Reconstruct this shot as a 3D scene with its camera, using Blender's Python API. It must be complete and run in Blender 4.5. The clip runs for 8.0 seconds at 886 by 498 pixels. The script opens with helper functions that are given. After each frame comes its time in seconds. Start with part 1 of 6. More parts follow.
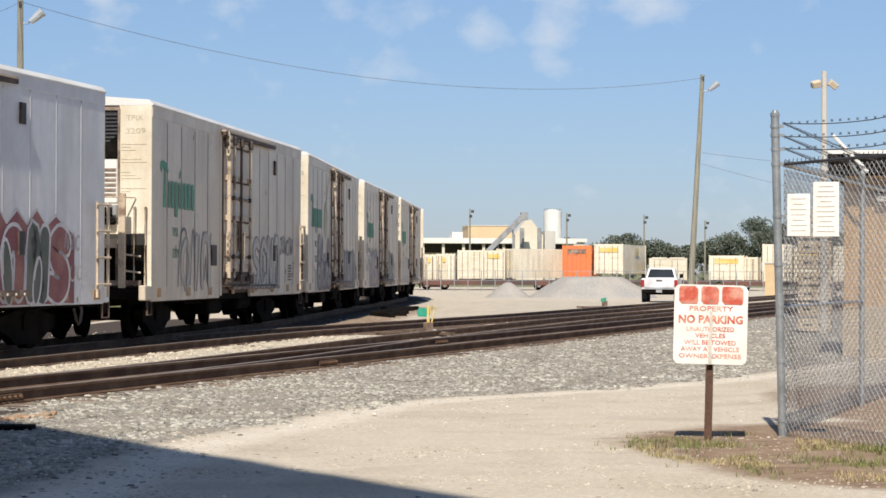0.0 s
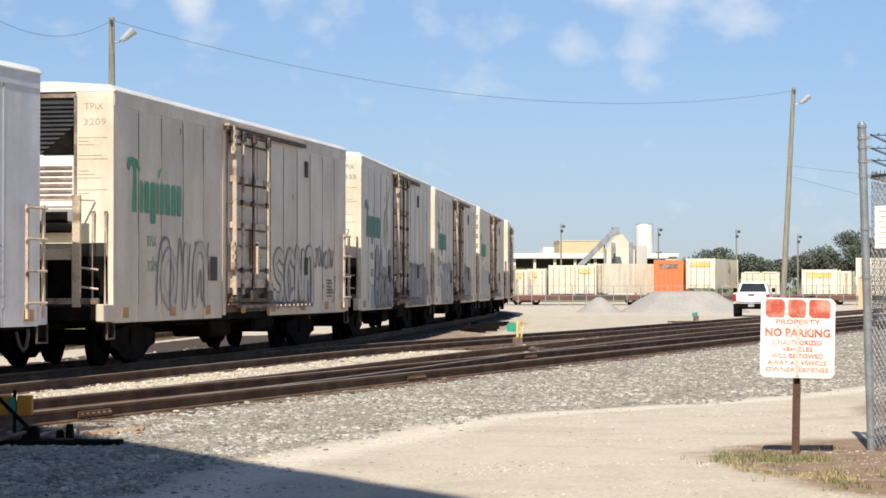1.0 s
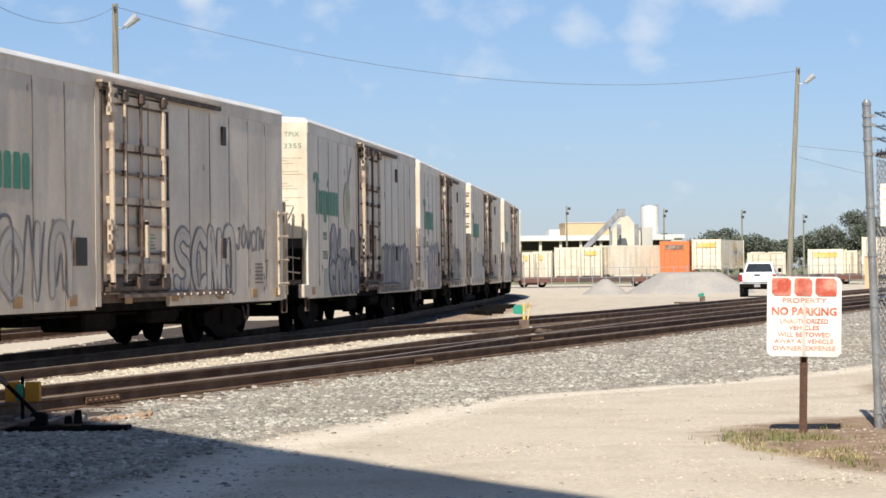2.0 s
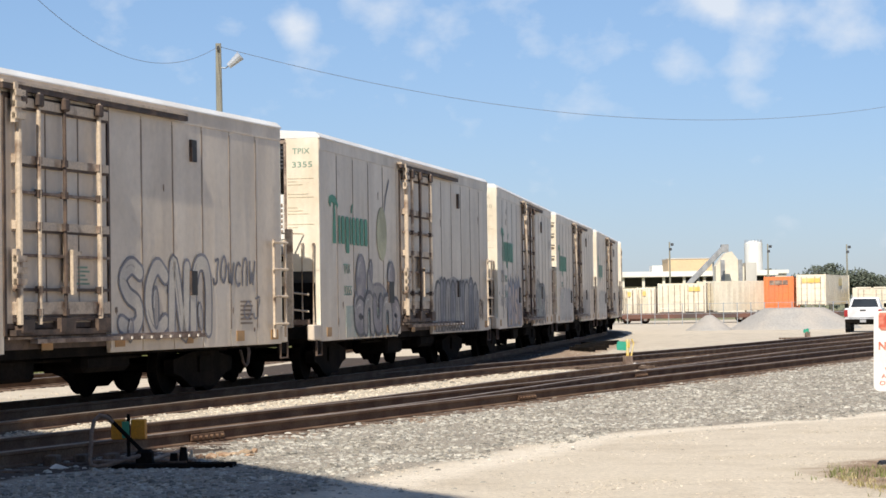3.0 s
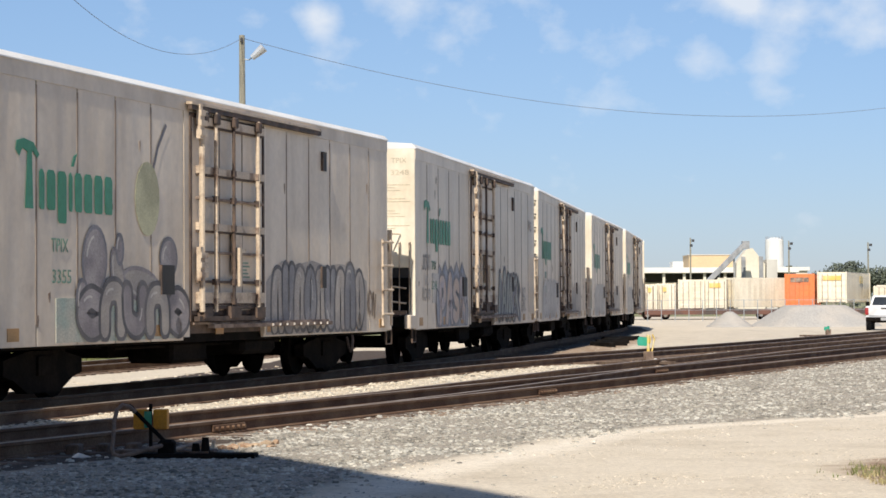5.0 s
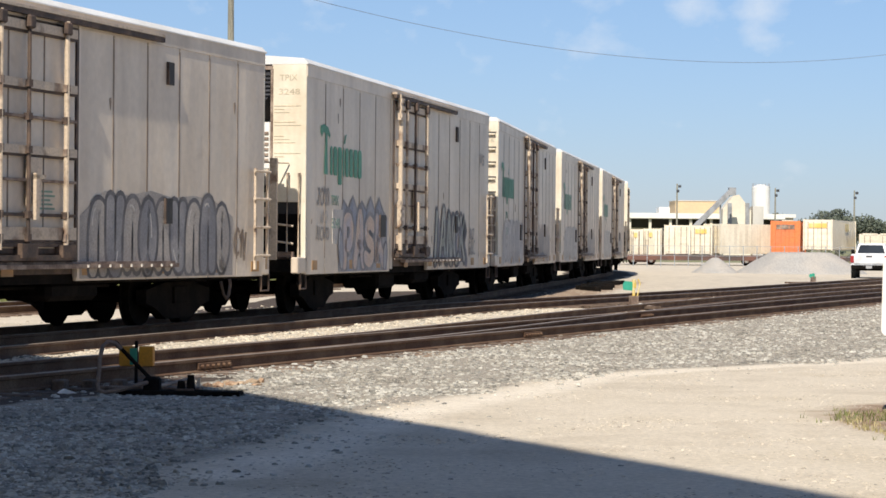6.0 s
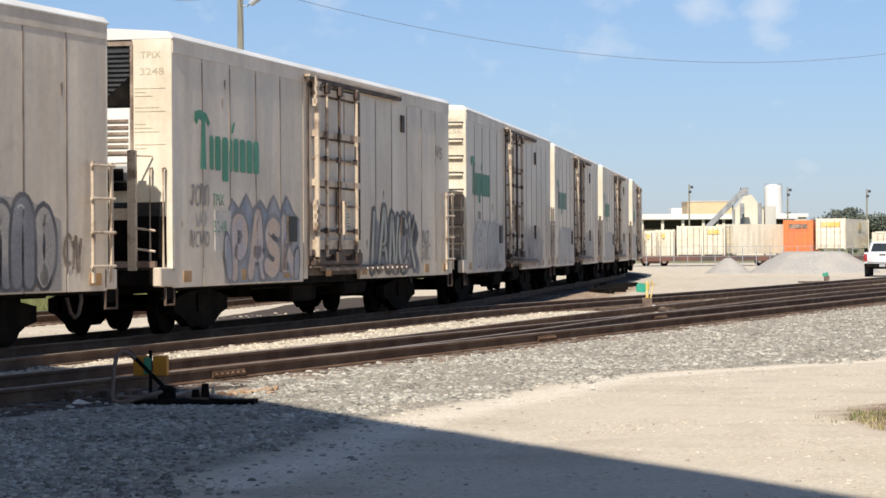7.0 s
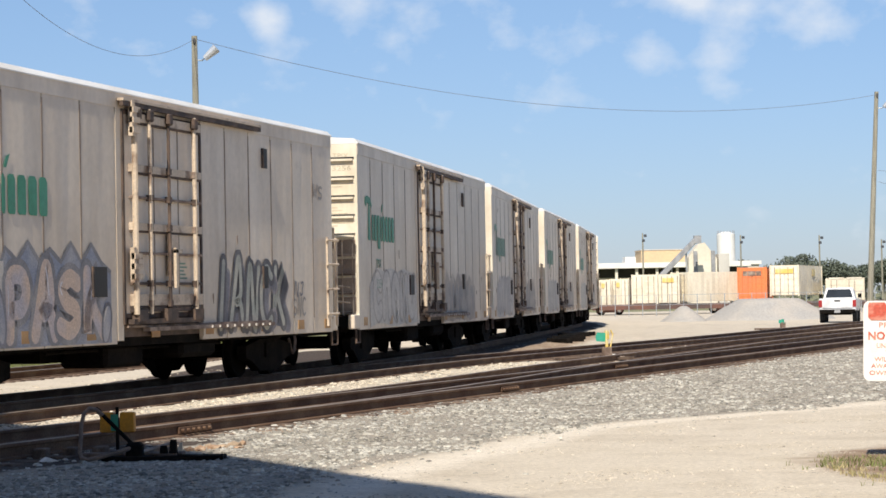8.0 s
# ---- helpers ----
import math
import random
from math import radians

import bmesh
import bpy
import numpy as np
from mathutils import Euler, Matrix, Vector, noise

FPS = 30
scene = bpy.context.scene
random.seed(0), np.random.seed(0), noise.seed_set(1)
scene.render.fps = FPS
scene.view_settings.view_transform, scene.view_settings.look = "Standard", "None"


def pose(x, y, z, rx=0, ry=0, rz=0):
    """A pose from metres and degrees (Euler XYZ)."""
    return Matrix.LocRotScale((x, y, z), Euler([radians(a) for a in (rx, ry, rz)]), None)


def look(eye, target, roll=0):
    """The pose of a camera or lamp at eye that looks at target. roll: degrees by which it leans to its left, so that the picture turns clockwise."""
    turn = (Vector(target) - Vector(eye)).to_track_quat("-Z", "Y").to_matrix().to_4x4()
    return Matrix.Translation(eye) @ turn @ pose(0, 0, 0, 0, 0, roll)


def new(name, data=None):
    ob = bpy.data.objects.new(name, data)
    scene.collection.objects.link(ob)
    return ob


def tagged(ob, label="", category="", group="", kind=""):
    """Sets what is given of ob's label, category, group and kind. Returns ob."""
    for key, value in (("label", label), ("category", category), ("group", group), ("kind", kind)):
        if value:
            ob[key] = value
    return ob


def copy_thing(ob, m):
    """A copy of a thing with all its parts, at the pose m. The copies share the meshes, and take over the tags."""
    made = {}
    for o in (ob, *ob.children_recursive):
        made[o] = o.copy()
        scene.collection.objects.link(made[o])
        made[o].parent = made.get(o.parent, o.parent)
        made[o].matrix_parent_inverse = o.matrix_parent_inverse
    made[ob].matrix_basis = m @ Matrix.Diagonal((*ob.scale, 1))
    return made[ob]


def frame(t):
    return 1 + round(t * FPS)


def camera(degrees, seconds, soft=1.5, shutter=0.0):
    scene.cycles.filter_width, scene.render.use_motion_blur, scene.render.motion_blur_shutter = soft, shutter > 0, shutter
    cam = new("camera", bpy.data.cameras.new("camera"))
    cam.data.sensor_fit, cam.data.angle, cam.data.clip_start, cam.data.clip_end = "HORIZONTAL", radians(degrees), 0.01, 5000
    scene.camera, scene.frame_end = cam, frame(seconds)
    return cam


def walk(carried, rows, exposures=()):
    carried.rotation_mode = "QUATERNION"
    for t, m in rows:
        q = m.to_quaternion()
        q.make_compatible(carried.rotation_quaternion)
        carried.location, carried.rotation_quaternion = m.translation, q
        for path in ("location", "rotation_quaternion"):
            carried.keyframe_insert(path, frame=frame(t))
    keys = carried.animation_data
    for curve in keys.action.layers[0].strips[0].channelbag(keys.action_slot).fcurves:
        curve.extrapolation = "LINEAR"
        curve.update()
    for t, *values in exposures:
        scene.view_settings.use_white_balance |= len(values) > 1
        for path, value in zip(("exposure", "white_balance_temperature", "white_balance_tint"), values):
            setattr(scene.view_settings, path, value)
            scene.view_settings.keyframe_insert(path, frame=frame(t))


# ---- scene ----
cam = camera(22.16, 8.0, soft=1.6)
# seconds, x, y, z, yaw, pitch, roll of the hand-held camera
PATH = [
    (0, -0.043, -0.001, 1.636, -5.410, 0.570, 0.197),
    (0.1, -0.032, -0.002, 1.635, -4.859, 0.400, 0.129),
    (0.2, -0.021, -0.002, 1.634, -4.129, 0.304, 0.061),
    (0.3, -0.010, -0.003, 1.633, -3.528, 0.467, -0.007),
    (0.4, 0.001, -0.003, 1.631, -3.056, 0.690, -0.075),
    (0.5, 0.012, -0.004, 1.630, -2.727, 0.996, -0.143),
    (0.6, 0.015, -0.000, 1.629, -2.713, 1.111, -0.121),
    (0.7, 0.018, 0.004, 1.628, -2.783, 1.138, -0.100),
    (0.8, 0.021, 0.008, 1.627, -2.938, 1.136, -0.078),
    (0.9, 0.025, 0.011, 1.625, -3.064, 1.048, -0.056),
    (1, 0.028, 0.015, 1.624, -3.086, 0.960, -0.035),
    (1.1, 0.030, 0.005, 1.622, -3.112, 0.627, 0.005),
    (1.2, 0.032, -0.005, 1.619, -3.111, 0.166, 0.044),
    (2.3, 0.020, 0.007, 1.609, -2.634, 0.905, -1.034),
    (2.4, 0.017, 0.006, 1.607, -2.278, 1.085, -0.999),
    (2.5, 0.013, 0.005, 1.604, -1.800, 1.272, -0.965),
    (2.6, 0.015, 0.007, 1.604, -1.362, 1.197, -0.946),
    (2.7, 0.016, 0.009, 1.604, -1.009, 1.229, -0.926),
    (2.8, 0.017, 0.011, 1.604, -0.714, 1.289, -0.907),
    (2.9, 0.019, 0.013, 1.605, -0.518, 1.362, -0.888),
    (3, 0.020, 0.015, 1.605, -0.357, 1.513, -0.869),
    (3.1, 0.020, 0.013, 1.604, -0.310, 1.545, -0.840),
    (3.2, 0.020, 0.012, 1.604, -0.257, 1.785, -0.811),
    (3.3, 0.020, 0.011, 1.603, -0.248, 2.096, -0.782),
    (3.4, 0.020, 0.009, 1.603, -0.217, 2.472, -0.753),
    (3.5, 0.020, 0.008, 1.602, -0.141, 2.832, -0.725),
    (3.6, 0.016, 0.007, 1.598, -0.071, 2.964, -0.719),
    (3.7, 0.013, 0.006, 1.594, 0.080, 3.103, -0.713),
    (3.8, 0.010, 0.004, 1.590, 0.212, 3.026, -0.707),
    (3.9, 0.007, 0.003, 1.585, 0.410, 2.872, -0.701),
    (4, 0.004, 0.002, 1.581, 0.540, 2.716, -0.695),
    (4.1, 0.003, 0.002, 1.585, 0.552, 2.398, -0.676),
    (4.2, 0.002, 0.001, 1.589, 0.451, 2.078, -0.657),
    (4.3, 0.002, 0.001, 1.592, 0.272, 1.914, -0.638),
    (4.4, 0.001, 0.000, 1.596, 0.101, 1.750, -0.619),
    (4.5, 0.000, 0.000, 1.600, -0.000, 1.690, -0.600),
    (4.6, -0.003, -0.001, 1.600, -0.026, 1.607, -0.541),
    (4.7, -0.005, -0.001, 1.600, -0.003, 1.512, -0.481),
    (5.8, -0.034, -0.008, 1.601, 0.486, 0.694, 0.173),
    (5.9, -0.029, -0.008, 1.593, 0.206, 0.217, 0.337),
    (6, -0.024, -0.009, 1.585, -0.191, -0.095, 0.500),
    (6.1, -0.023, -0.008, 1.587, -0.542, -0.267, 0.459),
    (6.2, -0.022, -0.008, 1.589, -0.723, -0.182, 0.417),
    (6.3, -0.021, -0.008, 1.591, -0.669, 0.087, 0.375),
    (6.4, -0.020, -0.008, 1.593, -0.512, 0.292, 0.333),
    (6.5, -0.019, -0.007, 1.594, -0.154, 0.467, 0.292),
    (6.6, -0.019, -0.008, 1.595, 0.182, 0.300, 0.169),
    (6.7, -0.019, -0.008, 1.595, 0.309, 0.138, 0.046),
    (6.8, -0.019, -0.008, 1.596, 0.287, 0.022, -0.077),
    (6.9, -0.019, -0.008, 1.596, 0.185, -0.031, -0.200),
    (7, -0.019, -0.009, 1.596, 0.133, 0.011, -0.323),
    (7.1, -0.020, -0.009, 1.599, 0.034, -0.085, -0.426),
    (7.2, -0.020, -0.009, 1.601, -0.040, -0.143, -0.528),
    (7.3, -0.021, -0.009, 1.604, -0.244, -0.060, -0.631),
    (7.4, -0.022, -0.009, 1.606, -0.504, 0.166, -0.734),
    (7.5, -0.023, -0.009, 1.609, -0.630, 0.556, -0.837),
    (7.6, -0.051, -0.008, 1.608, -0.725, 0.813, -0.886),
    (7.7, -0.079, -0.007, 1.606, -0.712, 1.050, -0.935),
    (7.8, -0.107, -0.006, 1.605, -0.722, 1.193, -0.985),
    (7.9, -0.135, -0.004, 1.604, -0.885, 1.197, -1.034),
    (8, -0.163, -0.003, 1.603, -1.068, 1.300, -1.083),
]
walk(cam, [(t, pose(x, y, z, 90 + p, 0, w) @ pose(0, 0, 0, 0, 0, r)) for t, x, y, z, w, p, r in PATH],
     exposures=[(0.0, 0.08), (0.5, 0.22), (8.0, 0.22)])

# ---- light ----
SUN_AZ, SUN_EL = radians(192), radians(47)      # compass bearing of the sun from +y, clockwise
to_sun = Vector((math.sin(SUN_AZ) * math.cos(SUN_EL), math.cos(SUN_AZ) * math.cos(SUN_EL), math.sin(SUN_EL)))
sun = new("sun", bpy.data.lights.new("sun", "SUN"))
sun.data.energy, sun.data.angle, sun.data.color = 5.0, radians(0.5), (1.0, 0.93, 0.82)
sun.matrix_world = look(to_sun * 50, (0, 0, 0))

world = bpy.data.worlds.new("world")
scene.world = world
world.use_nodes = True
wt = world.node_tree
wt.nodes.clear()
w_out = wt.nodes.new("ShaderNodeOutputWorld")
w_bg = wt.nodes.new("ShaderNodeBackground")
sky = wt.nodes.new("ShaderNodeTexSky")
sky.sky_type, sky.sun_disc = "NISHITA", False
sky.sun_elevation, sky.sun_rotation = SUN_EL, SUN_AZ
sky.air_density, sky.dust_density, sky.ozone_density = 1.0, 0.15, 4.0
w_co = wt.nodes.new("ShaderNodeTexCoord")
w_map = wt.nodes.new("ShaderNodeMapping")
w_map.inputs["Scale"].default_value = (36, 36, 50)
w_map.inputs["Location"].default_value = (2.2, 0.4, 0.0)
w_noise = wt.nodes.new("ShaderNodeTexNoise")
w_noise.inputs["Scale"].default_value, w_noise.inputs["Detail"].default_value = 1.0, 7
w_noise.inputs["Roughness"].default_value = 0.55
w_sep = wt.nodes.new("ShaderNodeSeparateXYZ")
wt.links.new(w_co.outputs["Generated"], w_map.inputs["Vector"])
wt.links.new(w_map.outputs["Vector"], w_noise.inputs["Vector"])
wt.links.new(w_co.outputs["Generated"], w_sep.inputs["Vector"])


def w_math(kind, a, b):
    m = wt.nodes.new("ShaderNodeMath")
    m.operation = kind
    for i, v in enumerate((a, b)):
        if isinstance(v, (int, float)):
            m.inputs[i].default_value = v
        else:
            wt.links.new(v, m.inputs[i])
    return m.outputs["Value"]


# banks of cloud: bearing and height in degrees, size, weight
bank = 0.0
for az, el, size, weight in ((7.2, 7.9, 0.02, 0.44), (7.7, 7.4, 0.017, 0.38), (8.6, 7.35, 0.013, 0.30), (8.2, 6.5, 0.020, 0.27), (8.0, 5.8, 0.018, 0.2), (6.4, 6.0, 0.022, 0.24), (10.2, 7.9, 0.055, 0.27),
                             (-1.8, 7.75, 0.011, 0.34), (-1.0, 7.45, 0.016, 0.36), (0.3, 6.9, 0.03, 0.17), (-3.3, 7.25, 0.015, 0.38), (-2.9, 6.3, 0.024, 0.26), (-4.9, 7.3, 0.013, 0.24), (4.0, 6.6, 0.05, 0.13),
                             (2.0, 8.6, 0.06, 0.12), (-8, 9.0, 0.05, 0.25), (14, 9, 0.06, 0.25), (-20, 14, 0.12, 0.25), (30, 18, 0.16, 0.25), (-60, 25, 0.3, 0.2), (80, 30, 0.4, 0.2), (190, 40, 0.5, 0.15)):
    d = wt.nodes.new("ShaderNodeVectorMath")
    d.operation = "DISTANCE"
    wt.links.new(w_co.outputs["Generated"], d.inputs[0])
    d.inputs[1].default_value = (math.sin(radians(az)) * math.cos(radians(el)), math.cos(radians(az)) * math.cos(radians(el)), math.sin(radians(el)))
    f = wt.nodes.new("ShaderNodeMapRange")
    f.interpolation_type = "SMOOTHSTEP"
    f.inputs["From Min"].default_value, f.inputs["From Max"].default_value = size, 0.0
    f.inputs["To Min"].default_value, f.inputs["To Max"].default_value = 0.0, weight
    wt.links.new(d.outputs["Value"], f.inputs["Value"])
    bank = w_math("ADD", bank, f.outputs["Result"])
w_cloud = wt.nodes.new("ShaderNodeMapRange")
w_cloud.inputs["From Min"].default_value, w_cloud.inputs["From Max"].default_value = 0.60, 1.04
w_cloud.inputs["To Max"].default_value = 0.8
wt.links.new(w_math("ADD", w_noise.outputs["Fac"], bank), w_cloud.inputs["Value"])
# the haze over the yard is blue rather than yellow
w_tint = wt.nodes.new("ShaderNodeValToRGB")
for e, (p, c) in zip((w_tint.color_ramp.elements[0], w_tint.color_ramp.elements[1]), ((0.0, (0.635, 0.72, 1.02, 1)), (0.2, (1.05, 1.06, 1.12, 1)))):
    e.position, e.color = p, c
wt.links.new(w_sep.outputs["Z"], w_tint.inputs["Fac"])
w_mul = wt.nodes.new("ShaderNodeMixRGB")
w_mul.blend_type = "MULTIPLY"
w_mul.inputs["Fac"].default_value = 1.0
w_mix = wt.nodes.new("ShaderNodeMixRGB")
w_mix.inputs["Color2"].default_value = (8.6, 9.0, 9.6, 1)
wt.links.new(sky.outputs["Color"], w_mul.inputs["Color1"])
wt.links.new(w_tint.outputs["Color"], w_mul.inputs["Color2"])
wt.links.new(w_mul.outputs["Color"], w_mix.inputs["Color1"])
wt.links.new(w_cloud.outputs["Result"], w_mix.inputs["Fac"])
wt.links.new(w_mix.outputs["Color"], w_bg.inputs["Color"])
wt.links.new(w_bg.outputs["Background"], w_out.inputs["Surface"])
w_bg.inputs["Strength"].default_value = 0.083


# ---- materials ----
def material(name, colour, rough=0.8, metal=0.0, second=None, scale=1.5, grain=0.25, fine=40.0, bump=0.15, bump_scale=60.0,
             streak=None, streak_amount=0.5, island=0.0, random_object=0.0, stretch=(1, 1, 1), edge=(0.42, 0.62), gloss=0.5, wave=0.0, rust=0.0):
    """Two-scale procedural paint: large patches of a second colour, fine grain, vertical streaks, bump."""
    m = bpy.data.materials.new(name)
    m.use_nodes = True
    nt = m.node_tree
    n, l = nt.nodes, nt.links
    bsdf = n["Principled BSDF"]
    bsdf.inputs["Roughness"].default_value, bsdf.inputs["Metallic"].default_value = rough, metal
    bsdf.inputs["Specular IOR Level"].default_value = gloss
    co = n.new("ShaderNodeTexCoord")
    mp = n.new("ShaderNodeMapping")
    mp.inputs["Scale"].default_value = stretch
    place = co.outputs["Object"]
    if random_object:
        own = n.new("ShaderNodeObjectInfo")
        shift = n.new("ShaderNodeMath")
        shift.operation = "MULTIPLY"
        shift.inputs[1].default_value = 61.0
        l.new(own.outputs["Random"], shift.inputs[0])
        moved = n.new("ShaderNodeVectorMath")
        l.new(place, moved.inputs[0])
        l.new(shift.outputs["Value"], moved.inputs[1])
        place = moved.outputs["Vector"]
    l.new(place, mp.inputs["Vector"])

    def tex(size, detail, vec):
        t = n.new("ShaderNodeTexNoise")
        t.inputs["Scale"].default_value, t.inputs["Detail"].default_value = size, detail
        l.new(vec, t.inputs["Vector"])
        return t.outputs["Fac"]

    def rng(value, a, b, c, d):
        r = n.new("ShaderNodeMapRange")
        for key, v in zip(("From Min", "From Max", "To Min", "To Max"), (a, b, c, d)):
            r.inputs[key].default_value = v
        l.new(value, r.inputs["Value"])
        return r.outputs["Result"]

    def mix(fac, c1, c2, kind="MIX"):
        x = n.new("ShaderNodeMixRGB")
        x.blend_type = kind
        for key, v in (("Fac", fac), ("Color1", c1), ("Color2", c2)):
            if isinstance(v, (tuple, list)):
                x.inputs[key].default_value = (*v, 1)
            elif isinstance(v, (int, float)):
                x.inputs[key].default_value = v
            else:
                l.new(v, x.inputs[key])
        return x.outputs["Color"]

    second = second or tuple(c * 0.72 for c in colour)
    col = mix(rng(tex(scale, 5, mp.outputs["Vector"]), edge[0], edge[1], 0, 1), colour, second)
    if streak:
        sm = n.new("ShaderNodeMapping")
        sm.inputs["Scale"].default_value = (1.5, 1.5, 0.16)
        l.new(place, sm.inputs["Vector"])
        col = mix(rng(tex(1.0, 4, sm.outputs["Vector"]), 0.52, 0.78, 0, streak_amount), col, streak)
    if rust:
        spot = rng(tex(2.3, 9, mp.outputs["Vector"]), 0.62, 0.80, 0, rust)
        col = mix(spot, col, (0.27, 0.175, 0.11))
        grime = n.new("ShaderNodeMapping")
        grime.inputs["Scale"].default_value = (1.3, 1.3, 0.3)
        grime.inputs["Location"].default_value = (4.0, 1.0, 2.0)
        l.new(place, grime.inputs["Vector"])
        col = mix(rng(tex(1.0, 4, grime.outputs["Vector"]), 0.46, 0.74, 0, rust * 1.5), col, (0.42, 0.34, 0.265))
    g = rng(tex(fine, 3, mp.outputs["Vector"]), 0.3, 0.7, 1 - grain, 1 + grain)
    col = mix(1.0, col, g, "MULTIPLY")
    if island:
        geo = n.new("ShaderNodeNewGeometry")
        col = mix(1.0, col, rng(geo.outputs["Random Per Island"], 0, 1, 1 - island, 1 + island), "MULTIPLY")
    if random_object:
        inf = n.new("ShaderNodeObjectInfo")
        col = mix(1.0, col, rng(inf.outputs["Random"], 0, 1, 1 - random_object, 1 + random_object), "MULTIPLY")
    l.new(col, bsdf.inputs["Base Color"])
    if bump:
        b = n.new("ShaderNodeBump")
        b.inputs["Strength"].default_value, b.inputs["Distance"].default_value = bump, 0.02
        l.new(tex(bump_scale, 4, co.outputs["Object"]), b.inputs["Height"])
        if wave:
            wm = n.new("ShaderNodeMapping")
            wm.inputs["Scale"].default_value = (1.25, 1.25, 0.22)
            l.new(place, wm.inputs["Vector"])
            w2 = n.new("ShaderNodeBump")
            w2.inputs["Strength"].default_value, w2.inputs["Distance"].default_value = wave, 0.12
            l.new(tex(1.0, 2, wm.outputs["Vector"]), w2.inputs["Height"])
            l.new(w2.outputs["Normal"], b.inputs["Normal"])
        l.new(b.outputs["Normal"], bsdf.inputs["Normal"])
    return m


M = {}
M["car"] = material("aged_white_paint", (0.72, 0.615, 0.49), 0.42, second=(0.63, 0.53, 0.415), scale=0.5, grain=0.05, fine=9,
                    streak=(0.42, 0.32, 0.225), streak_amount=0.42, bump=0.03, bump_scale=14, random_object=0.05, wave=0.45, rust=0.3)
M["car_white"] = material("clean_white_paint", (0.66, 0.66, 0.68), 0.4, second=(0.58, 0.58, 0.60), scale=0.7, grain=0.04, fine=6,
                          streak=(0.5, 0.46, 0.42), streak_amount=0.35, bump=0.05, bump_scale=12, random_object=0.03, wave=0.4, rust=0.15)
M["car_end"] = material("cream_end_paint", (0.80, 0.74, 0.60), 0.5, second=(0.74, 0.66, 0.51), scale=1.2, grain=0.05, fine=10,
                        streak=(0.40, 0.26, 0.14), streak_amount=0.4, bump=0.05)
M["roof"] = material("white_roof_paint", (0.80, 0.79, 0.76), 0.5, second=(0.70, 0.68, 0.64), scale=0.8, grain=0.05)
M["rust"] = material("rusted_bar", (0.17, 0.115, 0.085), 0.75, second=(0.34, 0.26, 0.20), scale=3, grain=0.25, fine=30, bump=0.2)
M["dark_rust"] = material("dark_greasy_rust", (0.055, 0.038, 0.03), 0.7, second=(0.13, 0.085, 0.06), scale=3, grain=0.25, fine=30, bump=0.2)
M["hose"] = material("dusty_brown_rubber", (0.20, 0.14, 0.105), 0.8, second=(0.12, 0.09, 0.07), scale=6, grain=0.2)
M["worn_bar"] = material("worn_cream_bar", (0.59, 0.475, 0.35), 0.55, second=(0.24, 0.16, 0.11), scale=2.6, grain=0.15, fine=25, edge=(0.53, 0.68))
# black steel, lowered so the shade beneath the cars is in the colour
M["black"] = material("black_steel_and_shade", (0.006, 0.0055, 0.005), 0.95, gloss=0.08, second=(0.014, 0.011, 0.009), scale=2.5, grain=0.3, fine=18, bump=0.25)
# flat near-black that paints the shade inside recesses, bays, vents and slots
M["dark"] = material("opening_shade", (0.03, 0.028, 0.026), 0.6, grain=0.2)
M["grille"] = material("dark_grey_grille", (0.06, 0.06, 0.065), 0.5, grain=0.2)
M["green"] = material("green_logo_paint", (0.035, 0.22, 0.12), 0.5, second=(0.05, 0.26, 0.16), grain=0.12, fine=14)
M["pale_green"] = material("faded_green_lettering", (0.22, 0.36, 0.27), 0.6, grain=0.15)
M["pale_yellow"] = material("faded_yellow_green_paint", (0.54, 0.52, 0.33), 0.6, grain=0.15)
M["amber"] = material("amber_reflective_tape", (0.48, 0.27, 0.10), 0.5, grain=0.1)
M["print"] = material("faded_small_print", (0.58, 0.50, 0.36), 0.6, grain=0.2)
M["spray_dark"] = material("dark_spray_paint", (0.16, 0.155, 0.17), 0.6, second=(0.24, 0.23, 0.25), scale=2, grain=0.2)
M["clod"] = material("rusty_earth", (0.33, 0.20, 0.12), 0.95, second=(0.45, 0.33, 0.22), scale=6, grain=0.3, random_object=0.2)
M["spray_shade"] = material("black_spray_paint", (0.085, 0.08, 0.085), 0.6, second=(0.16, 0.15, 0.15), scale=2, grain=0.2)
M["spray_slate"] = material("slate_spray_paint", (0.20, 0.195, 0.205), 0.6, second=(0.31, 0.295, 0.29), scale=1.6, grain=0.2)
M["spray_brown"] = material("grey_brown_spray_paint", (0.40, 0.335, 0.275), 0.6, second=(0.55, 0.475, 0.385), scale=1.3, grain=0.2)
M["spray_blue"] = material("blue_grey_spray_paint", (0.24, 0.265, 0.33), 0.6, second=(0.40, 0.38, 0.38), scale=1.6, grain=0.2)
M["spray_violet"] = material("grey_violet_spray_paint", (0.23, 0.205, 0.21), 0.6, second=(0.38, 0.34, 0.33), scale=1.4, grain=0.2)
M["spray_grey"] = material("grey_spray_paint", (0.32, 0.29, 0.265), 0.6, second=(0.45, 0.40, 0.345), scale=1.4, grain=0.2)
M["spray_pale_grey"] = material("pale_grey_spray_paint", (0.50, 0.47, 0.43), 0.6, second=(0.60, 0.56, 0.50), scale=1.4, grain=0.2)
M["spray_green"] = material("grey_green_spray_paint", (0.36, 0.37, 0.32), 0.6, second=(0.50, 0.48, 0.40), scale=1.8, grain=0.2)
M["spray_teal"] = material("faded_teal_spray_paint", (0.36, 0.43, 0.37), 0.6, second=(0.50, 0.48, 0.40), scale=1.8, grain=0.2)
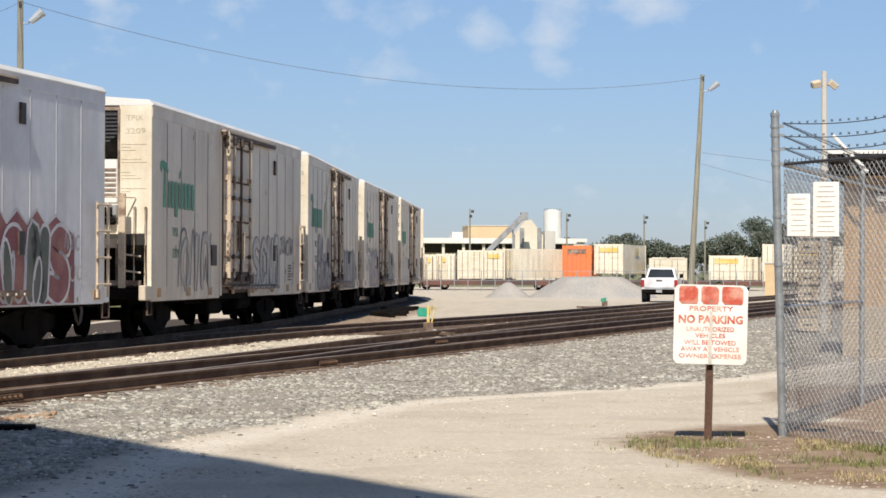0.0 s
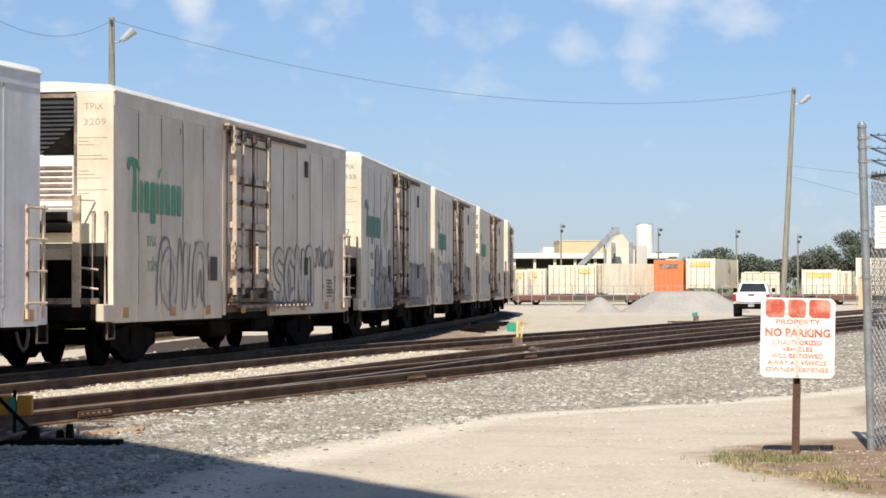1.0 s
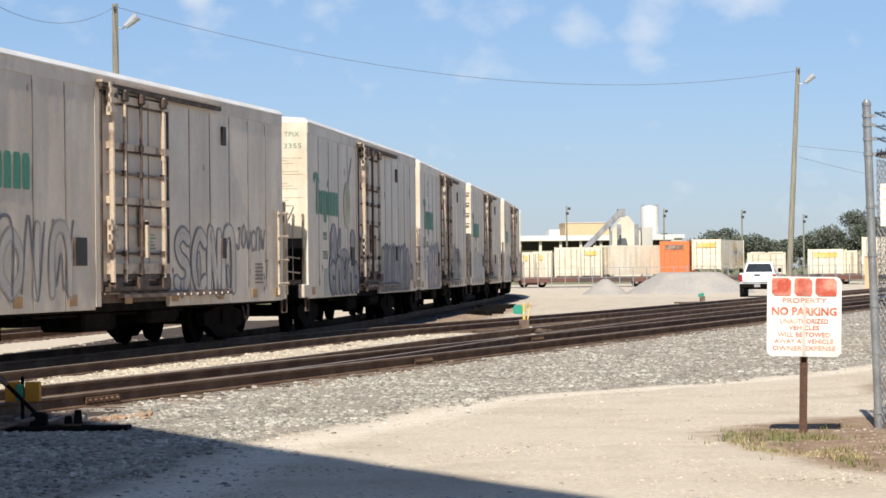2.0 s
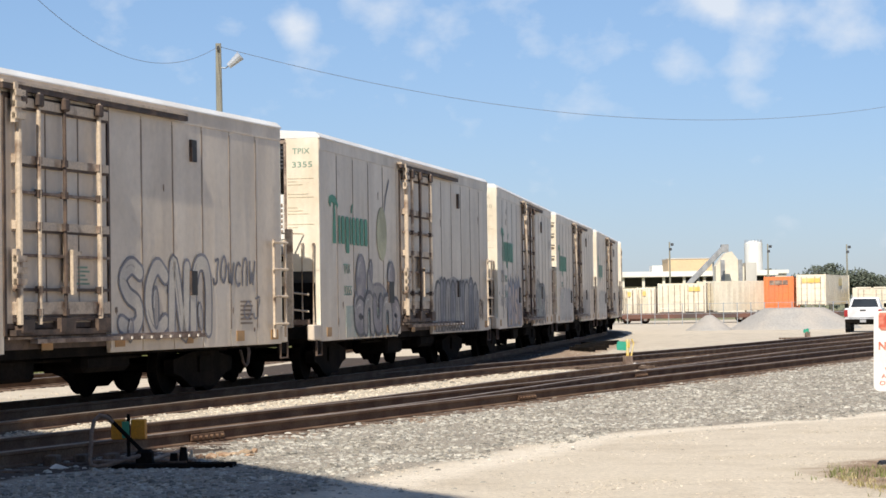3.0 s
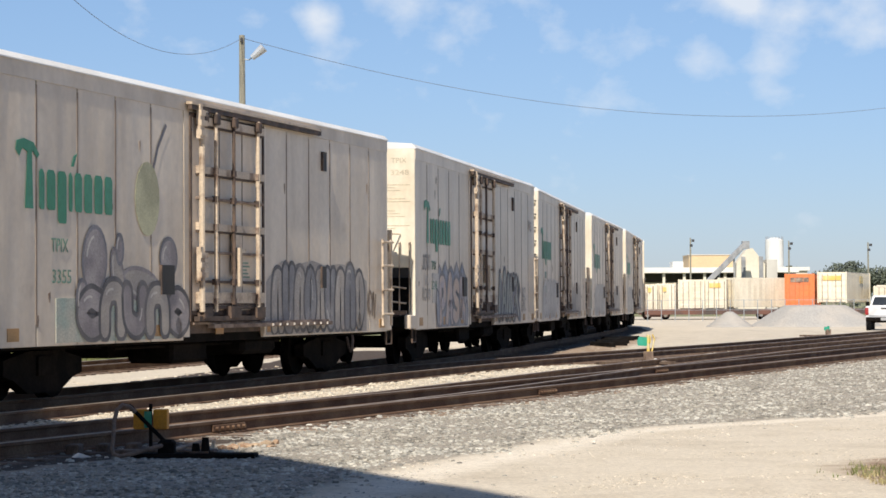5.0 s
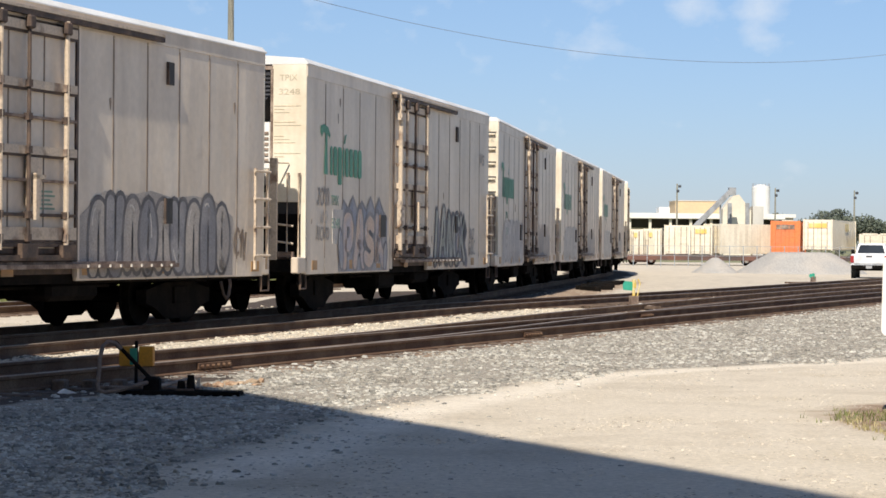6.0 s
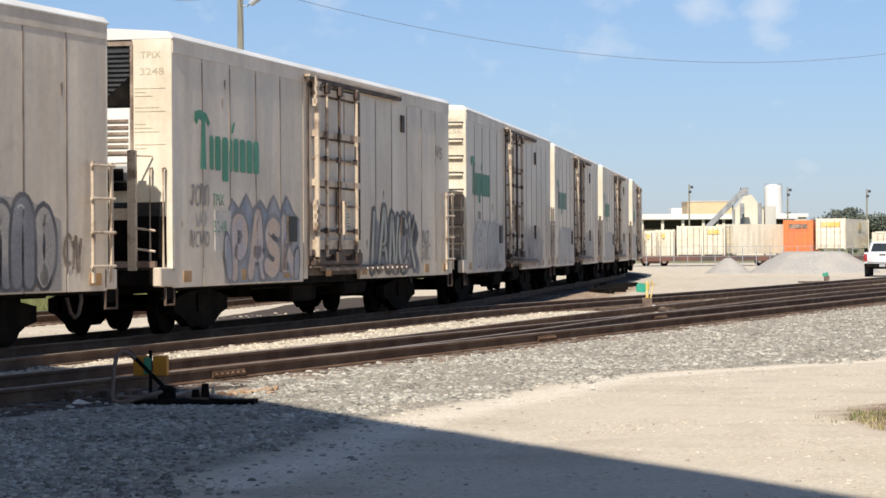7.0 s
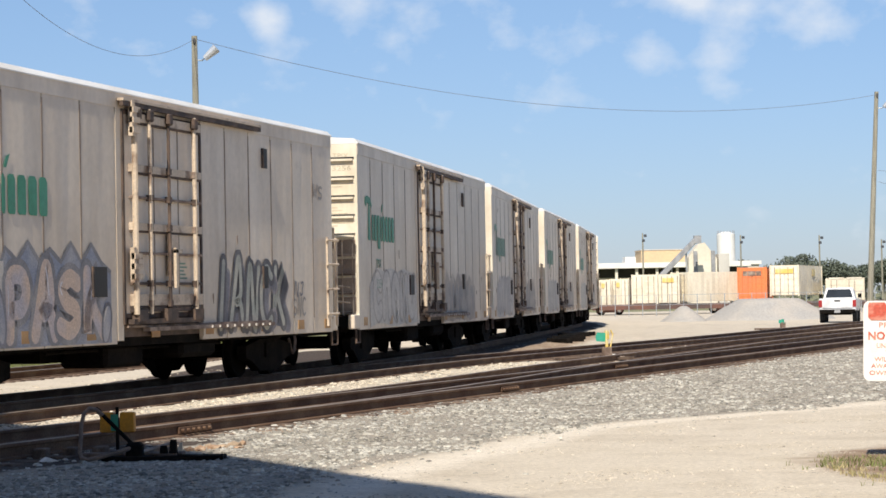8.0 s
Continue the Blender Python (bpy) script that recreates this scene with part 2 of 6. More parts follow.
M["spray_tan"] = material("tan_spray_paint", (0.58, 0.44, 0.34), 0.6, second=(0.44, 0.40, 0.42), scale=1.4, grain=0.2)
M["spray_bare"] = material("thin_cream_spray_paint", (0.60, 0.545, 0.46), 0.6, second=(0.50, 0.45, 0.39), scale=1.2, grain=0.1)
M["seam"] = material("brown_seam_rust", (0.22, 0.165, 0.125), 0.8, second=(0.38, 0.30, 0.23), scale=1.2, grain=0.2)
M["spray_olive"] = material("dark_olive_spray_paint", (0.07, 0.085, 0.07), 0.6, second=(0.13, 0.13, 0.11), scale=1.6, grain=0.2)
M["chalk"] = material("pale_chalky_paint", (0.62, 0.57, 0.50), 0.6, second=(0.5, 0.46, 0.42), scale=1.4, grain=0.15)
M["spray_red"] = material("maroon_spray_paint", (0.20, 0.06, 0.07), 0.6, second=(0.28, 0.12, 0.10), scale=1.4, grain=0.2)
M["spray_pale"] = material("pale_spray_paint", (0.62, 0.60, 0.62), 0.6, grain=0.12)
M["rail"] = material("brown_rail_steel", (0.118, 0.068, 0.043), 0.8, gloss=0.2, second=(0.17, 0.11, 0.07), scale=2, grain=0.25, bump=0.15)
M["rail_head"] = material("worn_rail_head", (0.34, 0.27, 0.21), 0.5, 0.35, second=(0.24, 0.18, 0.13), scale=0.7, grain=0.15)
M["tie"] = material("creosoted_timber", (0.09, 0.058, 0.040), 0.9, second=(0.15, 0.105, 0.075), scale=3, grain=0.35, fine=30, bump=0.4, bump_scale=25, random_object=0.3, stretch=(4, 0.6, 1))
M["stone"] = material("ballast_stone", (0.372, 0.352, 0.305), 0.95, second=(0.275, 0.255, 0.215), scale=0.8, grain=0.25, island=0.55, bump=0.2)
M["sand_stone"] = material("pale_stone", (0.56, 0.50, 0.40), 0.9, second=(0.44, 0.37, 0.28), scale=4, grain=0.2, island=0.35, bump=0.2)
M["grit"] = material("sandy_grit", (0.52, 0.45, 0.36), 0.95, second=(0.38, 0.335, 0.28), scale=4, grain=0.2, island=0.4)
M["sign_white"] = material("white_sign_face", (0.86, 0.84, 0.80), 0.45, second=(0.80, 0.76, 0.70), scale=3, grain=0.04)
M["sign_red"] = material("faded_red_paint", (0.55, 0.10, 0.06), 0.5, second=(0.70, 0.34, 0.25), scale=7, grain=0.15)
M["post_brown"] = material("rusty_sign_post", (0.12, 0.065, 0.045), 0.8, grain=0.3, bump=0.3)
M["galv"] = material("galvanised_steel", (0.42, 0.44, 0.45), 0.45, 0.6, second=(0.33, 0.35, 0.36), scale=4, grain=0.12)
M["wire"] = material("dull_fence_wire", (0.38, 0.38, 0.385), 0.55, 0.25, grain=0.2)
M["barb"] = material("dark_barbed_wire", (0.08, 0.08, 0.085), 0.6, 0.5, grain=0.2)
M["pole_wood"] = material("weathered_pole_wood", (0.30, 0.28, 0.215), 0.9, second=(0.22, 0.205, 0.16), scale=2, grain=0.25, bump=0.3, stretch=(6, 6, 0.5))
M["concrete"] = material("pale_concrete", (0.58, 0.55, 0.49), 0.85, second=(0.50, 0.47, 0.42), scale=0.3, grain=0.1)
M["lamp"] = material("pale_lamp_housing", (0.62, 0.64, 0.66), 0.35, 0.3, grain=0.05)
M["cable"] = material("black_cable", (0.20, 0.21, 0.24), 0.6)
M["cont_white"] = material("cream_container_paint", (0.76, 0.70, 0.56), 0.55, second=(0.68, 0.61, 0.47), scale=0.4, grain=0.08, fine=6, streak=(0.5, 0.38, 0.24), streak_amount=0.3, random_object=0.06)
M["cont_orange"] = material("orange_container_paint", (0.72, 0.20, 0.06), 0.55, second=(0.62, 0.19, 0.08), scale=0.6, grain=0.1, fine=6)
M["cont_yellow"] = material("yellow_container_panel", (0.72, 0.48, 0.12), 0.55, second=(0.76, 0.62, 0.30), scale=0.8, grain=0.1)
M["flatcar"] = material("dark_flatcar_steel", (0.07, 0.055, 0.05), 0.8, second=(0.15, 0.07, 0.05), scale=0.6, grain=0.3)
M["cream_wall"] = material("cream_plant_wall", (0.74, 0.68, 0.55), 0.7, second=(0.68, 0.60, 0.47), scale=0.15, grain=0.06, fine=3)
M["tan_wall"] = material("tan_plant_wall", (0.60, 0.44, 0.25), 0.7, second=(0.55, 0.40, 0.24), scale=0.2, grain=0.06, fine=3)
M["white_steel"] = material("white_painted_steel", (0.80, 0.78, 0.72), 0.5, second=(0.72, 0.69, 0.62), scale=0.4, grain=0.05)
M["conveyor"] = material("grey_conveyor_steel", (0.34, 0.34, 0.345), 0.6, grain=0.15)
M["gravel_pile"] = material("grey_gravel", (0.37, 0.35, 0.32), 0.95, second=(0.43, 0.39, 0.34), scale=0.5, grain=0.22, fine=14, bump=0.6, bump_scale=22)
M["leaf"] = material("dark_oak_leaf", (0.10, 0.12, 0.085), 0.7, second=(0.14, 0.155, 0.115), scale=0.5, grain=0.2, island=0.4, bump=0)
M["grass"] = material("dry_grass_blade", (0.46, 0.37, 0.20), 0.8, second=(0.33, 0.29, 0.13), scale=1.6, grain=0.1, island=0.35, bump=0)
M["grass_green"] = material("green_weed_blade", (0.15, 0.175, 0.05), 0.8, second=(0.25, 0.235, 0.09), scale=1.6, grain=0.1, island=0.35, bump=0)
M["truck_white"] = material("white_car_paint", (0.82, 0.82, 0.82), 0.3, grain=0.02, bump=0)
M["glass_dark"] = material("dark_window_glass", (0.03, 0.035, 0.04), 0.08, grain=0.05, bump=0)
M["tyre"] = material("tyre_rubber", (0.025, 0.025, 0.025), 0.85, grain=0.2)
M["tail_red"] = material("red_tail_lens", (0.35, 0.03, 0.03), 0.3, grain=0.05)
M["stand_green"] = material("green_switch_target", (0.03, 0.34, 0.22), 0.5, second=(0.06, 0.40, 0.28), grain=0.1)
M["stand_yellow"] = material("yellow_painted_steel", (0.72, 0.50, 0.10), 0.55, second=(0.70, 0.60, 0.35), scale=5, grain=0.15)
M["mach_yellow"] = material("ochre_painted_box", (0.60, 0.25, 0.014), 0.6, second=(0.52, 0.22, 0.02), scale=5, grain=0.15)
M["brick"] = material("tan_brickwork", (0.66, 0.42, 0.20), 0.85, second=(0.58, 0.36, 0.18), scale=2, grain=0.2, fine=12, bump=0.3)
M["timber"] = material("pale_crate_timber", (0.60, 0.50, 0.36), 0.85, second=(0.52, 0.42, 0.30), scale=3, grain=0.2, stretch=(1, 1, 6))


def ground_material():
    m = bpy.data.materials.new("sandy_ground")
    m.use_nodes = True
    n, l = m.node_tree.nodes, m.node_tree.links
    bsdf = n["Principled BSDF"]
    bsdf.inputs["Roughness"].default_value = 0.95
    co = n.new("ShaderNodeTexCoord")

    def tex(size, detail, rough=0.5):
        t = n.new("ShaderNodeTexNoise")
        t.inputs["Scale"].default_value, t.inputs["Detail"].default_value, t.inputs["Roughness"].default_value = size, detail, rough
        l.new(co.outputs["Object"], t.inputs["Vector"])
        return t.outputs["Fac"]

    def ramp(value, *stops):
        r = n.new("ShaderNodeValToRGB")
        el = r.color_ramp.elements
        while len(el) < len(stops):
            el.new(0.5)
        for e, (p, c) in zip(el, stops):
            e.position, e.color = p, (*c, 1)
        l.new(value, r.inputs["Fac"])
        return r.outputs["Color"]

    def mix(fac, a, b, kind="MIX"):
        x = n.new("ShaderNodeMixRGB")
        x.blend_type = kind
        for key, v in (("Fac", fac), ("Color1", a), ("Color2", b)):
            if isinstance(v, float):
                x.inputs[key].default_value = v
            else:
                l.new(v, x.inputs[key])
        return x.outputs["Color"]

    def zone(name, width):
        a = n.new("ShaderNodeAttribute")
        a.attribute_name = name
        add = n.new("ShaderNodeMath")
        add.operation = "ADD"
        l.new(a.outputs["Fac"], add.inputs[0])
        s = n.new("ShaderNodeMapRange")
        s.inputs["To Min"].default_value, s.inputs["To Max"].default_value = -0.3, 0.3
        l.new(tex(1.6, 6, 0.65), s.inputs["Value"])
        l.new(s.outputs["Result"], add.inputs[1])
        r = n.new("ShaderNodeMapRange")
        r.inputs["From Min"].default_value, r.inputs["From Max"].default_value = 0.5 - width, 0.5 + width
        l.new(add.outputs["Value"], r.inputs["Value"])
        return r.outputs["Result"]

    sand = ramp(tex(0.45, 6, 0.6), (0.3, (0.53, 0.45, 0.335)), (0.5, (0.62, 0.54, 0.425)), (0.68, (0.48, 0.405, 0.305)))
    gravel = ramp(tex(28, 4, 0.7), (0.3, (0.16, 0.135, 0.105)), (0.48, (0.31, 0.27, 0.215)), (0.62, (0.43, 0.38, 0.305)), (0.72, (0.60, 0.56, 0.48)))
    soil = ramp(tex(3.0, 6, 0.65), (0.3, (0.21, 0.135, 0.085)), (0.55, (0.31, 0.215, 0.14)), (0.75, (0.41, 0.31, 0.21)))
    turf = ramp(tex(1.2, 6, 0.65), (0.3, (0.13, 0.15, 0.06)), (0.6, (0.21, 0.20, 0.09)), (0.8, (0.36, 0.30, 0.18)))
    col = mix(zone("gravel", 0.10), sand, gravel)
    # dark oiled ballast, with the train's shade also put into this colour
    oil_and_shade = ramp(tex(9, 5, 0.7), (0.3, (0.036, 0.025, 0.018)), (0.55, (0.068, 0.047, 0.033)), (0.75, (0.15, 0.105, 0.072)))
    dusty = ramp(tex(5, 5, 0.7), (0.3, (0.70, 0.61, 0.48)), (0.7, (0.80, 0.72, 0.60)))
    col = mix(zone("dust", 0.2), col, dusty)
    col = mix(zone("soil", 0.12), col, soil)
    col = mix(zone("oil_and_shade", 0.10), col, oil_and_shade)
    col = mix(zone("turf", 0.10), col, turf)
    r = n.new("ShaderNodeMapRange")
    r.inputs["From Min"].default_value, r.inputs["From Max"].default_value = 0.3, 0.7
    r.inputs["To Min"].default_value, r.inputs["To Max"].default_value = 0.74, 1.22
    l.new(tex(16, 5, 0.75), r.inputs["Value"])
    col = mix(1.0, col, r.outputs["Result"], "MULTIPLY")
    l.new(col, bsdf.inputs["Base Color"])
    b = n.new("ShaderNodeBump")
    b.inputs["Strength"].default_value, b.inputs["Distance"].default_value = 0.5, 0.03
    l.new(tex(24, 5, 0.75), b.inputs["Height"])
    l.new(b.outputs["Normal"], bsdf.inputs["Normal"])
    return m


M["ground"] = ground_material()


# ---- mesh tools ----
def box(bm, x0, x1, y0, y1, z0, z1, m=None):
    vs = [bm.verts.new((x, y, z)) for z in (z0, z1) for y in (y0, y1) for x in (x0, x1)]
    for f in ((0, 2, 3, 1), (4, 5, 7, 6), (0, 1, 5, 4), (2, 6, 7, 3), (0, 4, 6, 2), (1, 3, 7, 5)):
        bm.faces.new([vs[i] for i in f])
    if m is not None:
        bmesh.ops.transform(bm, matrix=m, verts=vs)
    return vs


def prism(bm, profile, axis, a, b):
    """A closed outline (two coordinates) drawn out along an axis from a to b."""
    def put(p, q, d):
        return (d, p, q) if axis == "x" else (p, d, q) if axis == "y" else (p, q, d)
    n = len(profile)
    lo = [bm.verts.new(put(p, q, a)) for p, q in profile]
    hi = [bm.verts.new(put(p, q, b)) for p, q in profile]
    bm.faces.new(lo[::-1])
    bm.faces.new(hi)
    for i in range(n):
        bm.faces.new((lo[i], lo[(i + 1) % n], hi[(i + 1) % n], hi[i]))


def tube(bm, p0, p1, r0, r1=None, n=8):
    p0, p1 = Vector(p0), Vector(p1)
    r1 = r0 if r1 is None else r1
    q = (p1 - p0).to_track_quat("Z", "Y")
    rings = []
    for p, r in ((p0, r0), (p1, r1)):
        rings.append([bm.verts.new(p + q @ Vector((r * math.cos(i * math.tau / n), r * math.sin(i * math.tau / n), 0))) for i in range(n)])
    for i in range(n):
        j = (i + 1) % n
        bm.faces.new((rings[0][i], rings[0][j], rings[1][j], rings[1][i]))
    bm.faces.new(rings[0][::-1])
    bm.faces.new(rings[1])


def path_tube(bm, pts, r, n=6):
    """One bent tube through points."""
    pts = [Vector(p) for p in pts]
    rings = []
    for i, p in enumerate(pts):
        q = (pts[min(i + 1, len(pts) - 1)] - pts[max(i - 1, 0)]).to_track_quat("Z", "Y")
        rings.append([bm.verts.new(p + q @ Vector((r * math.cos(k * math.tau / n), r * math.sin(k * math.tau / n), 0))) for k in range(n)])
    for a, b in zip(rings, rings[1:]):
        for k in range(n):
            j = (k + 1) % n
            bm.faces.new((a[k], a[j], b[j], b[k]))
    bm.faces.new(rings[0][::-1])
    bm.faces.new(rings[-1])


def mesh_of(name, bm, mat, bevel=0.0):
    if bevel:
        bmesh.ops.bevel(bm, geom=list(bm.edges), offset=bevel, segments=1, affect="EDGES")
    bmesh.ops.recalc_face_normals(bm, faces=list(bm.faces))
    me = bpy.data.meshes.new(name)
    bm.to_mesh(me)
    bm.free()
    me.materials.append(mat)
    return me


def part(name, bm, mat, parent=None, label="", bevel=0.0):
    me = bm if isinstance(bm, bpy.types.Mesh) else mesh_of(name, bm, mat, bevel)
    ob = new(name, me)
    if parent is not None:
        ob.parent = parent
    if label:
        ob["label"] = label
    return ob


def boxes(*rows):
    bm = bmesh.new()
    for r in rows:
        box(bm, *r)
    return bm


def words(text, size, mat, parent, name="lettering", m=None, label="", align="LEFT", width=None, bold=0.0, thick=0.002):
    cu = bpy.data.curves.new(name, "FONT")
    cu.body, cu.size, cu.align_x, cu.extrude, cu.offset = text, size, align, thick, bold
    cu.resolution_u = 2
    tmp = bpy.data.objects.new("tmp", cu)
    scene.collection.objects.link(tmp)
    bpy.context.view_layer.update()
    me = bpy.data.meshes.new_from_object(tmp.evaluated_get(bpy.context.evaluated_depsgraph_get()))
    bpy.data.objects.remove(tmp)
    if width:
        xs = [v.co.x for v in me.vertices]
        k = width / (max(xs) - min(xs))
        for v in me.vertices:
            v.co.x *= k
    if m is not None:
        me.transform(m)
    me.materials.clear()
    me.materials.append(mat)
    return part(name, me, mat, parent, label)


def smooth01(x):
    x = min(1.0, max(0.0, x))
    return x * x * (3 - 2 * x)


# ---- the lines of the tracks ----
def arc_path(x, y, heading, knots, step, lo, hi):
    """Points along a line of changing curvature; knots: curvature every `step` metres from s = 0."""
    ds = 0.5
    out = {}
    for sgn in (1, -1):
        px, py, th, s = x, y, heading, 0.0
        while lo <= s <= hi:
            out[round(s, 2)] = (px, py, th)
            i = min(max(s / step, 0), len(knots) - 1.001)
            k = knots[int(i)] * (1 - i % 1) + knots[int(i) + 1] * (i % 1)
            if s < 0:
                k = knots[0]
            px += math.sin(th + sgn * k * ds / 2) * ds * sgn
            py += math.cos(th + sgn * k * ds / 2) * ds * sgn
            th += k * ds * sgn
            s += ds * sgn
    ss = sorted(out)
    return np.array(ss), np.array([out[s] for s in ss])


S_C, LINE_C = arc_path(-3.276, 45.369, radians(14.175), (-0.00487, -0.00505, 0.00186, -0.00108, 0.00002, -0.00562, -0.008, -0.008), 16.0, -40, 215)


def at_c(s):
    return np.array([np.interp(s, S_C, LINE_C[:, 0]), np.interp(s, S_C, LINE_C[:, 1])])


def offset_line(pts, d):
    """The line moved d metres to its right."""
    pts = np.asarray(pts, float)
    t = np.gradient(pts, axis=0)
    t /= np.linalg.norm(t, axis=1)[:, None]
    return pts + d * np.stack([t[:, 1], -t[:, 0]], 1)


def curve_through(keys, step=0.8):
    """A smooth line through a few plan points."""
    k = np.array(keys, float)
    d = np.concatenate([[0], np.cumsum(np.linalg.norm(np.diff(k, axis=0), axis=1))])
    t = np.arange(0, d[-1], step)
    p = np.stack([np.interp(t, d, k[:, i]) for i in (0, 1)], 1)
    for _ in range(60):
        p[1:-1] = (p[:-2] + 2 * p[1:-1] + p[2:]) / 4
    return p


A_DIR = Vector((math.sin(radians(22.4)), math.cos(radians(22.4))))
LINE_A = np.array([(-5.33 + A_DIR.x * s, 23.66 + A_DIR.y * s) for s in np.arange(-14, 170, 0.8)])
LINE_B = offset_line(curve_through([(-9.6, 18), (-6.0, 30), (-3.4, 38.6), (-0.5, 48.5), (2.3, 57), (5.8, 65), (10.8, 77), (19.3, 100), (45, 165)]), -0.72)
LINE_D = curve_through([(-3.6, 28.0), (-1.9, 32), (0.75, 40), (3.8, 50.5), (5.6, 55.2), (8.0, 62.3), (11.2, 71.8), (15, 81.3), (23.3, 101), (39.3, 140)])
PLAN_C = LINE_C[:, :2]


def near_line(x, y, line):
    d = (line[:, 0] - x) ** 2 + (line[:, 1] - y) ** 2
    return math.sqrt(d.min())


# ---- ground ----
GRAVEL_EDGE = [(-3.0, 12), (-1.6, 17), (-0.9, 21.0), (-0.4, 22.4), (0.3, 24.2), (1.6, 27.8), (2.6, 29.1), (4.6, 30.8), (6.5, 33), (8.6, 36.2), (14, 46), (26, 70), (46, 112), (80, 190)]


def edge_x(y):
    return np.interp(y, [p[1] for p in GRAVEL_EDGE], [p[0] for p in GRAVEL_EDGE])


def c_dist(x, y):
    return near_line(x, y, PLAN_C[::4])


def ground_z(x, y):
    z = 0.0
    if -40 < x < 40 and 0 < y < 190:
        z += 0.05 * smooth01((5.0 - c_dist(x, y)) / 3.0)
        z = z * smooth01((near_line(x, y, LINE_B[::3]) - 0.5) / 2.0) if y < 110 else z
        if 57 < y < 70:
            # ballast scooped away from the ends of the switch sleepers
            off = x - np.interp(y, LINE_B[:, 1], LINE_B[:, 0])
            z -= 0.17 * smooth01((off - 0.85) / 0.35) * smooth01((3.4 - off) / 1.2) * smooth01((y - 57.5) / 2) * smooth01((69.5 - y) / 2)
    return z


def build_ground():
    def axis(lo, hi, step, far):
        a = list(np.arange(lo, hi, step))
        s, v, w = step, hi, lo
        up, down = [], []
        while v < far:
            up.append(v)
            s *= 1.3
            v += s
        s = step
        while w > -far:
            s *= 1.3
            w -= s
            down.append(w)
        return np.array(down[::-1] + a + up)
    xs, ys = axis(-12, 16, 0.35, 4000), axis(9, 80, 0.45, 4000)
    nx, ny = len(xs), len(ys)
    verts, gravel, soil, turf, oil_and_shade, dust = [], [], [], [], [], []
    for y in ys:
        for x in xs:
            bump = 0.012 * noise.noise((x * 0.9, y * 0.9, 0)) if abs(x) < 40 and 0 < y < 120 else 0
            verts.append((x, y, ground_z(x, y) + bump))
            far_c = c_dist(x, y) if abs(x) < 60 and y < 220 else 99
            da = near_line(x, y, LINE_A[::5]) if abs(x) < 90 and y < 200 else 99
            g = smooth01(0.5 + (edge_x(y) - x) / 1.6)
            g *= smooth01((da - 0.0 + 6 - max(0, (x - edge_x(y)))) / 3) if x > edge_x(y) else 1
            behind = x < np.interp(y, LINE_A[:, 1], LINE_A[:, 0]) - 1.2
            if behind:
                g = 0.42
            if y > 130 or y < -20:
                g = 0.2
            beyond = x < np.interp(y, PLAN_C[:, 1], PLAN_C[:, 0]) - 2.0 and 20 < y < 150
            if beyond:
                g = 0.1
            gravel.append(g)
            # the soil round the sign and along the fence
            so = smooth01(1.62 - math.hypot((x - 6.9) / 2.9, (y - 20.9) / 3.0)) if x > 3 else 0
            so = max(so, smooth01(1.6 - math.hypot((x - 9.2) / 2.2, (y - 26.0) / 6.0)) if x > 3 else 0)
            so = max(so, smooth01(1.55 - math.hypot((x - 6.0) / 2.0, (y - 18.6) / 2.1)) if x > 3 else 0)
            so = max(so, smooth01(1.1 - abs(da - 1.3) / 0.8) * 0.72)
            # brown dirt beside the bend of the train's track
            if 50 < y < 112:
                dirt = x - np.interp(y, PLAN_C[:, 1], PLAN_C[:, 0])
                so = max(so, 0.62 * smooth01((dirt - 0.6) / 0.6) * smooth01((4.6 - dirt) / 1.6) * smooth01((y - 52) / 6) * smooth01((112 - y) / 14))
            soil.append(so)
            # turf beyond the train
            left = x < np.interp(y, PLAN_C[:, 1], PLAN_C[:, 0]) - 8.4 and 20 < y < 150
            db = near_line(x, y, LINE_B[::2]) if abs(x) < 60 and 10 < y < 130 else 99
            dc = near_line(x, y, PLAN_C[::2]) if abs(x) < 60 and 10 < y < 190 else 99
            da2 = near_line(x, y, LINE_A[::2]) if abs(x) < 60 and 10 < y < 130 else 99
            off = x - edge_x(y)
            dust.append(0.66 * smooth01(1 - abs(off - 0.55) / 0.9) if 15 < y < 60 else 0)
            xb, xc = np.interp(y, LINE_B[:, 1], LINE_B[:, 0]), np.interp(y, PLAN_C[:, 1], PLAN_C[:, 0])
            cinder = 2.7 + 0.11 * min(max(y - 40, 0), 26)
            # right of the train's track this paints its shade along with the oil
            between = smooth01((57 - y) / 4) if xc < x < xb + 1.0 and y > 12 else (smooth01((cinder - (xc - x)) / 0.5 + 0.5) * smooth01((80 - y) / 8) if x <= xc and y > 12 else 0)
            # past y = 52 the band widens to take in the train's shade
            oil_and_shade.append(max(between, smooth01((1.25 - db) / 0.7) * (0.35 if 60.5 < y < 68 else 1), smooth01(((1.5 if y < 52 else 2.3) - dc) / 0.8), smooth01((1.0 - da2) / 0.6), smooth01((2.0 - da2) / 0.5) * smooth01((-1.9 - x) / 0.8) * smooth01((28 - y) / 1.5)))
            turf.append(0.66 if left else (0.6 if y > 215 else 0.0))
    faces = [(j * nx + i, j * nx + i + 1, (j + 1) * nx + i + 1, (j + 1) * nx + i) for j in range(ny - 1) for i in range(nx - 1)]
    me = bpy.data.meshes.new("ground")
    me.from_pydata(verts, [], faces)
    for name, vals in (("gravel", gravel), ("soil", soil), ("turf", turf), ("oil_and_shade", oil_and_shade), ("dust", dust)):
        at = me.attributes.new(name, "FLOAT", "POINT")
        at.data.foreach_set("value", np.array(vals, np.float32))
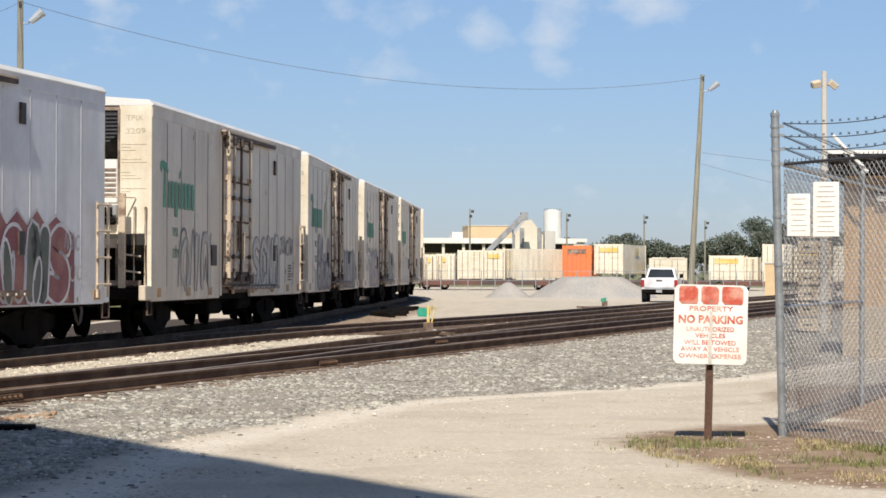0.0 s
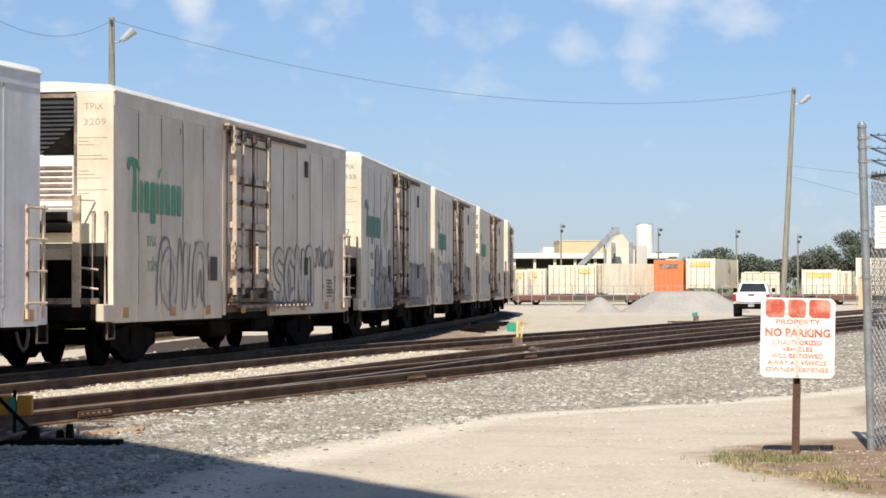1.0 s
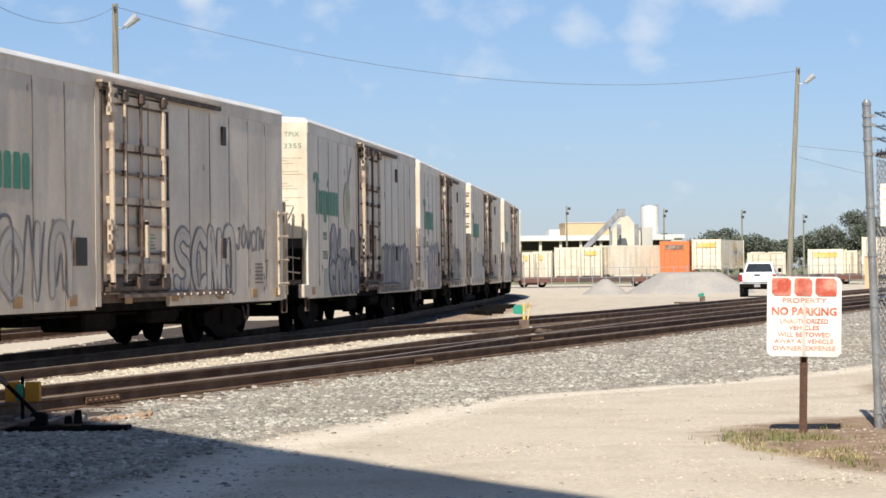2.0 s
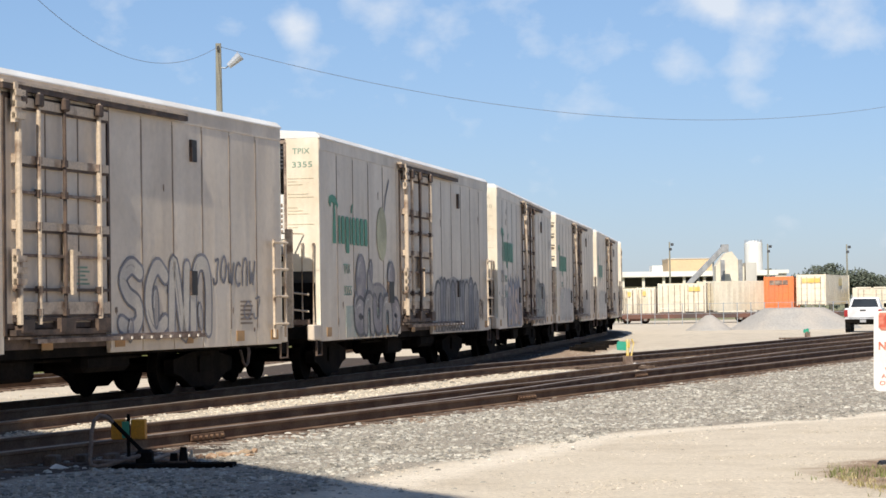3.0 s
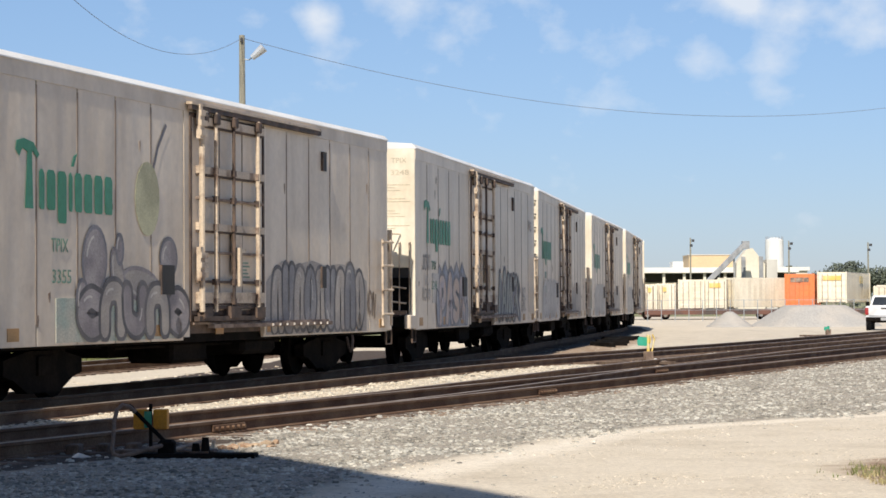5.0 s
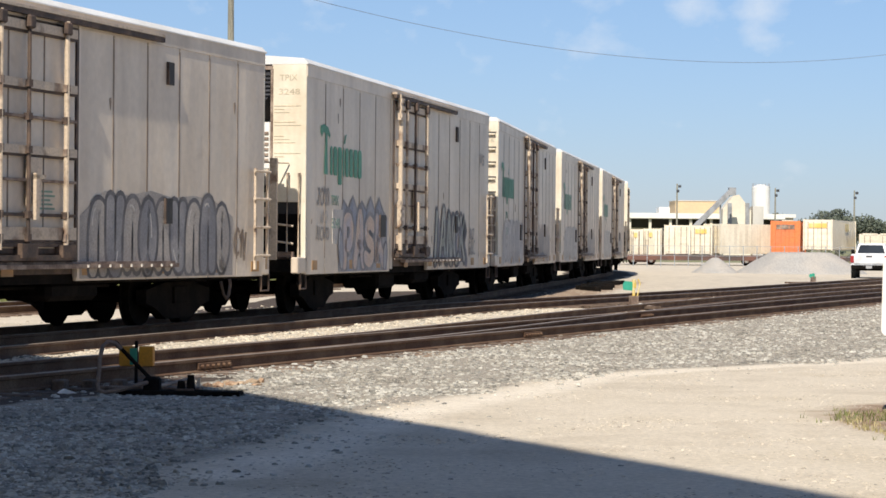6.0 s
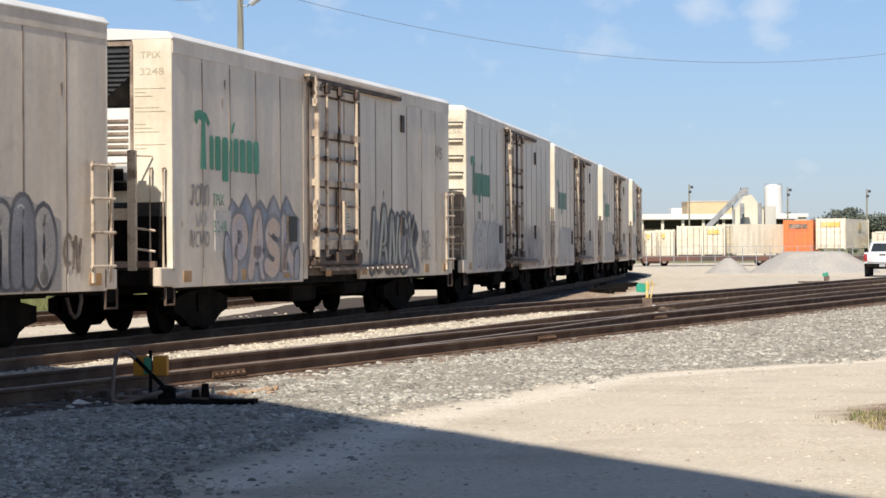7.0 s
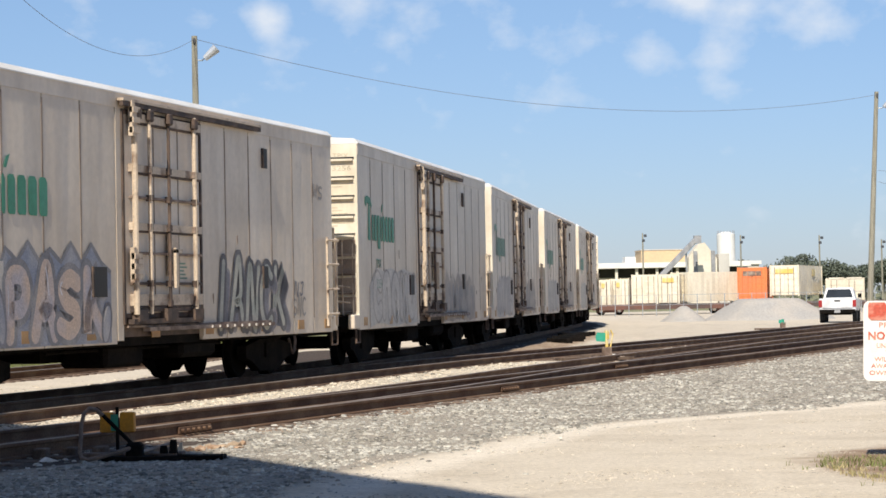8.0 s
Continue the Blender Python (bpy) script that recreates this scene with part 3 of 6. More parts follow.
    me.polygons.foreach_set("use_smooth", [True] * len(me.polygons))
    me.materials.append(M["ground"])
    tagged(new("ground", me), "sandy lot and grey gravel of a rail yard", "ground", kind="structure")


build_ground()


# ---- tracks ----
RAIL_PROFILE = ((-0.07, 0), (0.07, 0), (0.07, 0.018), (0.012, 0.035), (0.012, 0.125), (0.036, 0.135), (0.036, 0.168), (0.026, 0.175),
                (-0.026, 0.175), (-0.036, 0.168), (-0.036, 0.135), (-0.012, 0.125), (-0.012, 0.035), (-0.07, 0.018))


def sweep(profile, line, z):
    """A profile swept along a plan line."""
    line = np.asarray(line)
    t = np.gradient(line, axis=0)
    t /= np.linalg.norm(t, axis=1)[:, None]
    nrm = np.stack([t[:, 1], -t[:, 0]], 1)
    n = len(profile)
    verts = [(p[0] + q[0] * a, p[1] + q[1] * a, z + b) for p, q in zip(line, nrm) for a, b in profile]
    faces = [(i * n + k, i * n + (k + 1) % n, (i + 1) * n + (k + 1) % n, (i + 1) * n + k) for i in range(len(line) - 1) for k in range(n)]
    me = bpy.data.meshes.new("rail")
    me.from_pydata(verts, [], faces)
    return me


def build_track(name, line, z_base, label, ties=True, tie_range=None):
    """Two rails, each with a worn head, on timber sleepers."""
    top = tagged(new(name), label, "railway track", kind="structure")
    for d in (-0.752, 0.752):
        ln = offset_line(line, d)
        me = sweep(RAIL_PROFILE, ln, z_base)
        me.materials.append(M["rail"])
        me.materials.append(M["rail_head"])
        n = len(RAIL_PROFILE)
        for i, f in enumerate(me.polygons):
            f.material_index = 1 if i % n in (6, 7, 8) else 0
        part("rail", me, None, top)
    if ties:
        tm = mesh_of("sleeper", boxes((-1.3, 1.3, -0.115, 0.115, -0.12, 0.006)), M["tie"], bevel=0.012)
        long_tie = mesh_of("sleeper", boxes((-1.3, 1.55, -0.12, 0.12, -0.2, 0.015)), M["tie"], bevel=0.012)
        switch = {"track_siding": (58.5, 69.0)}.get(name, (0, 0))
        d = np.concatenate([[0], np.cumsum(np.linalg.norm(np.diff(line, axis=0), axis=1))])
        for s in np.arange(0.3, d[-1], 0.55):
            x, y = np.interp(s, d, line[:, 0]), np.interp(s, d, line[:, 1])
            if tie_range and not tie_range[0] < y < tie_range[1]:
                continue
            x2, y2 = np.interp(s + 0.3, d, line[:, 0]), np.interp(s + 0.3, d, line[:, 1])
            at_switch = switch[0] < y < switch[1]
            ob = part("sleeper", long_tie if at_switch else tm, None, top)
            ob.matrix_basis = pose(x, y, z_base + (0.01 if at_switch else 0), random.uniform(-0.4, 0.4), random.uniform(-0.5, 0.5), math.degrees(math.atan2(y2 - y, x2 - x)) - 90 + random.uniform(-2, 2))
    return top


build_track("track_main", LINE_A, 0.005, "worn brown rails on dark sleepers in grey gravel", tie_range=(16, 90))
build_track("track_siding", LINE_B, 0.0, "curving siding track with brown rails", tie_range=(22, 90))
build_track("track_crossover", LINE_D, -0.004, "crossover track of brown rails leaving a main track", tie_range=(48, 90))
build_track("track_train", PLAN_C[(S_C > -39)], 0.065, "track under a train of white cars", tie_range=(28, 110))
build_track("track_far", offset_line(PLAN_C[(S_C > -39) & (S_C < 90)], -7.3), 0.02, "brown rails of a track beyond a train", tie_range=(30, 80))
print("tracks done")


# ---- refrigerator cars ----
L, HW, ROOF, SILL = 17.25, 1.6, 4.6, 0.68
X0 = -L / 2
XE = X0 + 17.17      # the far end


def car_base(kind):
    """One refrigerator car, its end with the cooling unit towards -x, its camera side towards -y; z = 0 on the rail."""
    car = tagged(new("refrigerator_car"), category="rail car", group="cars of the train")
    paint = M["car_white"] if kind == "white" else M["car"]
    core = boxes((X0 + 0.02, XE - 0.02, -HW + 0.05, HW - 0.05, SILL + 0.1, ROOF - 0.04))
    part("body", core, M["dark_rust"], car)
    # sheets of the side
    sheets = np.concatenate([np.linspace(0, 6.5, 6), np.linspace(10.05, XE - X0, 7)])
    for a, b in zip(sheets, sheets[1:]):
        if 6.4 < a < 10:
            continue
        wd = round(b - a, 3)
        for y, sg in ((-HW, 1), (HW, -1)):
            me = mesh_of("side_panel", boxes((0.018, wd - 0.018, min(0, sg * 0.06), max(0, sg * 0.06), SILL, ROOF - 0.24)), paint, bevel=0.006)
            ob = part("side_panel", me, None, car)
            ob.location = (X0 + a, y, 0)
        if a > 0.1 and abs(a - 10.05) > 0.1:
            part("panel_seam", boxes((X0 + a - 0.024, X0 + a + 0.024, -HW - 0.005, -HW + 0.02, SILL + 0.3, ROOF - 0.3)), paint if kind == "white" else M["seam"], car)
    for y in (-HW, HW):
        part("eave", boxes((X0, XE, y - 0.012, y + 0.012, ROOF - 0.245, ROOF)), paint, car)
    roof = bmesh.new()
    prism(roof, [(-HW - 0.03, ROOF - 0.02), (HW + 0.03, ROOF - 0.02), (HW + 0.03, ROOF), (HW - 0.06, ROOF + 0.09), (0.6, ROOF + 0.16), (-0.6, ROOF + 0.16), (-HW + 0.06, ROOF + 0.09), (-HW - 0.03, ROOF)], "x", X0 - 0.03, XE + 0.03)
    part("roof", roof, M["roof"], car)
    # plug door with its bars
    door = part("door", boxes((X0 + 6.75, X0 + 9.95, -HW - 0.02, -HW + 0.05, SILL + 0.42, ROOF - 0.30)), paint, car, bevel=0.015)
    part("door_jamb", boxes((X0 + 6.5, X0 + 6.72, -HW - 0.008, -HW + 0.05, SILL + 0.05, ROOF - 0.1)), paint, car)
    part("door_jamb", boxes((X0 + 10.04, X0 + 10.1, -HW - 0.03, -HW + 0.05, SILL + 0.05, ROOF - 0.1)), M["car"], car)
    top_rail = part("top_door_rail", boxes((X0 + 6.55, X0 + 12.8, -HW - 0.13, -HW, ROOF - 0.135, ROOF - 0.095)), M["worn_bar"], car, "worn cream rail over the door")
    part("rail_lip", boxes((X0 + 6.55, X0 + 12.8, -HW - 0.12, -HW - 0.06, ROOF - 0.215, ROOF - 0.14)), M["dark_rust"], top_rail)
    part("bottom_door_rail", boxes((X0 + 7.5, X0 + 13.4, -HW - 0.12, -HW, SILL + 0.18, SILL + 0.245), (X0 + 6.8, X0 + 13.4, -HW - 0.05, -HW, SILL + 0.245, SILL + 0.28)), M["rust"], car)
    for i in range(9):
        ob = part("rail_bolt", mesh_of("rail_bolt", boxes((-0.013, 0.013, -0.015, 0.015, -0.02, 0.02)), M["chalk"]), None, car)
        ob.location = (X0 + 10.2 + i * 0.36, -HW - 0.13, SILL + 0.215)
    for x, r, mt in ((7.0, 0.05, "worn_bar"), (7.6, 0.034, "worn_bar"), (8.4, 0.03, "dark_rust"), (9.52, 0.04, "worn_bar")):
        bm = bmesh.new()
        tube(bm, (X0 + x, -HW - 0.11, SILL + 0.45), (X0 + x, -HW - 0.11, ROOF - 0.2), r)
        part("lock_bar", bm, M[mt], door)
    for z, e, mt in ((4.24, 0.065, "worn_bar"), (3.44, 0.06, "worn_bar"), (2.98, 0.02, "rust"), (2.52, 0.06, "worn_bar"), (2.1, 0.02, "rust"), (1.62, 0.022, "dark_rust"), (1.36, 0.09, "worn_bar"), (1.2, 0.03, "dark_rust")):
        part("cross_bar", boxes((X0 + 6.95, X0 + 9.9, -HW - 0.085, -HW - 0.02, z - e, z + e)), M[mt], door)
        # dark strip under each heavy bar stands in for its shadow
        if e > 0.05:
            part("bar_shadow_lip", boxes((X0 + 6.95, X0 + 9.9, -HW - 0.07, -HW - 0.02, z - e - 0.035, z - e)), M["dark_rust"], door)
    for x in (7.6, 8.4, 9.52):
        for z in (4.24, 3.44, 2.98, 2.52, 1.62, 1.3):
            ob = part("bracket", mesh_of("bracket", boxes((-0.055, 0.055, -0.04, 0.04, -0.05, 0.05)), M["dark_rust"] if (x == 8.4 or z in (2.98, 1.62)) else M["rust"]), None, door)
            ob.location = (X0 + x, -HW - 0.1, z)
    # stepped hinge castings on the first bar
    for z in (3.98, 1.68):
        part("hinge", boxes(*[(X0 + 6.84, X0 + 7.12, -HW - 0.17, -HW - 0.1, z + 0.16 * k, z + 0.16 * k + 0.09) for k in range(3)], (X0 + 6.84, X0 + 6.94, -HW - 0.15, -HW - 0.08, z - 0.05, z + 0.5)), M["worn_bar"], door, "worn cream hinge casting")
    part("lock_plate", boxes((X0 + 8.42, X0 + 8.8, -HW - 0.10, -HW - 0.05, 1.75, 2.42)), M["worn_bar"], door)
    part("lock_lever", boxes((X0 + 8.5, X0 + 8.6, -HW - 0.18, -HW - 0.12, 1.55, 2.2), (X0 + 8.5, X0 + 8.78, -HW - 0.18, -HW - 0.13, 2.12, 2.18)), M["worn_bar"], door)
    for i in range(5):
        part("door_print", boxes((X0 + 8.88, X0 + 9.34 - 0.07 * (i % 3), -HW - 0.025, -HW - 0.02, 1.70 + i * 0.06, 1.728 + i * 0.06)), M["pale_green"], door, "faded green line of print")
    for x in (6.70, 9.97):
        part("door_gap", boxes((X0 + x, X0 + x + 0.07, -HW - 0.034, -HW - 0.01, SILL + 0.3, ROOF - 0.26)), M["dark_rust"], door)
    for z in (ROOF - 0.33, SILL + 0.4):
        part("door_gap", boxes((X0 + 6.78, X0 + 9.96, -HW - 0.03, -HW - 0.01, z, z + 0.07)), M["dark_rust"], door)
    for x in (7.1, 7.6, 8.4, 9.5):
        part("roller", boxes((X0 + x - 0.09, X0 + x + 0.09, -HW - 0.17, -HW - 0.09, ROOF - 0.40, ROOF - 0.22)), M["dark_rust"], door, bevel=0.02)
    part("lock_gear", boxes((X0 + 6.85, X0 + 9.8, -HW - 0.13, -HW - 0.03, 0.98, 1.06), (X0 + 7.0, X0 + 7.35, -HW - 0.16, -HW - 0.03, 1.02, 1.2), (X0 + 8.15, X0 + 8.6, -HW - 0.16, -HW - 0.03, 1.02, 1.22), (X0 + 9.35, X0 + 9.75, -HW - 0.16, -HW - 0.03, 1.02, 1.2)), M["dark_rust"], door, "dark greasy lock gear")
    for x in (7.95, 8.98):
        part("door_seam", boxes((X0 + x, X0 + x + 0.03, -HW - 0.028, -HW - 0.015, SILL + 0.5, ROOF - 0.34)), M["seam"], door)
    for x, z, w, h in ((13.25, 3.93, 0.2, 0.36), (5.81, 1.64, 0.5, 0.46), (13.2, 1.75, 0.24, 0.4)):
        v = part("vent", boxes((X0 + x - w / 2, X0 + x + w / 2, -HW - 0.032, -HW + 0.01, z - h / 2, z + h / 2)), M["dark"], car)
        part("vent_frame", boxes((X0 + x - w / 2 - 0.04, X0 + x - w / 2, -HW - 0.045, -HW + 0.01, z - h / 2, z + h / 2)), M["dark_rust"], v)
    for u in (0.6, 3.3, 5.5, 8.0, 10.4, 13.0, 15.2, 16.8):
        ob = part("reflector", mesh_of("reflector", boxes((-0.17, 0.17, -0.006, 0.004, -0.09, 0.09)), M["amber"]), None, car)
        ob.location = (X0 + u, -HW - 0.004, SILL + 0.17)
    # side ladder at the far end
    ladder = part("ladder", boxes((X0 + 16.52, X0 + 16.58, -HW - 0.13, -HW - 0.09, 0.8, 2.55), (X0 + 17.06, X0 + 17.12, -HW - 0.13, -HW - 0.09, 0.8, 2.55)), M["worn_bar"], car)
    for z in (1.04, 1.53, 2.02, 2.5):
        bm = bmesh.new()
        tube(bm, (X0 + 16.46, -HW - 0.13, z), (X0 + 17.16, -HW - 0.13, z), 0.026, n=6)
        part("rung", bm, M["worn_bar"], ladder)
    # the near end
    endp = part("end_wall", boxes((X0 - 0.03, X0 + 0.03, -HW, -0.93 if kind != "ladder" else HW, 1.0 if kind == "ladder" else 2.02, ROOF - 0.02)), M["car_end"], car, bevel=0.01)
    # dark sheet on the wall draws the shade of the open recess
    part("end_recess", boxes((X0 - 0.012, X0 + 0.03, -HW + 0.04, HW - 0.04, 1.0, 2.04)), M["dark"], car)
    part("corner_post", boxes((X0 - 0.03, X0 + 0.05, -HW, -HW + 0.12, 0.95, 2.04)), M["car_end"], car)
    if kind == "ladder":
        # thin ladder bars above, open dark bays with treads below
        for i in range(9):
            z = 1.02 + i * 0.40
            low = z < 2.4
            part("end_bay", boxes((X0 - 0.045, X0 - 0.02, -HW + 0.06, HW - 0.2, z + 0.05, z + (0.35 if low else 0.085))), M["seam"] if low else M["dark"], endp)
            part("end_rung", boxes((X0 - 0.11, X0 - 0.045, -HW + 0.08, -HW + 0.62, z, z + 0.045)), M["rust"] if low else M["car_end"], endp)
    else:
        unit = part("cooling_unit", boxes((X0 - 0.05, X0 + 0.02, -0.92, 0.92, 2.62, 3.52)), M["white_steel"], car, bevel=0.03)
        # dark sheet draws the shade behind the slats
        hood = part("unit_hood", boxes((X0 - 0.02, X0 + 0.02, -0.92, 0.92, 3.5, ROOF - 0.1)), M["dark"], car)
        part("hood_edge", boxes((X0 - 0.06, X0 - 0.01, -0.95, 0.95, ROOF - 0.12, ROOF - 0.05), (X0 - 0.06, X0 - 0.01, -0.96, -0.915, 2.62, ROOF - 0.1)), M["rust"], hood)
        for i in range(12):
            part("grille_slat", boxes((X0 - 0.055, X0 - 0.02, -0.90, 0.90, 3.55 + i * 0.075, 3.585 + i * 0.075)), M["grille"], hood)
        bm = bmesh.new()
        prism(bm, [(-0.9, 3.54), (-0.35, 3.54), (-0.9, 3.98)], "x", X0 - 0.075, X0 - 0.06)
        part("hood_gusset", bm, M["black"], hood)
        for i in range(6):
            part("louvre", boxes((X0 - 0.075, X0 - 0.045, -0.88, -0.1, 2.78 + i * 0.1, 2.825 + i * 0.1)), M["rust"], unit)
        part("end_panel", boxes((X0 - 0.025, X0 + 0.02, -0.93, 0.95, 2.02, 2.62)), M["car_end"], car)
        control = part("control_box", boxes((X0 - 0.16, X0 - 0.02, -0.92, -0.2, 2.34, 2.60)), M["conveyor"], car, bevel=0.02)
        part("control_door", boxes((X0 - 0.175, X0 - 0.16, -0.84, -0.45, 2.36, 2.55)), M["black"], control)
        part("fan_duct", boxes((X0 - 0.22, X0 - 0.02, -0.9, 0.5, 2.20, 2.33)), M["black"], car, bevel=0.04)
        # black slab draws the shade of the cavity below the cooling unit
        part("machinery", boxes((X0 - 0.06, X0 + 0.02, -1.5, 0.95, 1.05, 1.80)), M["black"], car)
        part("machine_frame", boxes((X0 - 0.14, X0 - 0.06, -0.98, -0.90, 1.02, 1.8), (X0 - 0.14, X0 - 0.06, -0.45, -0.40, 1.02, 1.8), (X0 - 0.14, X0 - 0.06, 0.3, 0.36, 1.02, 1.8)), M["rust"], car)
        part("shelf", boxes((X0 - 0.40, X0 + 0.02, -1.0, 1.0, 1.82, 1.90)), M["car_end"], car)
        part("shelf_face", boxes((X0 - 0.42, X0 - 0.40, -1.0, 1.0, 1.74, 1.92)), M["worn_bar"], car)
        part("platform_edge", boxes((X0 - 0.50, X0 - 0.42, -HW + 0.1, HW - 0.1, 1.0, 1.10)), M["rust"], car)
        bm = bmesh.new()
        tube(bm, (X0 - 0.5, -1.05, 2.74), (X0 - 0.06, -1.28, 2.74), 0.016, n=6)
        tube(bm, (X0 - 0.5, -1.05, 2.74), (X0 - 0.5, 0.6, 2.74), 0.016, n=6)
        part("hand_rail", bm, M["worn_bar"], car)
    # platform, posts and grab irons at the near end
    for y in (-HW, HW - 0.14):
        part("end_sill", boxes((X0 - 0.52, X0 + 0.1, y, y + 0.14, SILL + 0.02, SILL + 0.32)), paint, car, bevel=0.02)
    # added black beam holds the deep shade between the cars
    part("buffer_beam", boxes((X0 - 0.50, X0 - 0.36, -HW + 0.15, HW - 0.15, SILL + 0.04, SILL + 0.28)), M["black"], car, bevel=0.02)
    for y in (-1.12, -0.3):
        bm = bmesh.new()
        box(bm, X0 - 0.53, X0 - 0.45, y - 0.07, y + 0.07, 0.95, 2.82 if y < -1 else 2.3)
        part("end_post", bm, M["worn_bar"], car, bevel=0.01)
    for y in (-1.5, -1.28):
        bm = bmesh.new()
        path_tube(bm, [(X0 - 0.06, y, 1.0), (X0 - 0.16, y, 1.0), (X0 - 0.16, y, 2.55), (X0 - 0.06, y, 2.55)], 0.02)
        part("grab_iron", bm, M["worn_bar"], car)
    for z in (1.3, 1.62):
        bm = bmesh.new()
        tube(bm, (X0 - 0.5, -1.12, z), (X0 - 0.5, -HW + 0.1, z - 0.05), 0.02, n=6)
        part("grab_iron", bm, M["worn_bar"], car)
    bm = bmesh.new()
    path_tube(bm, [(X0 - 0.75, -0.35, 0.72), (X0 - 0.8, -0.4, 0.5), (X0 - 0.95, -0.42, 0.3), (X0 - 1.1, -0.42, 0.24), (X0 - 1.25, -0.42, 0.32), (X0 - 1.35, -0.4, 0.55)], 0.03, 6)
    part("air_hose", bm, M["hose"], car)
    for x in (X0 - 0.34, XE - 0.09):
        part("step_plate", boxes((x, x + 0.44, -HW + 0.04, -HW + 0.07, 0.5, 0.74)), M["black"], car)
    for x in (X0 - 0.3, XE - 0.05):
        bm = bmesh.new()
        path_tube(bm, [(x, -HW + 0.02, 0.72), (x, -HW + 0.02, 0.42), (x + 0.36, -HW + 0.02, 0.42), (x + 0.36, -HW + 0.02, 0.72)], 0.022)
        part("step", bm, M["dark_rust"], car)
    # the far end
    part("end_wall", boxes((XE - 0.02, XE + 0.02, -HW, HW, 0.95, ROOF - 0.02)), M["car_end"], car)
    for y in (-HW, HW - 0.14):
        part("end_sill", boxes((XE - 0.1, XE + 0.30, y, y + 0.14, SILL + 0.02, SILL + 0.32)), paint, car, bevel=0.02)
    # added black beam here too, for the shade in the gap
    part("buffer_beam", boxes((XE + 0.1, XE + 0.24, -HW + 0.15, HW - 0.15, SILL + 0.04, SILL + 0.28)), M["black"], car, bevel=0.02)
    # below the floor; the black here includes the shade under the car
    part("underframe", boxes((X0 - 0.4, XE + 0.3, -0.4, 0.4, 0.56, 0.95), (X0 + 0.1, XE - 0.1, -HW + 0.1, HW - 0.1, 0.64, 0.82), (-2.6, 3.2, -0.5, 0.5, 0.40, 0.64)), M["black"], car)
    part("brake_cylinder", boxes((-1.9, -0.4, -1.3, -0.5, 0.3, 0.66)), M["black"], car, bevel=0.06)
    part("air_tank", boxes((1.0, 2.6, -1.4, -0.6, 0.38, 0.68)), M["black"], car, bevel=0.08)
    bm = bmesh.new()
    tube(bm, (-1.6 - 2.2, -1.15, 0.58), (3.4, -1.15, 0.58), 0.025, n=6)
    part("brake_pipe", bm, M["black"], car)
    for sg in (-1, 1):
        bm = bmesh.new()
        box(bm, min(sg * (L / 2 - 0.1), sg * (L / 2 + 0.95)), max(sg * (L / 2 - 0.1), sg * (L / 2 + 0.95)), -0.11, 0.11, 0.72, 0.98)
        box(bm, min(sg * (L / 2 + 0.75), sg * (L / 2 + 1.08)), max(sg * (L / 2 + 0.75), sg * (L / 2 + 1.08)), -0.2, 0.2, 0.66, 1.02)
        part("coupler", bm, M["black"], car, bevel=0.03)
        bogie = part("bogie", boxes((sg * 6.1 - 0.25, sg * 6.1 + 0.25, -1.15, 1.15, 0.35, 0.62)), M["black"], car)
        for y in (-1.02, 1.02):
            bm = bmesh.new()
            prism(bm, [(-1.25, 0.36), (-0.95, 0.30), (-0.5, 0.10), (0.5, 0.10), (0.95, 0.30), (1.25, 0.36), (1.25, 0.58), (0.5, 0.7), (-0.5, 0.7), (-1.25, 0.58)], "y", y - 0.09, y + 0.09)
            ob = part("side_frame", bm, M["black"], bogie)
            ob.location = (sg * 6.1, 0, 0)
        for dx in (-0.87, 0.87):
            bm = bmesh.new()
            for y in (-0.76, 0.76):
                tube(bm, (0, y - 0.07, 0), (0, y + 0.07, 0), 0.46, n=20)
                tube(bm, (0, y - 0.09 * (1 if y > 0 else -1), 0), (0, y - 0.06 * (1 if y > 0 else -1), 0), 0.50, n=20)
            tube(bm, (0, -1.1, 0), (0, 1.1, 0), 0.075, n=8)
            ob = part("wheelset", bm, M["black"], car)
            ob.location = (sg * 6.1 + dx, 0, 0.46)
    return car


def flat(bm, pts, y=-HW - 0.009, t=0.004):
    """A thin painted shape on the side, outline in (u, z)."""
    prism(bm, [(X0 + u, z) for u, z in pts], "y", y - t, y)


def blob(u, z, w, h, n=12, wob=0.12, seed=0):
    rnd = random.Random(seed)
    return [(u + w / 2 * math.cos(a) * (1 + rnd.uniform(-wob, wob)), z + h / 2 * math.sin(a) * (1 + rnd.uniform(-wob, wob))) for a in [i * math.tau / n for i in range(n)]]


def stroke(bm, pts, width, y):
    """A painted line of even width through (u, z) points."""
    p = np.array(pts, float)
    t = np.gradient(p, axis=0)
    t /= np.linalg.norm(t, axis=1)[:, None] + 1e-9
    nrm = np.stack([-t[:, 1], t[:, 0]], 1) * width / 2
    up, dn = p + nrm, p - nrm
    va = [bm.verts.new((X0 + a, y, b)) for a, b in up]
    vb = [bm.verts.new((X0 + a, y, b)) for a, b in dn]
    for i in range(len(p) - 1):
        bm.faces.new((va[i], va[i + 1], vb[i + 1], vb[i]))


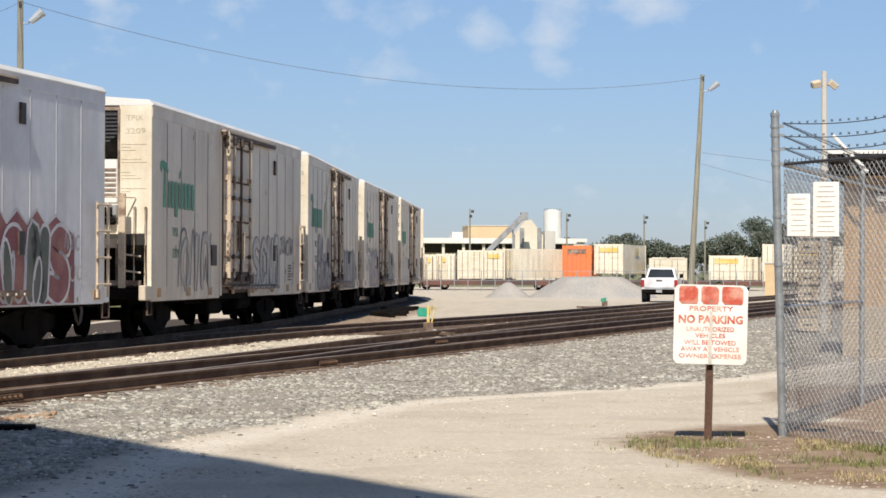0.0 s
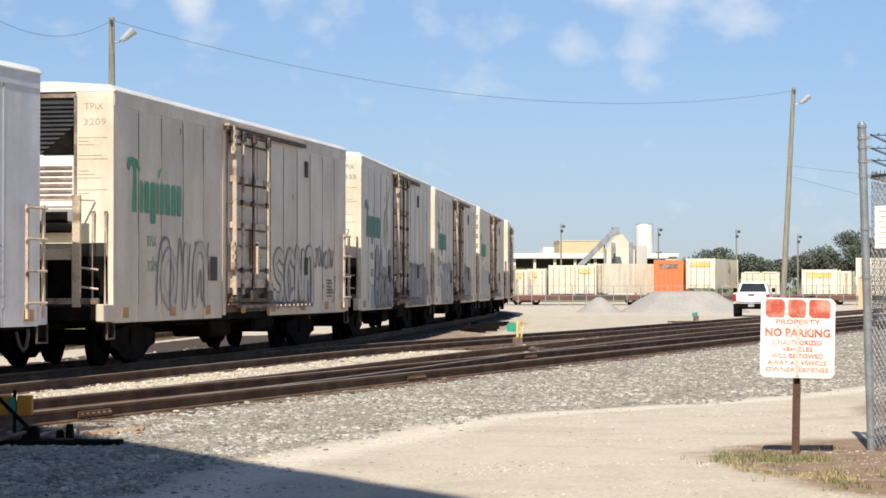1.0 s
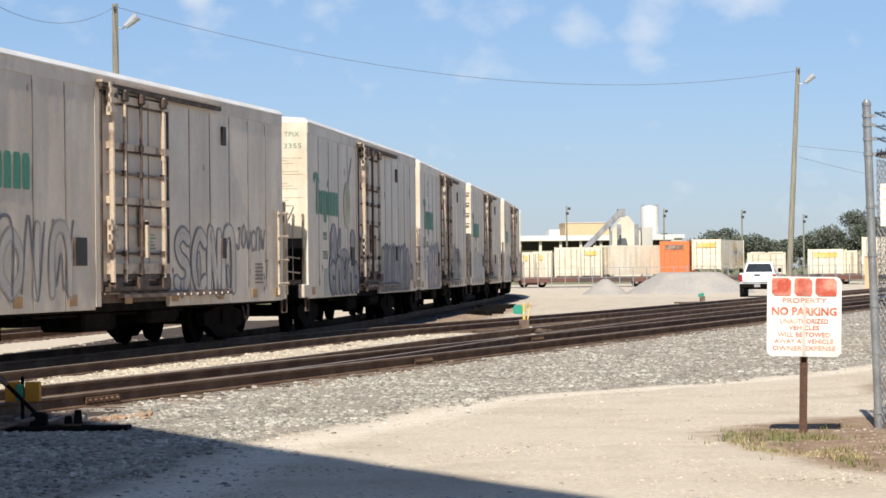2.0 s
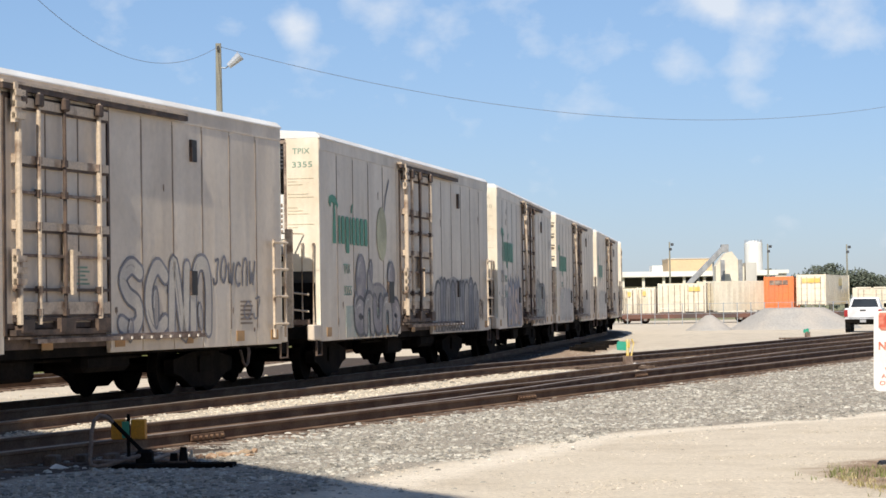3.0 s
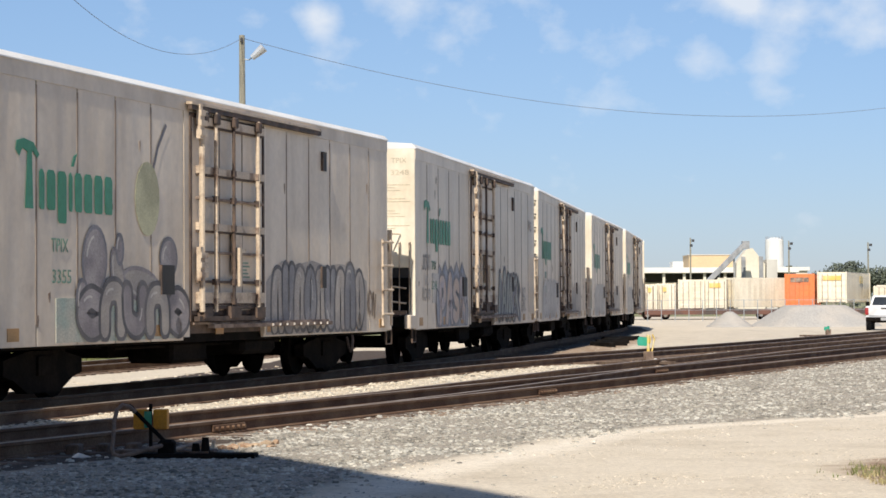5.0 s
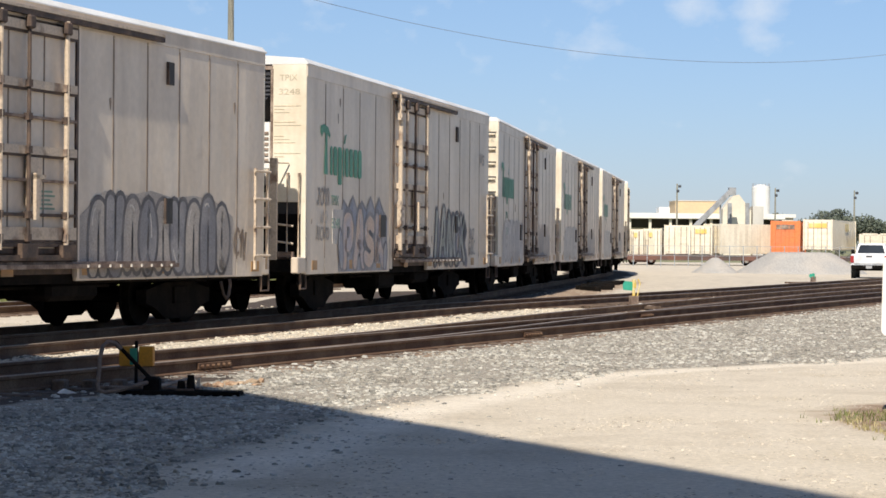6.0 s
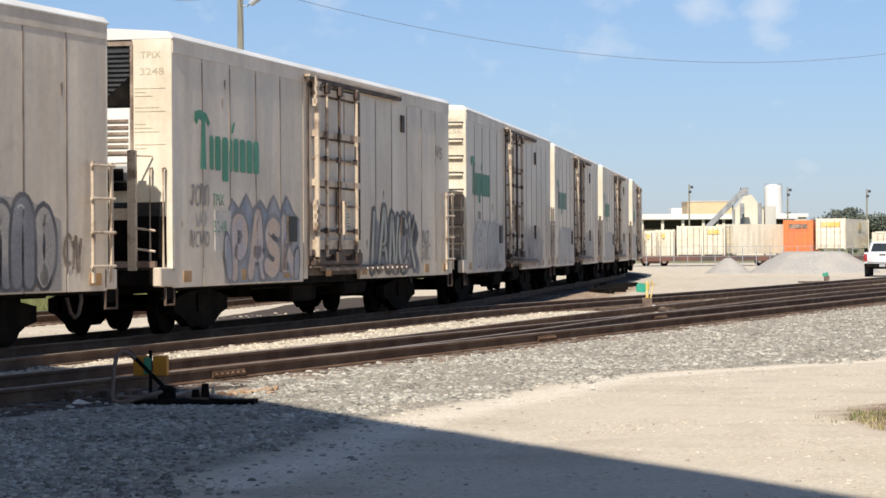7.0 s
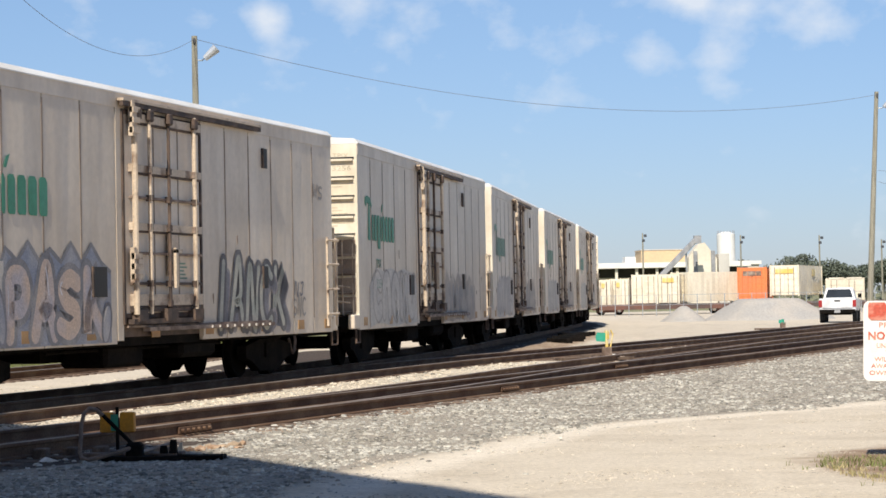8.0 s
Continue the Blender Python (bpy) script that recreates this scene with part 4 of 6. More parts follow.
def logo(car, fruit=False, start=0.66, paint="green"):
    """The green maker's mark as plain blocks under a leaf shape."""
    bm = bmesh.new()
    flat(bm, [(1.0, 3.32), (1.05, 3.5), (1.35, 3.56), (1.75, 3.5), (2.0, 3.28), (1.9, 3.2), (1.72, 3.33), (1.68, 3.3), (1.74, 2.2), (1.4, 2.2), (1.5, 3.3), (1.28, 3.36), (1.15, 3.2)])
    u = 1.98
    for w, lo, hi in ((0.26, 2.2, 3.0), (0.40, 2.2, 3.0), (0.42, 1.95, 3.0), (0.2, 2.2, 3.0), (0.36, 2.2, 3.0), (0.4, 2.2, 3.0), (0.42, 2.2, 3.0), (0.4, 2.2, 3.0)):
        flat(bm, [(u + 0.03, lo + 0.05), (u + 0.08, lo), (u + w - 0.05, lo), (u + w - 0.02, lo + 0.06), (u + w - 0.02, hi - 0.1), (u + w - 0.1, hi), (u + 0.08, hi), (u + 0.02, hi - 0.06)])
        u += w + 0.075
    flat(bm, [(3.4, 3.12), (3.52, 3.12), (3.68, 3.4), (3.52, 3.34)])
    for v in bm.verts:
        v.co.x = X0 + start + (v.co.x - X0 - 1.0) * 0.715
        v.co.z = 2.58 + (v.co.z - 2.2) * 0.70
    part("logo", bm, M[paint], car, "green leaf mark with a row of green blocks")
    if not fruit:
        return
    bm = bmesh.new()
    flat(bm, blob(5.05, 2.88, 0.92, 1.14, 20, 0.01, 3))
    part("fruit_mark", bm, M["pale_yellow"], car, "faded yellow-green oval fruit mark")
    bm = bmesh.new()
    stroke(bm, [(5.25, 3.3), (5.45, 3.7), (5.78, 4.07)], 0.07, -HW - 0.012)
    part("straw_mark", bm, M["spray_dark"], car)


def numbers(car, number, ink):
    words("TPIX", 0.28, M["pale_green"], car, m=Matrix.Translation((X0 + 1.74, -HW - 0.01, 2.0)) @ pose(0, 0, 0, 90), width=0.54)
    words(number, 0.28, M["pale_green"], car, m=Matrix.Translation((X0 + 1.76, -HW - 0.01, 1.56)) @ pose(0, 0, 0, 90), width=0.6)
    end = Matrix.Translation((X0 - 0.034, -0.98, 0)) @ pose(0, 0, 0, 90, 0, -90)
    words("TPIX", 0.155, ink, car, m=end @ Matrix.Translation((0.10, 4.28, 0)), width=0.34)
    words(number, 0.155, ink, car, m=end @ Matrix.Translation((0.08, 4.02, 0)), width=0.40)
    for i, z in enumerate((3.80, 3.74, 3.68, 3.50, 3.44, 3.24, 3.18, 3.12, 2.92, 2.86)):
        part("small_print", boxes((X0 - 0.036, X0 - 0.03, -1.50 + 0.11 * (i * 7 % 4), -0.98, z, z + 0.012)), M["print"], car, "row of faded small print")


def bend_through(pts, steps=6):
    """A smooth line through a few points."""
    p = [np.array(q, float) for q in pts]
    p = [2 * p[0] - p[1]] + p + [2 * p[-1] - p[-2]]
    out = []
    for a, m0, m1, d in zip(p, p[1:], p[2:], p[3:]):
        for k in range(steps):
            s = k / steps
            out.append(0.5 * (2 * m0 + (m1 - a) * s + (2 * a - 5 * m0 + 4 * m1 - d) * s * s + (3 * m0 - a - 3 * m1 + d) * s ** 3))
    return out + [p[-2]]


def fat_line(bm, pts, width, y):
    """A sprayed line with round ends, kept above the sill."""
    p = np.array(pts, float)
    t = np.gradient(p, axis=0)
    t /= np.linalg.norm(t, axis=1)[:, None] + 1e-9
    nrm = np.stack([-t[:, 1], t[:, 0]], 1)

    def vert(q):
        return bm.verts.new((X0 + q[0], y, max(q[1], SILL + 0.03)))
    up, dn = [vert(q) for q in p + nrm * width / 2], [vert(q) for q in p - nrm * width / 2]
    for i in range(len(p) - 1):
        bm.faces.new((up[i], up[i + 1], dn[i + 1], dn[i]))
    for e, sg, first, last in ((0, -1, up[0], dn[0]), (-1, 1, dn[-1], up[-1])):
        arc = []
        for k in range(1, 6):
            a = math.pi * k / 6
            side = math.cos(a) * (1 if e == 0 else -1)
            arc.append(vert(p[e] + nrm[e] * side * width / 2 + t[e] * sg * math.sin(a) * width / 2))
        bm.faces.new([first] + arc + [last])


# one-stroke sprayed forms in a unit square; only the capitals can be read
GLYPHS = {"P": ((0.15, 0), (0.18, 0.5), (0.2, 0.95), (0.7, 0.98), (0.9, 0.72), (0.7, 0.46), (0.3, 0.42)),
          "A": ((0.02, 0), (0.25, 0.5), (0.45, 1.0), (0.6, 1.0), (0.72, 0.5), (0.35, 0.34), (0.7, 0.34), (0.95, 0)),
          "S": ((0.9, 0.9), (0.5, 1.0), (0.12, 0.8), (0.35, 0.55), (0.8, 0.4), (0.85, 0.15), (0.5, 0.0), (0.05, 0.1)),
          "K": ((0.15, 1.0), (0.12, 0.0), (0.25, 0.48), (0.8, 1.0), (0.4, 0.52), (0.92, 0.0)),
          "n": ((0.1, 0), (0.1, 0.6), (0.3, 0.98), (0.7, 0.98), (0.88, 0.6), (0.9, 0.0)),
          "u": ((0.1, 1.0), (0.12, 0.3), (0.4, 0.0), (0.7, 0.05), (0.88, 0.4), (0.9, 1.0)),
          "o": ((0.5, 0.0), (0.12, 0.3), (0.14, 0.72), (0.5, 1.0), (0.88, 0.72), (0.88, 0.3), (0.55, 0.02)),
          "z": ((0.1, 0), (0.16, 0.9), (0.3, 1.0), (0.66, 0.05), (0.8, 0.0), (0.9, 1.0)),
          "v": ((0.08, 1.0), (0.3, 0.1), (0.48, 0.55), (0.68, 0.05), (0.95, 1.0)),
          "c": ((0.9, 0.85), (0.5, 1.0), (0.14, 0.7), (0.14, 0.3), (0.5, 0.0), (0.92, 0.12)),
          "j": ((0.2, 0.95), (0.75, 1.0), (0.6, 0.5), (0.62, 0.1), (0.25, 0.0), (0.1, 0.25)),
          "i": ((0.45, 0.0), (0.5, 0.5), (0.55, 1.0))}


def piece(car, forms, u0, u1, z0, z1, fill, line, wide, edge, seed, label, cloud=None, spikes=0, lean=0.0, shine=None, deep=0.0, crowd=1.12, second=None):
    """A row of fat sprayed capitals: a cloud of paint with points on top, dark edges, a fill and thin shines."""
    rnd = random.Random(seed)
    w = (u1 - u0) / len(forms)
    y = -HW - 0.011 - deep
    if cloud:
        bm = bmesh.new()
        n = max(8, spikes * 2)
        us = np.linspace(u0 - 0.25, u1 + 0.25, n)
        top = [(u, z1 + (0.32 if i % 2 else 0.0) * (1 if spikes else 0.3) * rnd.uniform(0.5, 1.0) - (0.35 if i in (0, n - 1) else 0.02)) for i, u in enumerate(us)]
        bot = [(u, max(z0 - rnd.uniform(0.0, 0.12), SILL + 0.03)) for u in us]
        for (a, b), (c, d) in zip(zip(top, top[1:]), zip(bot, bot[1:])):
            bm.faces.new([bm.verts.new((X0 + p, y + 0.003, q)) for p, q in (a, b, d, c)])
        back = part("sprayed_cloud", bm, cloud, car, label)
        if spikes:
            bm = bmesh.new()
            stroke(bm, [p for a, b in zip(top, top[1:]) for p in (a, tuple((np.array(a) + np.array(b)) / 2))] + [top[-1]], edge * 0.8, y + 0.0024)
            part("cloud_edge", bm, line, back)
    for i, ch in enumerate(forms):
        x0, ww = u0 + i * w + rnd.uniform(-0.04, 0.04) * w, w * crowd
        lo, hi = z0 + rnd.uniform(0, 0.08), z1 - rnd.uniform(0, 0.14)
        tilt = lean + rnd.uniform(-0.06, 0.06)
        pts = [(x0 + (p[0] + tilt * (p[1] - 0.5)) * (ww - wide) + wide / 2, lo + wide / 2 + p[1] * (hi - lo - wide)) for p in bend_through(GLYPHS[ch], 5)]
        d = y - 0.0016 * (i % 4)
        bm = bmesh.new()
        fat_line(bm, pts, wide + edge * 2, d)
        g = part("graffiti", bm, line, car, label)
        bm = bmesh.new()
        fat_line(bm, pts, wide, d - 0.0006)
        part("fill", bm, second if second and i % 2 else fill, g)
        if shine:
            bm = bmesh.new()
            k = rnd.randrange(2, max(3, len(pts) - 9))
            stroke(bm, [(a - wide * 0.2, c + wide * 0.1) for a, c in pts[k:k + 6]], wide * 0.13, d - 0.0011)
            part("highlight", bm, shine, g)


def bubbles(car, rows, fill, line, label, deep=0.0):
    """Rounded sprayed lumps with a dark edge: centre, size and tilt of each."""
    for i, (u, z, w, h, tilt) in enumerate(rows):
        def ring(k):
            a0 = radians(tilt)
            return [(u + (math.cos(a) * w * k / 2) * math.cos(a0) - (math.sin(a) * (h / 2 - w / 2 + w * k / 2)) * math.sin(a0),
                     max(SILL + 0.03, z + (math.cos(a) * w * k / 2) * math.sin(a0) + (math.sin(a) * (h / 2 - w / 2 + w * k / 2)) * math.cos(a0))) for a in [q * math.tau / 20 for q in range(20)]]
        d = -HW - 0.011 - deep - 0.0016 * (i % 4)
        bm = bmesh.new()
        bm.faces.new([bm.verts.new((X0 + a, d, c)) for a, c in ring(1.0)])
        g = part("graffiti", bm, line, car, label)
        bm = bmesh.new()
        bm.faces.new([bm.verts.new((X0 + a, d - 0.0006, c)) for a, c in ring(1 - 0.13 / max(w, 0.3))])
        part("fill", bm, fill, g)
        bm = bmesh.new()
        stroke(bm, [(a - 0.0, c) for a, c in ring(0.62)[6:11]], 0.04, d - 0.0011)
        part("highlight", bm, M["spray_pale_grey"], g)


def tag_line(car, forms, u0, u1, z0, z1, mat, seed, width=0.04, label="", lean=0.15):
    """Thin marker capitals in one row."""
    rnd = random.Random(seed)
    w = (u1 - u0) / len(forms)
    for i, ch in enumerate(forms):
        bm = bmesh.new()
        h = (z1 - z0) * rnd.uniform(0.75, 1.0)
        b = z0 + rnd.uniform(0, 0.12) * (z1 - z0)
        stroke(bm, [(u0 + i * w + (p[0] + lean * p[1]) * w * 0.85, b + p[1] * h) for p in bend_through(GLYPHS[ch], 4)], width, -HW - 0.0135)
        part("scribble", bm, mat, car, label)


def rust_patches(car, seed):
    """Small chips and short runs of rust down the side."""
    rnd = random.Random(seed)
    for i in range(16):
        u, z = rnd.uniform(0.3, 16.4), rnd.choice((rnd.uniform(0.8, 2.0), rnd.uniform(0.8, 4.2)))
        if 6.4 < u < 10.2:
            continue
        bm = bmesh.new()
        w, h = rnd.uniform(0.015, 0.04), rnd.uniform(0.06, 0.2)
        flat(bm, [(u - w, z), (u + w * 0.8, z + 0.02), (u + w, z - 0.05), (u + w * 0.3, z - h), (u - w * 0.2, z - h * 0.8), (u - w * 0.9, z - 0.06)], -HW - 0.0005, 0.006)
        part("rust_chip", bm, rnd.choice((M["seam"], M["rust"])), car)


cars = {}
cars[0] = car_base("unit")
cars[-1] = car_base("white")
cars[3] = car_base("ladder")
for k in (1, 2, 4, 5, 6, 7, 8):
    cars[k] = copy_thing(cars[3] if k == 7 else cars[0], Matrix())
LABELS = {-1: "white refrigerator car with maroon graffiti on its side", 0: "dirty white refrigerator car with thin dark scribbles",
          1: "white refrigerator car with grey bubble graffiti and green mark", 2: "white refrigerator car with blue and grey graffiti",
          3: "white refrigerator car with a ladder on its end"}
for k, c in cars.items():
    tagged(c, LABELS.get(k, "dirty white refrigerator car of a long train"), "rail car", "cars of the train")
for k, number in ((0, "3209"), (1, "3355"), (2, "3248"), (3, "3256")):
    logo(cars[k], k == 1, 0.92 if k == 2 else 0.66)
    numbers(cars[k], number, M["pale_green"] if k == 1 else M["print"])
for k in (4, 5, 6):
    logo(cars[k], False, 0.66, "pale_green")
for k in cars:
    rust_patches(cars[k], 40 + 31 * k)
# maroon piece on the cleanest car
piece(cars[-1], "oAnzS", 10.2, 15.4, 0.72, 2.1, M["spray_red"], M["spray_pale"], 0.40, 0.07, 5, "maroon graffiti with pale outlines", M["spray_red"], 7, 0.06, None, 0.0, 1.12, M["spray_olive"])
bubbles(cars[-1], ((12.6, 1.25, 0.5, 1.2, 10), (13.9, 1.1, 0.42, 0.9, -12)), M["spray_olive"], M["spray_pale"], "dark olive graffiti lump with pale edge", 0.007)
tag_line(cars[-1], "zjc", 15.15, 15.95, 1.65, 1.98, M["spray_blue"], 8, 0.035)
tag_line(cars[-1], "uc", 15.4, 16.1, 1.1, 1.4, M["spray_pale_grey"], 9, 0.035)
# thin outlined forms
piece(cars[0], "oin", 2.5, 5.4, 0.85, 2.1, M["spray_bare"], M["spray_grey"], 0.16, 0.05, 11, "outlined graffiti left bare inside")
piece(cars[0], "Sczn", 10.3, 13.9, 0.85, 2.2, M["spray_bare"], M["spray_dark"], 0.22, 0.05, 12, "outlined graffiti left bare inside", None, 0, 0.05, M["spray_grey"])
bubbles(cars[0], ((11.7, 1.35, 0.26, 0.7, 0), (13.45, 1.2, 0.2, 0.5, 8), (10.75, 1.0, 0.22, 0.4, -10)), M["spray_grey"], M["spray_dark"], "grey run of paint in an outlined piece", 0.007)
tag_line(cars[0], "jovcnv", 14.0, 15.9, 1.7, 2.2, M["spray_dark"], 13, 0.055, "dark hand-painted tag")
tag_line(cars[0], "oj", 15.3, 16.2, 1.1, 1.5, M["spray_dark"], 14, 0.035)
tag_line(cars[0], "nzv", 2.2, 5.6, 0.95, 2.15, M["spray_dark"], 15, 0.06, "dark hand-painted tag")
for i in range(6):
    part("stencil_print", boxes((X0 + 15.2, X0 + 15.75 - 0.05 * (i % 2), -HW - 0.012, -HW - 0.008, 1.05 + 0.075 * i, 1.085 + 0.075 * i)), M["seam"], cars[0], "faded line of stencilled print")
# grey bubble pieces
part("sprayed_cloud", boxes((X0 + 1.9, X0 + 6.3, -HW - 0.0085, -HW, SILL + 0.04, 1.35)), M["spray_teal"], cars[1], "thin teal spray behind a piece")
bubbles(cars[1], ((4.85, 1.55, 0.55, 1.5, 82), (4.0, 1.55, 0.5, 1.2, 20)), M["spray_grey"], M["spray_violet"], "grey-violet bubble graffiti")
bubbles(cars[1], ((3.15, 1.9, 0.88, 1.05, -10), (4.02, 2.08, 0.32, 0.5, 0), (5.85, 1.98, 0.72, 0.68, 6), (2.75, 1.25, 0.5, 0.8, 6)), M["spray_violet"], M["spray_dark"], "grey-violet bubble graffiti", 0.0035)
piece(cars[1], "cnuno", 2.5, 6.5, 0.72, 1.62, M["spray_violet"], M["spray_shade"], 0.28, 0.08, 27, "grey-violet bubble graffiti", None, 0, 0.0, M["spray_pale_grey"], 0.009, 1.25, M["spray_grey"])
piece(cars[1], "nunonunno", 10.4, 15.55, 0.72, 1.98, M["spray_grey"], M["spray_shade"], 0.27, 0.075, 22, "grey bubble graffiti", M["spray_grey"], 0, 0.0, M["spray_pale_grey"], 0.0, 1.2, M["spray_slate"])
tag_line(cars[1], "cz", 15.85, 16.4, 1.0, 1.45, M["seam"], 23, 0.06)
# tan capitals before a blue crown, and pale capitals with dark edges
piece(cars[2], "PASK", 2.55, 6.0, 0.72, 1.95, M["spray_tan"], M["spray_slate"], 0.27, 0.10, 31, "tan and blue graffiti with a spiky crown", M["spray_blue"], 6, 0.0, M["spray_pale"])
bubbles(cars[2], ((2.45, 1.15, 0.4, 0.9, 12), (6.05, 1.0, 0.38, 0.7, -15)), M["spray_blue"], M["spray_dark"], "blue-grey graffiti lump", 0.007)
part("paint_out", boxes((X0 + 1.85, X0 + 2.6, -HW - 0.009, -HW, 1.25, 1.92)), M["chalk"], cars[2], "square of cream paint over older marks")
piece(cars[2], "iAzcK", 10.6, 14.3, 0.78, 2.1, M["spray_green"], M["spray_shade"], 0.15, 0.10, 32, "pale graffiti with heavy dark edges", None, 0, 0.12)
piece(cars[2], "iAzcK", 10.75, 14.5, 0.74, 1.95, M["spray_dark"], M["spray_violet"], 0.24, 0.06, 35, "dark shadow of a graffiti piece", None, 0, 0.12, None, -0.004)
tag_line(cars[2], "jczn", 0.72, 1.6, 1.98, 2.3, M["spray_grey"], 33, 0.05, "dark hand-painted tag")
tag_line(cars[2], "vo", 0.95, 1.5, 1.62, 1.88, M["spray_pale_grey"], 37, 0.035)
tag_line(cars[2], "zcvo", 0.7, 1.6, 1.32, 1.58, M["spray_grey"], 38, 0.035)
tag_line(cars[2], "Szc", 14.7, 15.5, 1.0, 1.35, M["spray_grey"], 36, 0.04)
tag_line(cars[2], "zj", 14.8, 15.4, 1.4, 1.7, M["spray_dark"], 39, 0.04)
tag_line(cars[2], "vS", 16.0, 16.6, 3.3, 3.6, M["spray_grey"], 40, 0.05)
# faded pieces on the cars behind
FADED = {3: ("cnozu", "nvozn"), 4: ("onzuS", "vnozc"), 5: ("nAznu", "Scnon"), 6: ("unSov", "zonuS")}
for k, (a, b) in FADED.items():
    piece(cars[k], a, 1.3, 6.2, 0.8, 1.95, M["spray_pale_grey"], M["spray_grey"], 0.34, 0.05, 50 + k, "faded grey graffiti", M["spray_pale_grey"], 0, 0.0)
    piece(cars[k], b, 10.4, 14.8, 0.8, 1.75, M["spray_grey"], M["spray_brown"], 0.34, 0.05, 80 + k, "faded grey-brown graffiti", M["spray_brown"], 6, 0.0)
print("cars done")


# ---- the building whose shadow lies on the lot, behind the camera's left ----
def build_warehouse():
    b = tagged(new("warehouse"), "long plain building beside the lot", "building", kind="structure")
    ang = math.degrees(math.atan2(1, -0.484))
    me = mesh_of("wall", boxes((-32, 19.5, 0, 12, -0.3, 19.6)), M["cream_wall"])
    w = part("wall", me, None, b)
    r = part("parapet", boxes((-32.2, 19.7, -0.2, 12.2, 19.6, 20.0)), M["concrete"], b)
    for ob in (w, r):
        ob.matrix_basis = pose(-1.48, -3.8, 0, 0, 0, ang)


build_warehouse()


# ---- sign ----
def build_sign():
    s = tagged(new("warning_sign"), "white metal sign with faded red lettering on a rusty post", "sign")
    s.matrix_basis = pose(4.6, 21.66, 0, 0, 1.2, -12)
    panel = bmesh.new()
    r, w, h = 0.06, 0.355, 0.385
    pts = []
    for cx, cz, a0 in ((w - r, h - r, 0), (-w + r, h - r, 90), (-w + r, -h + r, 180), (w - r, -h + r, 270)):
        for k in range(5):
            a = radians(a0 + k * 22.5)
            pts.append((cx + r * math.cos(a), cz + r * math.sin(a)))
    prism(panel, [(p, q + 1.13) for p, q in pts], "y", -0.035, -0.03)
    face = part("panel", panel, M["sign_white"], s)
    post = boxes((-0.038, -0.026, -0.028, 0.03, -0.3, 1.2), (0.026, 0.038, -0.028, 0.03, -0.3, 1.2), (-0.038, 0.038, 0.022, 0.034, -0.3, 1.2))
    part("post", post, M["post_brown"], s)
    for z in (0.9, 1.36):
        bm = bmesh.new()
        tube(bm, (0, -0.042, z), (0, -0.034, z), 0.014, n=8)
        part("bolt", bm, M["rust"], face)
    # a worn run of rust and bare paint down the middle
    bm = bmesh.new()
    prism(bm, [(-0.012, 1.27), (0.016, 1.25), (0.022, 1.1), (0.014, 0.92), (0.02, 0.76), (-0.014, 0.76), (-0.02, 0.95), (-0.008, 1.1)], "y", -0.0425, -0.0415)
    part("worn_run", bm, M["chalk"], face, "worn tan run down the sign")
    front = Matrix.Translation((0, -0.037, 0)) @ pose(0, 0, 0, 90)
    # the owner's mark as three plain red blocks
    bm = bmesh.new()
    for x0, x1 in ((-0.31, -0.125), (-0.095, 0.075), (0.105, 0.31)):
        prism(bm, [(x0 + 0.03, 1.33), (x1 - 0.01, 1.33), (x1, 1.36), (x1, 1.47), (x1 - 0.03, 1.5), (x0 + 0.01, 1.5), (x0, 1.47), (x0, 1.36)], "y", -0.041, -0.036)
    part("owner_mark", bm, M["sign_red"], face, "three faded red blocks")
    for text, z, size, width in (("PROPERTY", 1.262, 0.068, 0.42), ("NO PARKING", 1.145, 0.105, 0.62), ("UNAUTHORIZED", 1.065, 0.062, 0.46), ("VEHICLES", 1.003, 0.058, 0.29),
                                 ("WILL BE TOWED", 0.935, 0.062, 0.50), ("AWAY AT VEHICLE", 0.872, 0.06, 0.56), ("OWNER EXPENSE", 0.805, 0.06, 0.60)):
        words(text, size, M["sign_red"], face, m=front @ Matrix.Translation((0, z, 0)), align="CENTER", width=width, bold=0.0035 if size > 0.1 else 0.0004)


build_sign()


# ---- chain-link fence ----
CORNER, FAR_END, NEAR_END = Vector((5.48, 22.2, 0)), Vector((16.5, 47.0, 0)), Vector((7.6, 14.0, 0))


def chain_link(bm, a, b, h, pitch=0.085, r=0.0027):
    """Zigzag wires that make diamonds between two plan points, up to h."""
    d = (b - a).normalized()
    n = int((b - a).length / pitch)
    rows = int(h / pitch)
    for i in range(n + rows):
        for sg in (1, -1):
            k0 = max(0, i - n)
            k1 = min(i, rows)
            if k1 - k0 < 1:
                continue
            u0, u1 = (i - k0) * pitch, (i - k1) * pitch
            if sg < 0:
                u0, u1 = n * pitch - u0, n * pitch - u1
            p0, p1 = a + d * u0, a + d * u1
            tube(bm, (p0.x, p0.y, 0.04 + k0 * pitch), (p1.x, p1.y, 0.04 + k1 * pitch), r, n=3)


